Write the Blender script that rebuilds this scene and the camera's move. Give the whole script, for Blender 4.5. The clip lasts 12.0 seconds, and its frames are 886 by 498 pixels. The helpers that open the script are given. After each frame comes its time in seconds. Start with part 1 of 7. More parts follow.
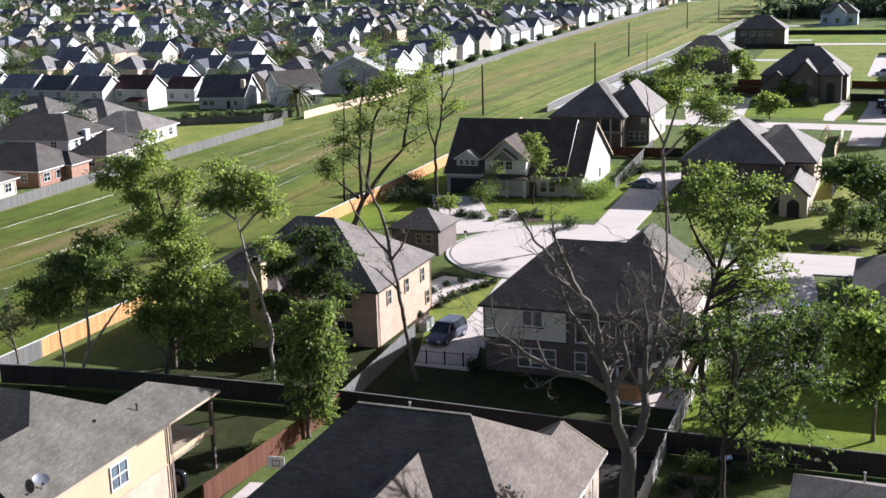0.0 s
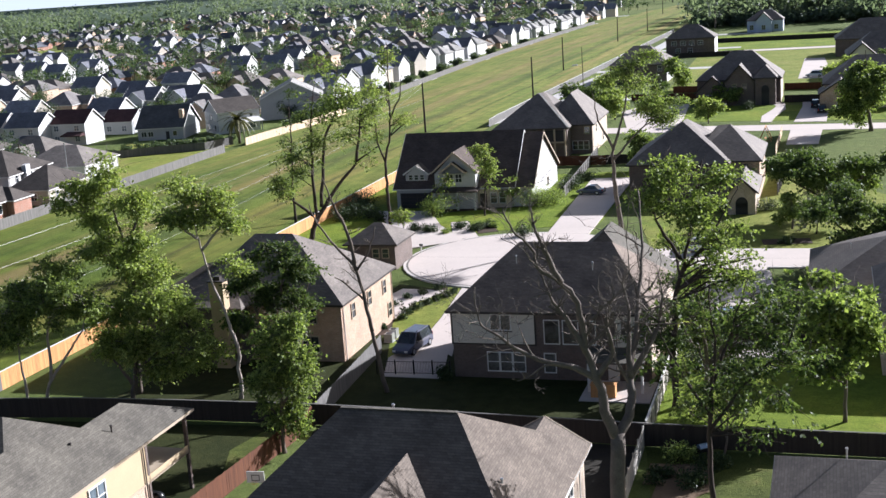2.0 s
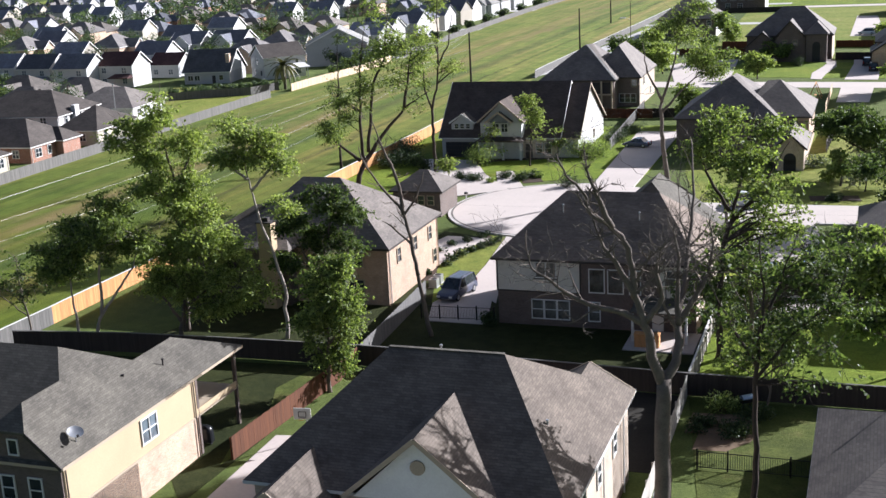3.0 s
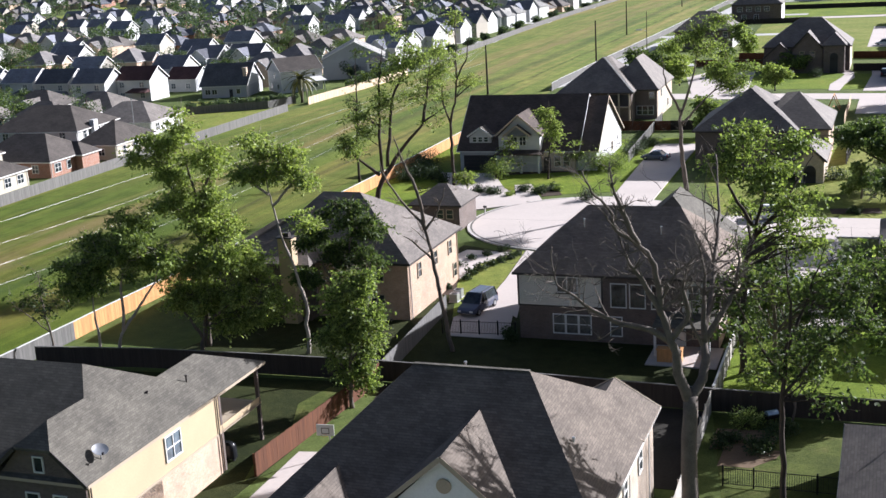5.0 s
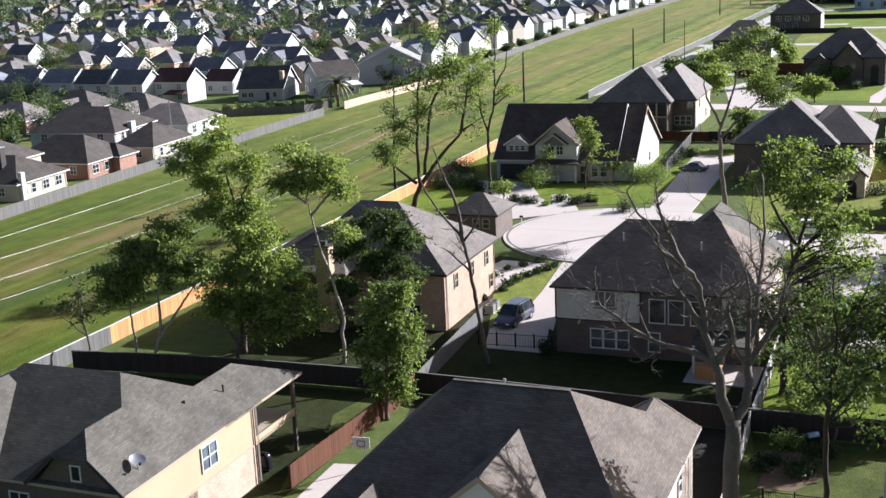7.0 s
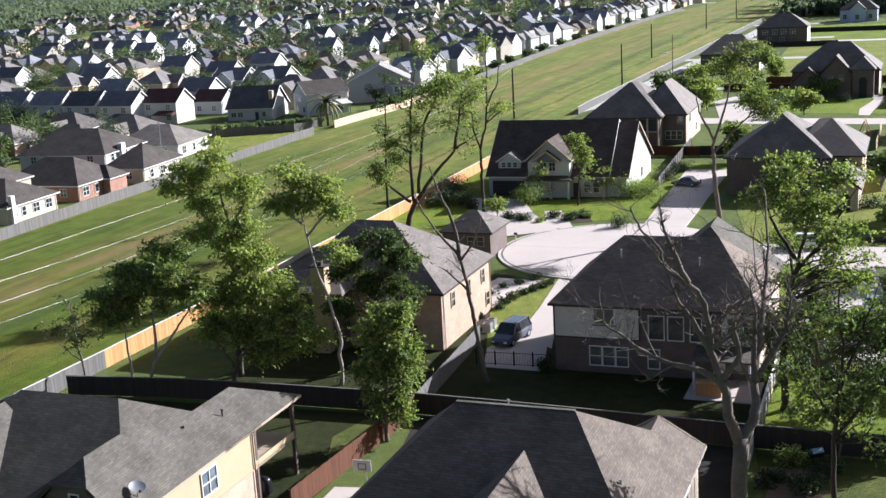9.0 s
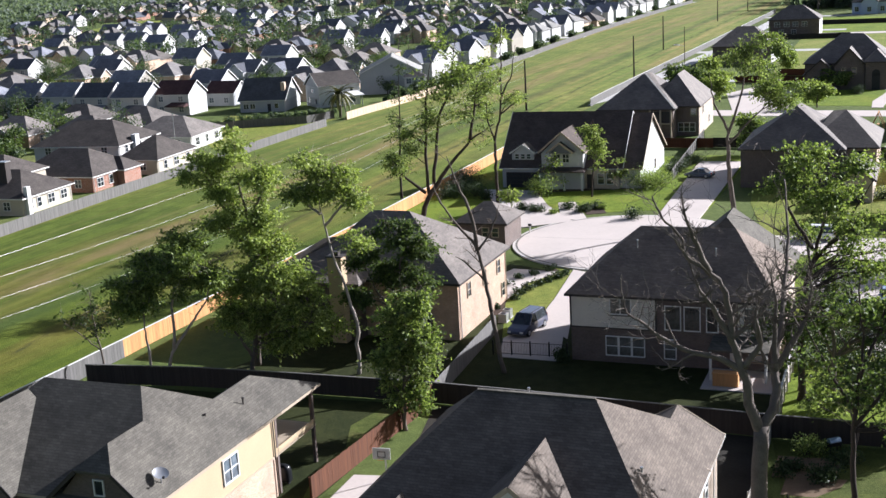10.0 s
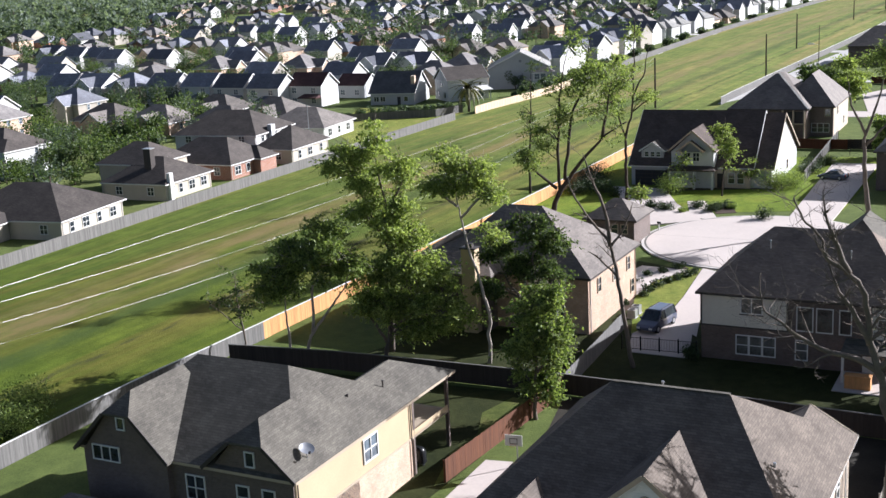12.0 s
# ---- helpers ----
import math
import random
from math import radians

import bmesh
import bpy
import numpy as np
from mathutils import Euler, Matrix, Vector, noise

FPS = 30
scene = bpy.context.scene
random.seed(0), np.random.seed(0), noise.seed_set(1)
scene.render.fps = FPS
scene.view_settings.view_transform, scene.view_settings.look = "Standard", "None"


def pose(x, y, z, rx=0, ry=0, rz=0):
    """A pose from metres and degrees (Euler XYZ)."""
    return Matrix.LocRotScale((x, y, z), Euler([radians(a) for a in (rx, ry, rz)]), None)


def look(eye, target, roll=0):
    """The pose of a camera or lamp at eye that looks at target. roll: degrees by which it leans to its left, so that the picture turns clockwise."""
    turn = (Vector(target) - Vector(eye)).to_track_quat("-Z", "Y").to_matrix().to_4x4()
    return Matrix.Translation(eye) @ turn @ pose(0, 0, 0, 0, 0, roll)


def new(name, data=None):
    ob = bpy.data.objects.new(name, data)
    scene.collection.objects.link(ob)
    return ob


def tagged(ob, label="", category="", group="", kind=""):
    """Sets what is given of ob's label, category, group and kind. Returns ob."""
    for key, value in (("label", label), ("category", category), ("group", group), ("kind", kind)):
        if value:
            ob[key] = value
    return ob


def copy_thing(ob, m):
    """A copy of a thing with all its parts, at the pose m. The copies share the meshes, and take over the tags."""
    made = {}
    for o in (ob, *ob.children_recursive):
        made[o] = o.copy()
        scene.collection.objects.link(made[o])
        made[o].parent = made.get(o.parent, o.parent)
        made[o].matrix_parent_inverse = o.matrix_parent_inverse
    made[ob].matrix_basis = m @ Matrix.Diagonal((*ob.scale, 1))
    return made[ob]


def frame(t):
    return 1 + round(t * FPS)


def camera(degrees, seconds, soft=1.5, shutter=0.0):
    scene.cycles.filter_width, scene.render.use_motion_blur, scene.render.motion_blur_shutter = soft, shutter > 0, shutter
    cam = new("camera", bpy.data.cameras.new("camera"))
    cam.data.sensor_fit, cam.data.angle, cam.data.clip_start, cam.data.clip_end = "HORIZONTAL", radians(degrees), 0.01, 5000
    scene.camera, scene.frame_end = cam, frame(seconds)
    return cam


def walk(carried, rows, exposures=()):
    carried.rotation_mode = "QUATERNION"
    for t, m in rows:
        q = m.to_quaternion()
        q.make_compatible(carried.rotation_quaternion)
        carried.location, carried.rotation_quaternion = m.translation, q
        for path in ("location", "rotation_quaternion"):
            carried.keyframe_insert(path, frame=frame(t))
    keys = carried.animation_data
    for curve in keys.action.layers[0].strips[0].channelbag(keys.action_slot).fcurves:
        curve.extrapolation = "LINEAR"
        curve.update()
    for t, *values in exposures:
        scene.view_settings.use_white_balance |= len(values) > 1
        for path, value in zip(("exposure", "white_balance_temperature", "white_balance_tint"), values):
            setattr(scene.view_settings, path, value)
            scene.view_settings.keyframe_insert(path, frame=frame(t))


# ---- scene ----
cam = camera(40.0, 12.0)
PATH = [
    (0, (-0.32, 0.43, 37.66), (-0.42, 2.37, 37.185), -1.7),
    (0.5, (-1.164, 0.185, 37.763), (-1.215, 2.122, 37.267), -2.9),
    (1, (-1.818, 0.24, 37.611), (-1.849, 2.178, 37.12), -3.0),
    (1.5, (-2.605, 0.085, 37.019), (-2.629, 2.043, 36.611), -4.6),
    (2, (-2.593, 0.226, 36.185), (-2.592, 2.177, 35.745), -4.0),
    (2.5, (-3.248, -0.579, 35.482), (-3.248, 1.372, 35.041), -1.9),
    (3, (-3.345, -0.432, 35.775), (-3.412, 1.501, 35.263), -3.0),
    (3.5, (-3.529, -0.971, 34.631), (-3.647, 0.977, 34.195), -2.5),
    (3.7, (-3.429, -0.738, 34.821), (-3.534, 1.2, 34.341), -1.8),
    (5.3, (-4.044, -0.156, 36.132), (-4.133, 1.778, 35.632), -3.5),
    (5.5, (-4.129, -0.048, 36.103), (-4.233, 1.882, 35.59), -2.9),
    (6, (-4.389, 0.089, 35.981), (-4.469, 2.043, 35.559), -3.5),
    (6.5, (-4.363, -0.028, 36.274), (-4.487, 1.91, 35.795), -2.4),
    (6.7, (-4.407, 0.124, 36.528), (-4.542, 2.06, 36.043), -2.5),
    (8.3, (-5.206, 0.94, 36.927), (-5.34, 2.876, 36.443), -3.4),
    (8.5, (-5.248, 0.865, 36.745), (-5.376, 2.806, 36.281), -3.8),
    (9, (-5.312, 1.052, 36.795), (-5.433, 2.995, 36.336), -3.3),
    (9.5, (-5.783, 0.639, 36.646), (-5.918, 2.579, 36.18), -3.1),
    (10, (-6.036, 0.552, 36.713), (-6.172, 2.492, 36.243), -3.3),
    (10.5, (-6.307, 0.207, 36.885), (-6.45, 2.147, 36.423), -3.7),
    (11, (-6.491, -0.097, 36.901), (-6.645, 1.844, 36.442), -4.1),
    (11.5, (-6.798, -0.997, 36.941), (-6.99, 0.939, 36.474), -3.1),
    (12, (-7.15, -2.14, 37.29), (-7.479, -0.223, 36.821), -3.0),
]
walk(cam, [(t, look(eye, target, roll)) for t, eye, target, roll in PATH], exposures=[(0.0, 1.24, 5880, 14), (12.0, 1.24, 5880, 14)])

# ---- world, sun, exposure ----
SUN_AZ, SUN_EL = 60.0, 24.0          # degrees clockwise from +y, degrees up
world = bpy.data.worlds.new("sky")
scene.world = world
world.use_nodes = True
wn = world.node_tree.nodes
wn.clear()
w_out, w_bg, w_sky = wn.new("ShaderNodeOutputWorld"), wn.new("ShaderNodeBackground"), wn.new("ShaderNodeTexSky")
w_sky.sky_type, w_sky.sun_disc = "NISHITA", False
w_sky.sun_elevation, w_sky.sun_rotation = radians(SUN_EL), radians(SUN_AZ)
w_sky.air_density, w_sky.dust_density, w_sky.ozone_density = 0.9, 3.0, 0.6
w_bg.inputs[1].default_value = 0.041
world.node_tree.links.new(w_sky.outputs[0], w_bg.inputs[0])
world.node_tree.links.new(w_bg.outputs[0], w_out.inputs[0])
sun = new("sun", bpy.data.lights.new("sun", "SUN"))
sun.data.energy, sun.data.angle, sun.data.color = 5.0, radians(0.55), (1.0, 0.97, 0.93)
sa, se = radians(SUN_AZ), radians(SUN_EL)
sun.matrix_world = look((math.sin(sa) * math.cos(se) * 300, math.cos(sa) * math.cos(se) * 300, math.sin(se) * 300), (0, 0, 0))


# ---- materials ----
def nodes_of(name):
    m = bpy.data.materials.new(name)
    m.use_nodes = True
    return m, m.node_tree.nodes, m.node_tree.links, m.node_tree.nodes["Principled BSDF"]


def coords(n, l, scale, source="Object", rot=(0, 0, 0), kind="POINT"):
    tc, mp = n.new("ShaderNodeTexCoord"), n.new("ShaderNodeMapping")
    mp.vector_type = kind
    mp.inputs["Scale"].default_value = scale if isinstance(scale, tuple) else (scale,) * 3
    mp.inputs["Rotation"].default_value = rot
    l.new(tc.outputs[source], mp.inputs[0])
    return mp.outputs[0]


def noise_node(n, l, vec, scale, detail=4.0, rough=0.6):
    t = n.new("ShaderNodeTexNoise")
    t.inputs["Scale"].default_value, t.inputs["Detail"].default_value, t.inputs["Roughness"].default_value = scale, detail, rough
    l.new(vec, t.inputs["Vector"])
    return t.outputs["Fac"]


def ramp_node(n, l, fac, stops):
    r = n.new("ShaderNodeValToRGB")
    e = r.color_ramp.elements
    e[0].position, e[0].color = stops[0][0], (*stops[0][1], 1)
    e[1].position, e[1].color = stops[-1][0], (*stops[-1][1], 1)
    for p, c in stops[1:-1]:
        k = e.new(p)
        k.color = (*c, 1)
    l.new(fac, r.inputs[0])
    return r.outputs[0]


def mix_node(n, l, fac, a, b, mode="MIX"):
    m = n.new("ShaderNodeMix")
    m.data_type, m.blend_type = "RGBA", mode
    for socket, value in ((m.inputs["Factor"], fac), (m.inputs["A"], a), (m.inputs["B"], b)):
        if isinstance(value, (int, float)):
            socket.default_value = value
        elif isinstance(value, tuple):
            socket.default_value = (*value, 1)
        else:
            l.new(value, socket)
    return m.outputs["Result"]


def bump_node(n, l, bsdf, height, strength, dist=0.05):
    b = n.new("ShaderNodeBump")
    b.inputs["Strength"].default_value, b.inputs["Distance"].default_value = strength, dist
    l.new(height, b.inputs["Height"])
    l.new(b.outputs[0], bsdf.inputs["Normal"])


def shade(c, k):
    return tuple(min(1.0, v * k) for v in c)


def rough_mat(name, color, var=0.25, rough=0.8, big=0.35, small=9.0, metal=0.0, bump=0.3, spread=0.0):
    """A surface with grain and broad stains; spread: difference from object to object."""
    m, n, l, b = nodes_of(name)
    v = coords(n, l, 1.0)
    f1, f2 = noise_node(n, l, v, big, 5), noise_node(n, l, v, small, 6, 0.7)
    c = ramp_node(n, l, f1, [(0.3, shade(color, 1 - var)), (0.7, shade(color, 1 + var))])
    c = mix_node(n, l, 0.5, c, ramp_node(n, l, f2, [(0.3, shade(color, 1 - var)), (0.7, shade(color, 1 + var))]))
    if spread:
        oi = n.new("ShaderNodeObjectInfo")
        c = mix_node(n, l, 1.0, c, ramp_node(n, l, oi.outputs["Random"], [(0, (1 - spread,) * 3), (1, (1 + spread,) * 3)]), "MULTIPLY")
    l.new(c, b.inputs["Base Color"])
    b.inputs["Roughness"].default_value, b.inputs["Metallic"].default_value = rough, metal
    b.inputs["Specular IOR Level"].default_value = 0.25
    if bump:
        bump_node(n, l, b, f2, bump, 0.02)
    return m


def shingle_mat(name, color, spread=0.15, rough=0.9, gloss=0.2):
    """Asphalt shingles: courses 0.14 m high with uneven tabs, weathered in broad streaks."""
    m, n, l, b = nodes_of(name)
    v = coords(n, l, 1.0)
    sep = n.new("ShaderNodeSeparateXYZ")
    l.new(v, sep.inputs[0])
    add = n.new("ShaderNodeMath")
    add.operation = "ADD"
    l.new(sep.outputs[0], add.inputs[0])
    l.new(sep.outputs[1], add.inputs[1])
    com = n.new("ShaderNodeCombineXYZ")
    l.new(add.outputs[0], com.inputs[0])
    l.new(sep.outputs[2], com.inputs[1])
    br = n.new("ShaderNodeTexBrick")
    br.inputs["Scale"].default_value = 1.0
    br.inputs["Brick Width"].default_value, br.inputs["Row Height"].default_value = 0.42, 0.105
    br.inputs["Mortar Size"].default_value, br.inputs["Bias"].default_value = 0.007, 0.0
    br.inputs["Color1"].default_value, br.inputs["Color2"].default_value = (*shade(color, 0.84), 1), (*shade(color, 1.16), 1)
    br.inputs["Mortar"].default_value = (*shade(color, 0.66), 1)
    l.new(com.outputs[0], br.inputs["Vector"])
    f1, f2 = noise_node(n, l, v, 0.45, 6, 0.65), noise_node(n, l, v, 6.5, 5, 0.8)
    c = mix_node(n, l, 1.0, br.outputs["Color"], ramp_node(n, l, f1, [(0.25, (0.66, 0.66, 0.67)), (0.75, (1.32, 1.31, 1.28))]), "MULTIPLY")
    c = mix_node(n, l, 0.8, c, ramp_node(n, l, f2, [(0.3, (0.74, 0.74, 0.74)), (0.7, (1.26, 1.26, 1.26))]), "MULTIPLY")
    oi = n.new("ShaderNodeObjectInfo")
    c = mix_node(n, l, 1.0, c, ramp_node(n, l, oi.outputs["Random"], [(0, (1 - spread,) * 3), (1, (1 + spread,) * 3)]), "MULTIPLY")
    l.new(c, b.inputs["Base Color"])
    b.inputs["Roughness"].default_value = rough
    b.inputs["Specular IOR Level"].default_value = gloss
    bump_node(n, l, b, br.outputs["Fac"], 0.3, 0.01)
    return m


def brick_mat(name, c1, c2, mortar, spread=0.1):
    m, n, l, b = nodes_of(name)
    v = coords(n, l, 1.0)
    sep = n.new("ShaderNodeSeparateXYZ")
    l.new(v, sep.inputs[0])
    add = n.new("ShaderNodeMath")
    add.operation = "ADD"
    l.new(sep.outputs[0], add.inputs[0])
    l.new(sep.outputs[1], add.inputs[1])
    com = n.new("ShaderNodeCombineXYZ")
    l.new(add.outputs[0], com.inputs[0])
    l.new(sep.outputs[2], com.inputs[1])
    br = n.new("ShaderNodeTexBrick")
    br.inputs["Scale"].default_value = 1.0
    br.inputs["Brick Width"].default_value, br.inputs["Row Height"].default_value = 0.21, 0.075
    br.inputs["Mortar Size"].default_value = 0.009
    br.inputs["Color1"].default_value, br.inputs["Color2"].default_value = (*c1, 1), (*c2, 1)
    br.inputs["Mortar"].default_value = (*mortar, 1)
    l.new(com.outputs[0], br.inputs["Vector"])
    f1 = noise_node(n, l, v, 0.7, 6, 0.7)
    c = mix_node(n, l, 1.0, br.outputs["Color"], ramp_node(n, l, f1, [(0.25, (0.75, 0.75, 0.75)), (0.75, (1.22, 1.2, 1.18))]), "MULTIPLY")
    oi = n.new("ShaderNodeObjectInfo")
    c = mix_node(n, l, 1.0, c, ramp_node(n, l, oi.outputs["Random"], [(0, (1 - spread,) * 3), (1, (1 + spread,) * 3)]), "MULTIPLY")
    l.new(c, b.inputs["Base Color"])
    b.inputs["Roughness"].default_value = 0.9
    bump_node(n, l, b, br.outputs["Fac"], 0.4, 0.01)
    return m


def siding_mat(name, color, spread=0.0):
    """Lap siding: boards 0.18 m high."""
    m, n, l, b = nodes_of(name)
    v = coords(n, l, 1.0)
    wv = n.new("ShaderNodeTexWave")
    wv.wave_type, wv.bands_direction, wv.wave_profile = "BANDS", "Z", "SAW"
    wv.inputs["Scale"].default_value = 1 / (0.18 * 3.18) 
    l.new(v, wv.inputs["Vector"])
    f1, f2 = noise_node(n, l, v, 0.5, 6, 0.7), noise_node(n, l, v, 7, 5, 0.7)
    c = ramp_node(n, l, f1, [(0.25, shade(color, 0.86)), (0.75, shade(color, 1.06))])
    c = mix_node(n, l, 0.35, c, ramp_node(n, l, f2, [(0.3, shade(color, 0.8)), (0.7, shade(color, 1.08))]))
    if spread:
        oi = n.new("ShaderNodeObjectInfo")
        c = mix_node(n, l, 1.0, c, ramp_node(n, l, oi.outputs["Random"], [(0, (1 - spread, 1 - spread, 1 - 0.9 * spread)), (0.5, (1, 0.97, 0.92)), (1, (1, 1, 1))]), "MULTIPLY")
    l.new(c, b.inputs["Base Color"])
    b.inputs["Roughness"].default_value = 0.75
    bump_node(n, l, b, wv.outputs["Fac"], 0.6, 0.015)
    return m


def grass_mat(name, stops, streak=None, big=0.04, mid=0.5, rot=0.0, patch=None, y_tint=None, bands=()):
    """Mown grass: broad patches, clumps and blades; streak: dry bands along a direction."""
    m, n, l, b = nodes_of(name)
    v = coords(n, l, 1.0)
    f1, f2, f3 = noise_node(n, l, v, big, 6, 0.6), noise_node(n, l, v, mid, 6, 0.7), noise_node(n, l, v, 6.0, 5, 0.8)
    c = ramp_node(n, l, f1, stops)
    c = mix_node(n, l, 1.0, c, ramp_node(n, l, f2, [(0.25, (0.66, 0.7, 0.66)), (0.75, (1.3, 1.27, 1.2))]), "MULTIPLY")
    c = mix_node(n, l, 1.0, c, ramp_node(n, l, f3, [(0.3, (0.6, 0.64, 0.6)), (0.7, (1.38, 1.33, 1.3))]), "MULTIPLY")
    if streak:
        vs = coords(n, l, (5.0, 160.0, 1.0), rot=(0, 0, rot), kind="TEXTURE")
        fs = noise_node(n, l, vs, 1.0, 5, 0.6)
        r = ramp_node(n, l, fs, [(0.48, (0, 0, 0)), (0.64, (0.7, 0.7, 0.7))])
        c = mix_node(n, l, r, c, mix_node(n, l, 1.0, streak, ramp_node(n, l, f2, [(0.25, (0.7, 0.7, 0.7)), (0.75, (1.25, 1.25, 1.25))]), "MULTIPLY"))
    # multiplies in a darker tint at low y that fades out towards high y
    if y_tint:
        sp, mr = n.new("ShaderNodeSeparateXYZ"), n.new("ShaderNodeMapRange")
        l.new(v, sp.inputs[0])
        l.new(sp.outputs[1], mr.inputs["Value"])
        mr.inputs["From Min"].default_value, mr.inputs["From Max"].default_value = y_tint[0], y_tint[1]
        c = mix_node(n, l, 1.0, c, mix_node(n, l, mr.outputs[0], y_tint[2], (1.0, 1.0, 1.0)), "MULTIPLY")
    if bands:
        strip = coords(n, l, 1.0, "UV")
        ss = n.new("ShaderNodeSeparateXYZ")
        l.new(strip, ss.inputs[0])
        # mowing lines: long thin streaks along the strip
        mow = noise_node(n, l, coords(n, l, (46.0, 0.035, 1.0), "UV"), 1.0, 5, 0.65)
        c = mix_node(n, l, 1.0, c, ramp_node(n, l, mow, [(0.3, (0.74, 0.77, 0.7)), (0.5, (1.0, 1.0, 1.0)), (0.7, (1.3, 1.22, 1.15))]), "MULTIPLY")
        for k, (mid_t, half, tint, most, lo, hi) in enumerate(bands):
            d, ab, mr = n.new("ShaderNodeMath"), n.new("ShaderNodeMath"), n.new("ShaderNodeMapRange")
            d.operation, ab.operation = "SUBTRACT", "ABSOLUTE"
            d.inputs[1].default_value = mid_t
            wob = noise_node(n, l, coords(n, l, (3.0, 0.03, 1.0), "UV"), 1.0 + 0.4 * k, 4, 0.6)
            add = n.new("ShaderNodeMath")
            add.operation = "MULTIPLY_ADD"
            add.inputs[1].default_value = 0.06
            l.new(wob, add.inputs[0])
            l.new(ss.outputs[0], add.inputs[2])
            l.new(add.outputs[0], d.inputs[0])
            l.new(d.outputs[0], ab.inputs[0])
            l.new(ab.outputs[0], mr.inputs["Value"])
            mr.inputs["From Min"].default_value, mr.inputs["From Max"].default_value = half, half * 0.25
            mr.inputs["To Max"].default_value = most
            patchy = ramp_node(n, l, noise_node(n, l, coords(n, l, (14.0, 0.06, 1.0), "UV"), 1.0 + 0.7 * k, 6, 0.7), [(lo, (0, 0, 0)), (hi, (1, 1, 1))])
            f = mix_node(n, l, 1.0, patchy, mr.outputs[0], "MULTIPLY")
            c = mix_node(n, l, f, c, tint)
    if patch:
        r = ramp_node(n, l, noise_node(n, l, v, 0.13, 4, 0.7), [(0.6, (0, 0, 0)), (0.72, (0.8, 0.8, 0.8))])
        c = mix_node(n, l, r, c, patch)
    l.new(c, b.inputs["Base Color"])
    b.inputs["Roughness"].default_value = 0.95
    b.inputs["Specular IOR Level"].default_value = 0.1
    bump_node(n, l, b, f3, 0.8, 0.12)
    return m


def leaf_mat(name, dark, light, trans=0.35):
    m, n, l, b = nodes_of(name)
    g = n.new("ShaderNodeNewGeometry")
    c = ramp_node(n, l, g.outputs["Random Per Island"], [(0.0, dark), (1.0, light)])
    l.new(c, b.inputs["Base Color"])
    b.inputs["Roughness"].default_value = 0.55
    b.inputs["Specular IOR Level"].default_value = 0.3
    t, mx = n.new("ShaderNodeBsdfTranslucent"), n.new("ShaderNodeMixShader")
    l.new(mix_node(n, l, 1.0, c, (1.25, 1.3, 0.72), "MULTIPLY"), t.inputs[0])
    mx.inputs[0].default_value = trans
    l.new(b.outputs[0], mx.inputs[1])
    l.new(t.outputs[0], mx.inputs[2])
    l.new(mx.outputs[0], n["Material Output"].inputs[0])
    return m


def glass_mat(name, color=(0.02, 0.025, 0.03)):
    m, n, l, b = nodes_of(name)
    v = coords(n, l, 1.0)
    f = noise_node(n, l, v, 0.8, 3)
    l.new(ramp_node(n, l, f, [(0.35, shade(color, 0.5)), (0.65, shade(color, 2.2))]), b.inputs["Base Color"])
    b.inputs["Roughness"].default_value = 0.06
    b.inputs["Specular IOR Level"].default_value = 0.7
    return m


def plank_mat(name, color, width=0.14, var=0.45):
    """Upright boards, each a little different, greyed and streaked."""
    m, n, l, b = nodes_of(name)
    g = n.new("ShaderNodeNewGeometry")
    v = coords(n, l, (1, 1, 0.12))
    f = noise_node(n, l, v, 9.0, 6, 0.7)
    c = mix_node(n, l, 0.5, ramp_node(n, l, f, [(0.25, shade(color, 1 - var)), (0.75, shade(color, 1 + var))]),
                 ramp_node(n, l, g.outputs["Random Per Island"], [(0, shade(color, 1 - var)), (1, shade(color, 1 + var))]))
    l.new(c, b.inputs["Base Color"])
    b.inputs["Roughness"].default_value = 0.9
    return m


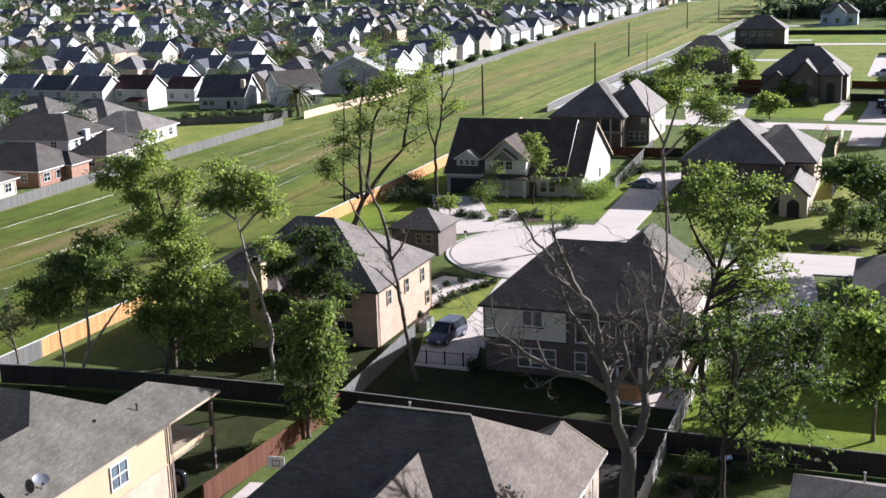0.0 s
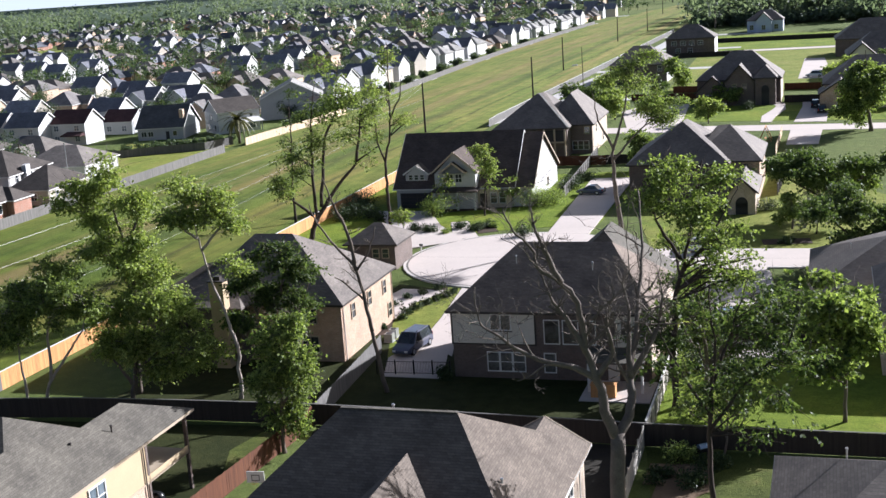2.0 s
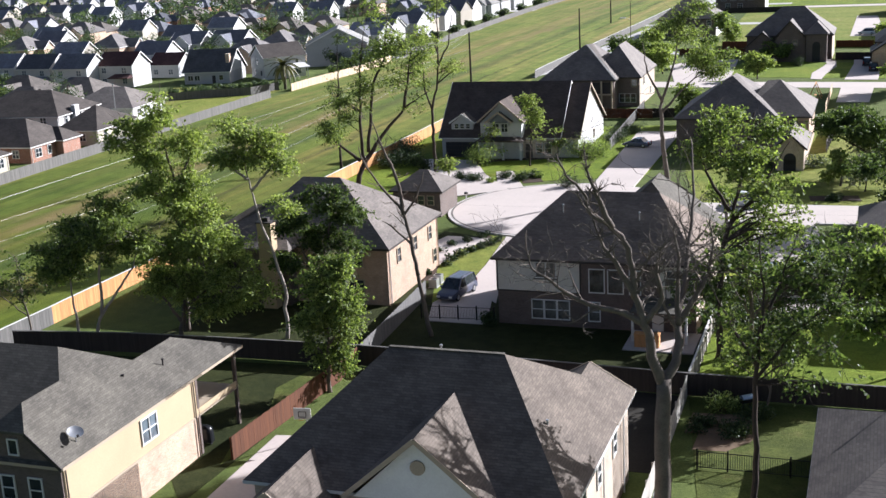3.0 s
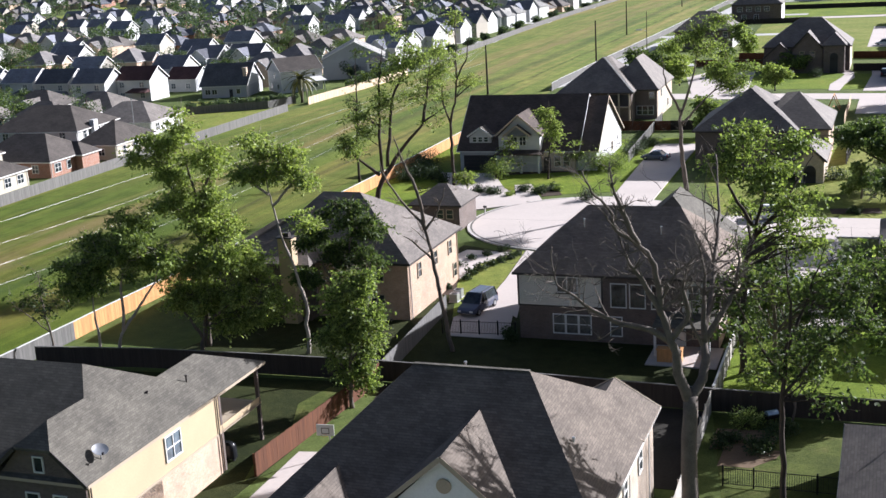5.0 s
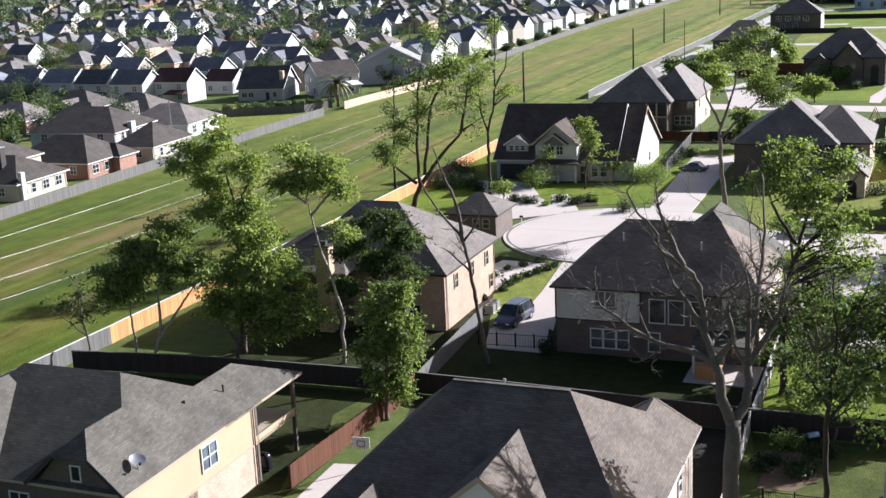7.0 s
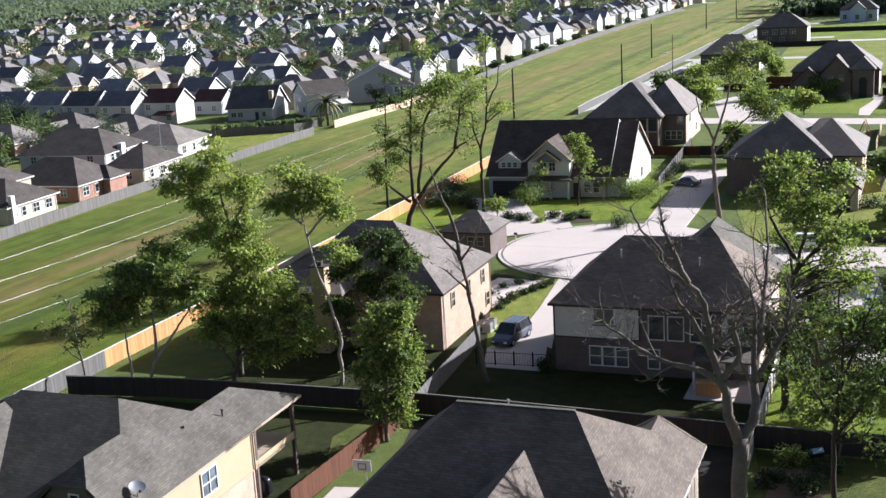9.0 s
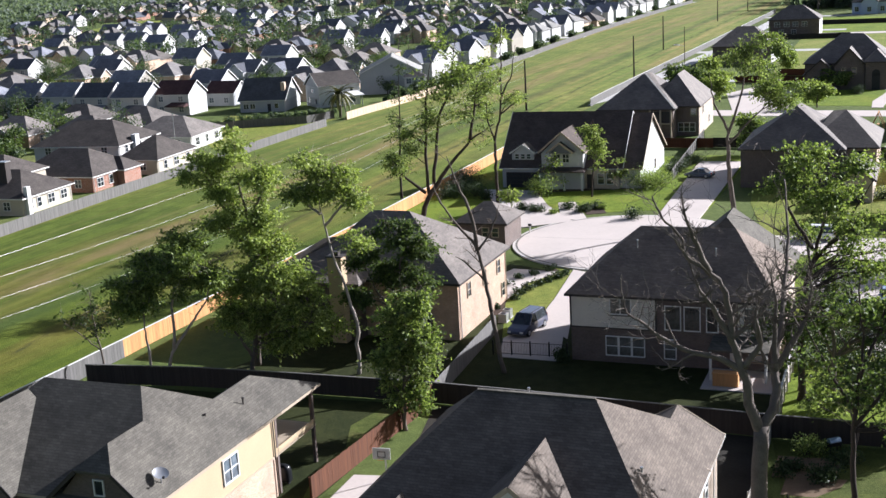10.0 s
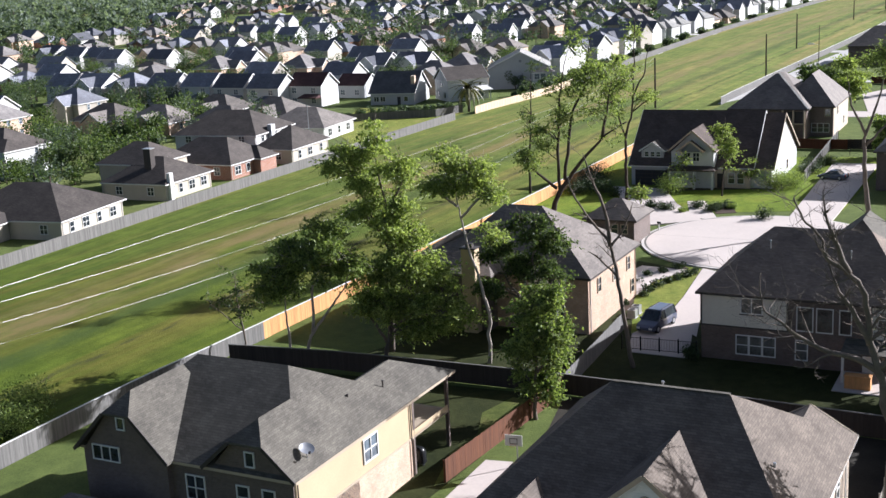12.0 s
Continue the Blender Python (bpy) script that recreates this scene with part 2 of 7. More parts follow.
M = {
    "roof_grey": shingle_mat("shingles_grey_brown", (0.15, 0.13, 0.117), 0.04, 0.8, 0.36),
    "roof_warm": shingle_mat("shingles_warm_brown", (0.142, 0.119, 0.101), 0.04),
    "roof_umber_grey": shingle_mat("shingles_umber_grey", (0.182, 0.146, 0.122), 0.04),
    "roof_dark": shingle_mat("shingles_dark", (0.084, 0.066, 0.058), 0.06),
    "roof_light": shingle_mat("shingles_weathered", (0.108, 0.1, 0.086), 0.03),
    "roof_slate": shingle_mat("shingles_slate", (0.085, 0.088, 0.094), 0.04),
    "roof_tan": shingle_mat("shingles_tan", (0.155, 0.14, 0.13), 0.3),
    "roof_pale": shingle_mat("shingles_pale_grey", (0.24, 0.235, 0.225), 0.25),
    "roof_umber": shingle_mat("shingles_umber", (0.074, 0.065, 0.06), 0.2),
    "roof_brown": shingle_mat("shingles_brown", (0.165, 0.155, 0.152), 0.3),
    "roof_red": shingle_mat("shingles_red_brown", (0.075, 0.04, 0.04)),
    # estate shingles lightened and blued, with distance haze put into the colour
    "roof_far": shingle_mat("shingles_mixed_hazed", (0.165, 0.172, 0.2), 0.45),
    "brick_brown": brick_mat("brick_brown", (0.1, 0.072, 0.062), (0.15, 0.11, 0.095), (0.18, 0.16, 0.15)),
    "brick_red": brick_mat("brick_red", (0.24, 0.085, 0.05), (0.33, 0.14, 0.085), (0.35, 0.3, 0.26), 0.2),
    "brick_tan": brick_mat("brick_tan", (0.42, 0.27, 0.18), (0.55, 0.38, 0.27), (0.5, 0.45, 0.38)),
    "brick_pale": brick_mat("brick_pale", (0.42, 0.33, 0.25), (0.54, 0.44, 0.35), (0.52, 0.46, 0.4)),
    "brick_peach": brick_mat("brick_peach", (0.37, 0.245, 0.165), (0.47, 0.325, 0.235), (0.42, 0.34, 0.28)),
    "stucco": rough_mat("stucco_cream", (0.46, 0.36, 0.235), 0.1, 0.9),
    "siding_grey": siding_mat("siding_greige", (0.66, 0.62, 0.55)),
    "siding_white": siding_mat("siding_white", (0.55, 0.555, 0.56), 0.25),
    "gable_white": siding_mat("gable_shingle_white", (0.78, 0.78, 0.78)),
    "siding_cream": siding_mat("siding_cream", (0.46, 0.42, 0.35), 0.3),
    "siding_blue": siding_mat("siding_pale_blue", (0.48, 0.53, 0.66)),
    "siding_plain": siding_mat("siding_plain_grey", (0.34, 0.35, 0.36)),
    "siding_dark": siding_mat("siding_slate", (0.16, 0.17, 0.19)),
    "white": rough_mat("white_paint", (0.64, 0.63, 0.61), 0.08, 0.6, 0.5, 6, bump=0.05),
    "trim_dark": rough_mat("dark_trim", (0.05, 0.043, 0.04), 0.2, 0.6, bump=0.05),
    "trim_tan": rough_mat("tan_trim", (0.4, 0.33, 0.25), 0.15, 0.7, bump=0.05),
    "glass": glass_mat("window_glass"),
    "glass_room": glass_mat("window_glass_blinds", (0.1, 0.098, 0.09)),
    "glass_blue": glass_mat("window_glass_sky", (0.08, 0.1, 0.12)),
    "concrete": rough_mat("concrete", (0.5, 0.44, 0.405), 0.12, 0.85, 0.12, 3.0, bump=0.15),
    "concrete_grey": rough_mat("concrete_grey", (0.42, 0.41, 0.4), 0.16, 0.85, 0.15, 3.0, bump=0.15),
    "kerb": rough_mat("kerb_concrete", (0.5, 0.47, 0.44), 0.2, 0.85, 0.4, 3.0),
    "joint": rough_mat("joint_tar", (0.13, 0.12, 0.11), 0.3, 0.9),
    "grass_far": grass_mat("grass_mixed", [(0.3, (0.07, 0.1, 0.03)), (0.55, (0.11, 0.14, 0.045)), (0.75, (0.16, 0.16, 0.065))], big=0.015),
    "grass_levee": grass_mat("grass_levee", [(0.3, (0.106, 0.15, 0.037)), (0.52, (0.15, 0.183, 0.047)), (0.75, (0.212, 0.212, 0.068))],
                             streak=(0.26, 0.2, 0.08), big=0.03, mid=0.25, rot=radians(-19), y_tint=(110.0, 330.0, (0.5, 0.58, 0.3)),
                             bands=((0.53, 0.085, (0.2, 0.15, 0.07), 0.75, 0.4, 0.6), (0.43, 0.05, (0.2, 0.16, 0.07), 0.5, 0.45, 0.62), (0.67, 0.05, (0.045, 0.07, 0.022), 0.6, 0.3, 0.5), (0.8, 0.012, (0.05, 0.05, 0.02), 0.8, 0.4, 0.55))),
    "lawn": grass_mat("lawn_green", [(0.3, (0.1, 0.15, 0.02)), (0.55, (0.15, 0.2, 0.025)), (0.75, (0.21, 0.22, 0.04))], big=0.12, mid=0.8),
    "lawn_dry": grass_mat("lawn_yellowed", [(0.3, (0.12, 0.17, 0.03)), (0.55, (0.19, 0.21, 0.05)), (0.75, (0.24, 0.22, 0.08))], big=0.1, mid=0.8),
    # near-black grass: the shade over the back yards is put into this colour
    "lawn_shade": grass_mat("lawn_shade", [(0.3, (0.022, 0.029, 0.011)), (0.55, (0.036, 0.042, 0.015)), (0.75, (0.055, 0.048, 0.024))], big=0.1, mid=0.8),
    "lawn_rough": grass_mat("lawn_rough", [(0.3, (0.055, 0.07, 0.022)), (0.55, (0.09, 0.11, 0.03)), (0.75, (0.13, 0.115, 0.05))], big=0.25, mid=0.9),
    "mulch": rough_mat("mulch", (0.05, 0.032, 0.022), 0.4, 0.95, 0.8, 8),
    "soil": rough_mat("bare_soil", (0.16, 0.11, 0.07), 0.35, 0.95, 0.6, 5),
    "fence_orange": plank_mat("cedar_new", (0.52, 0.26, 0.1)),
    "fence_red": plank_mat("cedar_stained", (0.1, 0.034, 0.013)),
    "fence_grey": plank_mat("cedar_weathered", (0.125, 0.12, 0.114)),
    # lighter cedar with the sunlight on the boards put into its colour
    "fence_sunlit": plank_mat("cedar_sunlit", (0.55, 0.43, 0.3)),
    # pale cedar for fences facing the sun, the brightness put into the colour
    "fence_pale": plank_mat("cedar_pale_lit", (0.42, 0.39, 0.35)),
    # very dark cedar: shade on the back-yard fence face is put into the colour
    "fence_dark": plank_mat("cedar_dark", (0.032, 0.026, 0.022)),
    "bark": rough_mat("bark_grey", (0.14, 0.115, 0.095), 0.4, 0.95, 1.5, 14, bump=0.8),
    "bark_ash": rough_mat("bark_ash_grey", (0.135, 0.114, 0.098), 0.45, 0.95, 1.5, 14, bump=0.9),
    "bark_pale": rough_mat("bark_pale", (0.34, 0.3, 0.26), 0.3, 0.95, 1.5, 14, bump=0.8),
    "bark_dark": rough_mat("bark_dark", (0.055, 0.042, 0.035), 0.4, 0.95, 1.5, 14, bump=0.8),
    "leaf_mid": leaf_mat("leaf_green", (0.035, 0.064, 0.018), (0.34, 0.42, 0.13), 0.46),
    "leaf_light": leaf_mat("leaf_spring_green", (0.09, 0.135, 0.03), (0.42, 0.49, 0.17), 0.48),
    "leaf_dark": leaf_mat("leaf_dark_green", (0.02, 0.042, 0.014), (0.14, 0.19, 0.062), 0.45),
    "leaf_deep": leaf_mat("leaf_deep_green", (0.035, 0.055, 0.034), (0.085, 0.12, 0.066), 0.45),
    "leaf_palm": leaf_mat("palm_frond", (0.05, 0.056, 0.026), (0.13, 0.125, 0.06), 0.2),
    "leaf_white": leaf_mat("white_leaves", (0.3, 0.29, 0.26), (0.7, 0.68, 0.64), 0.3),
    "leaf_floor": rough_mat("canopy", (0.03, 0.055, 0.02), 0.6, 0.95, 0.02, 0.12, bump=0.0),
    # paler, bluer leaves: distance haze is put into the colour
    "leaf_haze": leaf_mat("leaf_haze_woods", (0.105, 0.14, 0.112), (0.18, 0.22, 0.17), 0.5),
    # ground colour darkened to hold the shade behind a house
    "ground_shade": rough_mat("dark_ground_shade", (0.028, 0.024, 0.018), 0.5, 0.95, 0.5, 5),
    "leaf_shrub": leaf_mat("leaf_shrub", (0.015, 0.032, 0.012), (0.06, 0.09, 0.03), 0.15),
    "metal_black": rough_mat("black_metal", (0.02, 0.02, 0.022), 0.2, 0.45, metal=0.6, bump=0.0),
    "metal_grey": rough_mat("galvanised_metal", (0.45, 0.46, 0.48), 0.15, 0.4, metal=0.8, bump=0.0),
    "pole_wood": rough_mat("creosoted_wood", (0.045, 0.034, 0.028), 0.3, 0.9, 0.6, 10),
    "wire": rough_mat("aluminium_wire", (0.5, 0.49, 0.46), 0.05, 0.35, metal=0.2, bump=0.0),
    "paint_navy": rough_mat("car_paint_slate_blue", (0.1, 0.112, 0.16), 0.1, 0.14, metal=0.25, bump=0.0),
    "paint_white": rough_mat("car_paint_white", (0.7, 0.7, 0.7), 0.05, 0.25, bump=0.0),
    "paint_sky": rough_mat("car_paint_silver_blue", (0.3, 0.38, 0.48), 0.08, 0.25, metal=0.4, bump=0.0),
    "paint_black": rough_mat("car_paint_black", (0.015, 0.016, 0.018), 0.1, 0.2, bump=0.0),
    "lamp_red": rough_mat("red_plastic", (0.35, 0.02, 0.015), 0.1, 0.3, bump=0.0),
    "sky_glow": None,
    "rubber": rough_mat("tyre_rubber", (0.015, 0.015, 0.016), 0.2, 0.8),
    "plastic_dark": rough_mat("dark_plastic", (0.03, 0.03, 0.035), 0.2, 0.5, bump=0.0),
}

M["sky_glow"], n_, l__, b__ = nodes_of("pale_sky")
b__.inputs["Base Color"].default_value = (0, 0, 0, 1)
b__.inputs["Specular IOR Level"].default_value = 0.0
_v = coords(n_, l__, (0.0, 0.0, 0.0016))
_s = n_.new("ShaderNodeSeparateXYZ")
l__.new(_v, _s.inputs[0])
l__.new(ramp_node(n_, l__, _s.outputs[2], [(0.0, (0.37, 0.41, 0.425)), (1.0, (0.3, 0.38, 0.46))]), b__.inputs["Emission Color"])
b__.inputs["Emission Strength"].default_value = 1.0


# ---- builders ----
def mesh_of(name, verts, faces, mats):
    me = bpy.data.meshes.new(name)
    me.from_pydata([tuple(v) for v in verts], [], [tuple(f) for f in faces])
    for m in mats if isinstance(mats, (list, tuple)) else [mats]:
        me.materials.append(m)
    me.update()
    return me


class Shape:
    """Collects solids into one mesh."""

    def __init__(self):
        self.v, self.f = [], []

    def add(self, verts, faces):
        k = len(self.v)
        self.v += [tuple(p) for p in verts]
        self.f += [tuple(i + k for i in f) for f in faces]
        return self

    def box(self, x0, x1, y0, y1, z0, z1):
        return self.add([(x0, y0, z0), (x1, y0, z0), (x1, y1, z0), (x0, y1, z0), (x0, y0, z1), (x1, y0, z1), (x1, y1, z1), (x0, y1, z1)],
                        [(3, 2, 1, 0), (4, 5, 6, 7), (0, 1, 5, 4), (1, 2, 6, 5), (2, 3, 7, 6), (3, 0, 4, 7)])

    def beam(self, a, b, w, h):
        """A straight bar from a to b, w wide and h high."""
        a, b = Vector(a), Vector(b)
        d = (b - a).normalized()
        s = d.cross(Vector((0, 0, 1)))
        s = (s.normalized() if s.length > 1e-4 else Vector((1, 0, 0))) * w / 2
        t = s.cross(d).normalized() * h / 2
        return self.add([p + q for p in (a, b) for q in (-s - t, s - t, s + t, -s + t)],
                        [(3, 2, 1, 0), (4, 5, 6, 7), (0, 1, 5, 4), (1, 2, 6, 5), (2, 3, 7, 6), (3, 0, 4, 7)])

    def tube(self, path, radii, sides=6):
        path = [Vector(p) for p in path]
        k = len(self.v)
        for i, p in enumerate(path):
            d = (path[min(i + 1, len(path) - 1)] - path[max(i - 1, 0)]).normalized()
            s = d.cross(Vector((0.31, 0.17, 0.93)))
            s = s.normalized() if s.length > 1e-3 else Vector((1, 0, 0))
            t = d.cross(s)
            for j in range(sides):
                a = 2 * math.pi * j / sides
                self.v.append(tuple(p + (s * math.cos(a) + t * math.sin(a)) * radii[i]))
        for i in range(len(path) - 1):
            for j in range(sides):
                a, b = k + i * sides + j, k + i * sides + (j + 1) % sides
                self.f.append((a, b, b + sides, a + sides))
        self.f.append(tuple(k + j for j in reversed(range(sides))))
        self.f.append(tuple(k + (len(path) - 1) * sides + j for j in range(sides)))
        return self

    def prism(self, outline, z0, z1):
        n = len(outline)
        return self.add([(x, y, z0) for x, y in outline] + [(x, y, z1) for x, y in outline],
                        [tuple(reversed(range(n))), tuple(range(n, 2 * n))] + [(i, (i + 1) % n, n + (i + 1) % n, n + i) for i in range(n)])

    def mesh(self, name, mats):
        return mesh_of(name, self.v, self.f, mats)


def part(name, shape, material, parent, label="", smooth=False, at=None):
    ob = new(name, shape.mesh(name, material) if isinstance(shape, Shape) else shape)
    ob.parent = parent
    if at is not None:
        ob.matrix_basis = at
    if smooth:
        ob.data.polygons.foreach_set("use_smooth", [True] * len(ob.data.polygons))
    return tagged(ob, label) if label else ob


def thing(name, label, category, at, group="", kind=""):
    ob = new(name)
    ob.empty_display_size = 0.5
    ob.matrix_basis = at
    return tagged(ob, label, category, group, kind)


def single(name, shape, material, label, category, at=None, group="", kind="", smooth=False):
    ob = part(name, shape, material, None, smooth=smooth, at=at)
    return tagged(ob, label, category, group, kind)


def hip_roof(rect, ze, ridge, zr, over=0.45, thick=0.2):
    """A roof over rect (u0, u1, v0, v1) with its eaves at ze, and its ridge from (ua, va) to (ub, vb) at zr; ends of a gable reach out."""
    u0, u1, v0, v1 = rect
    (ua, va), (ub, vb) = ridge
    along_u = abs(ub - ua) >= abs(vb - va)
    e = [(u0 - over, v0 - over), (u1 + over, v0 - over), (u1 + over, v1 + over), (u0 - over, v1 + over)]
    if along_u:
        ua = u0 - over if ua <= u0 else ua
        ub = u1 + over if ub >= u1 else ub
    else:
        va = v0 - over if va <= v0 else va
        vb = v1 + over if vb >= v1 else vb
    v = [(x, y, ze - thick) for x, y in e] + [(x, y, ze) for x, y in e] + [(ua, va, zr), (ub, vb, zr)]
    f = [(3, 2, 1, 0), (0, 1, 5, 4), (1, 2, 6, 5), (2, 3, 7, 6), (3, 0, 4, 7)]
    f += [(4, 5, 9, 8), (5, 6, 9), (6, 7, 8, 9), (7, 4, 8)] if along_u else [(4, 5, 8), (5, 6, 9, 8), (6, 7, 9), (7, 4, 8, 9)]
    return Shape().add(v, f)


def fascia(rect, ze, over=0.45, size=0.2):
    """A board all round the eaves, as one ring."""
    u0, u1, v0, v1 = rect
    k, z0, z1 = over + 0.025, ze - size - 0.02, ze - 0.03
    loops = [[(u0 - q, v0 - q), (u1 + q, v0 - q), (u1 + q, v1 + q), (u0 - q, v1 + q)] for q in (k, k - 0.05)]
    v = [(x, y, z) for z in (z0, z1) for loop in loops for x, y in loop]
    f = []
    for i in range(4):
        j = (i + 1) % 4
        f += [(i, j, 8 + j, 8 + i), (4 + j, 4 + i, 12 + i, 12 + j), (8 + i, 8 + j, 12 + j, 12 + i), (j, i, 4 + i, 4 + j)]
    return Shape().add(v, f)


def lattice(xs, zs, y0, y1):
    """A frame with bars, in one piece: xs and zs hold the edges of bars and openings in turn."""
    s, nx, nz = Shape(), len(xs), len(zs)
    s.v = [(x, y, z) for y in (y0, y1) for z in zs for x in xs]
    solid = lambda i, k: 0 <= i < nx - 1 and 0 <= k < nz - 1 and (i % 2 == 0 or k % 2 == 0)
    at = lambda i, k, d: d * nx * nz + k * nx + i
    for k in range(nz - 1):
        for i in range(nx - 1):
            if solid(i, k):
                s.f += [(at(i, k, 0), at(i + 1, k, 0), at(i + 1, k + 1, 0), at(i, k + 1, 0)), (at(i, k, 1), at(i, k + 1, 1), at(i + 1, k + 1, 1), at(i + 1, k, 1))]
                for (di, dk), (a, b) in (((0, -1), ((i, k), (i + 1, k))), ((0, 1), ((i + 1, k + 1), (i, k + 1))), ((-1, 0), ((i, k + 1), (i, k))), ((1, 0), ((i + 1, k), (i + 1, k + 1)))):
                    if not solid(i + di, k + dk):
                        s.f.append((at(*a, 0), at(*a, 1), at(*b, 1), at(*b, 0)))
    return s


WINDOWS = {}


def window(house, face, along, across, z, w, h, lights=(1, 2), frame_mat="white", glass="glass", name="window"):
    """A window in a wall that looks along face ('-v', '+u', '-u', '+v'); along: its middle on the wall; across: the wall's plane."""
    key = (round(w, 2), round(h, 2), lights, frame_mat, glass)
    if key not in WINDOWS:
        t, d, xs, zs = 0.09, 0.1, [-w / 2 - 0.09], [-0.09]
        for i in range(lights[0]):
            xs += [-w / 2 + w * i / lights[0] + (0.035 if i else 0), -w / 2 + w * (i + 1) / lights[0] - (0.035 if i < lights[0] - 1 else 0)]
        for i in range(lights[1]):
            zs += [h * i / lights[1] + (0.03 if i else 0), h * (i + 1) / lights[1] - (0.03 if i < lights[1] - 1 else 0)]
        fr = lattice(xs + [w / 2 + t], zs + [h + t], -d, 0.03)
        WINDOWS[key] = (fr.mesh("window_frame", M[frame_mat]), Shape().box(-w / 2, w / 2, -0.03, 0.01, 0, h).mesh("pane", M[glass]))
    fr, pane = WINDOWS[key]
    turn = {"-v": 0, "+u": 90, "+v": 180, "-u": -90}[face]
    pos = (along, across) if face in ("-v", "+v") else (across, along)
    ob = part(name, fr, None, house, at=pose(pos[0], pos[1], z, 0, 0, turn))
    part("pane", pane, None, ob, "dark glass pane")
    return ob


def block(house, rect, h, zr, ridge, walls, roof, split=None, trim="trim_dark", over=0.45, base=0.0, boards=True):
    """One volume of a house: its wall (two materials, one above the other, where split is given), roof and eaves board."""
    u0, u1, v0, v1 = rect
    low, high = walls if isinstance(walls, tuple) else (walls, walls)
    top = h - 0.2
    if split:
        part("wall", Shape().box(u0, u1, v0, v1, base - 0.05, split), M[low], house)
        part("upper_wall", Shape().box(u0 - 0.03, u1 + 0.03, v0 - 0.03, v1 + 0.03, split, top), M[high], house)
    else:
        part("wall", Shape().box(u0, u1, v0, v1, base - 0.05, top), M[low], house)
    (ua, va), (ub, vb) = ridge
    along_u = abs(ub - ua) >= abs(vb - va)
    a0, a1, b0, b1 = (u0, u1, v0, v1) if along_u else (v0, v1, u0, u1)
    ra, rb, mid = (ua, ub, (va + vb) / 2) if along_u else (va, vb, (ua + ub) / 2)
    ends = [(a, k) for a, k, opened in ((a0, 0.2, ra <= a0), (a1, -0.2, rb >= a1)) if opened]
    for a, k in ends:
        t = [(a + q, b, z) for q in (0, k) for b, z in ((b0, top), (b1, top), (mid, zr - 0.25))]
        if not along_u:
            t = [(y, x, z) for x, y, z in t]
        part("gable_wall", Shape().add(t, [(0, 1, 2), (3, 5, 4), (0, 3, 4, 1), (1, 4, 5, 2), (2, 5, 3, 0)]), M[high], house)
    if ends:
        gable_roof(house, rect, h, zr, ridge, roof, trim, over, boards)
    else:
        part("roof", hip_roof(rect, h, ridge, zr, over), M[roof], house)
        if boards:
            part("eaves_board", fascia(rect, h, over), M[trim], house)


def gable_roof(house, rect, ze, zr, ridge, roof, trim, over=0.45, boards=True):
    """Two roof slabs that may hip at one end, with barge boards at the gable ends."""
    u0, u1, v0, v1 = rect
    (ua, va), (ub, vb) = ridge
    along_u = abs(ub - ua) >= abs(vb - va)
    # worked out in (a, b): a along the ridge, b across it
    a0, a1, b0, b1 = (u0, u1, v0, v1) if along_u else (v0, v1, u0, u1)
    ra, rb, mid = (ua, ub, (va + vb) / 2) if along_u else (va, vb, (ua + ub) / 2)
    open0, open1 = ra <= a0, rb >= a1
    ra = a0 - over if open0 else ra
    rb = a1 + over if open1 else rb
    a0, a1 = a0 - over, a1 + over
    zlow0, zlow1 = ze, ze
    b0, b1, t = b0 - over, b1 + over, 0.16

    def put(a, b, z):
        return (a, b, z) if along_u else (b, a, z)

    top = [put(a0, b0, zlow0), put(a1, b0, zlow0), put(a1, b1, zlow1), put(a0, b1, zlow1), put(ra, mid, zr), put(rb, mid, zr)]
    low = [(x, y, z - t) for x, y, z in top]
    f = [(0, 1, 5, 4), (2, 3, 4, 5), (6, 10, 11, 7), (8, 11, 10, 9), (0, 6, 7, 1), (2, 8, 9, 3)]
    f += [(3, 0, 4), (9, 10, 6), (3, 9, 6, 0)] if not open0 else [(0, 4, 10, 6), (4, 3, 9, 10)]
    f += [(1, 2, 5), (7, 11, 8), (1, 7, 8, 2)] if not open1 else [(5, 1, 7, 11), (2, 5, 11, 8)]
    if not along_u:
        f = [tuple(reversed(q)) for q in f]
    part("roof", Shape().add(top + low, f), M[roof], house)
    if not boards:
        return
    for opened, a in ((open0, a0), (open1, a1)):
        if opened:
            for b in (b0, b1):
                part("barge_board", Shape().beam(put(a, b, zlow0 - 0.1), put(a, mid, zr - 0.1), 0.06, 0.26), M[trim], house)
    for b in (b0, b1):
        part("eaves_board", Shape().beam(put(a0, b, zlow0 - 0.1), put(a1, b, zlow0 - 0.1), 0.05, 0.16), M[trim], house)


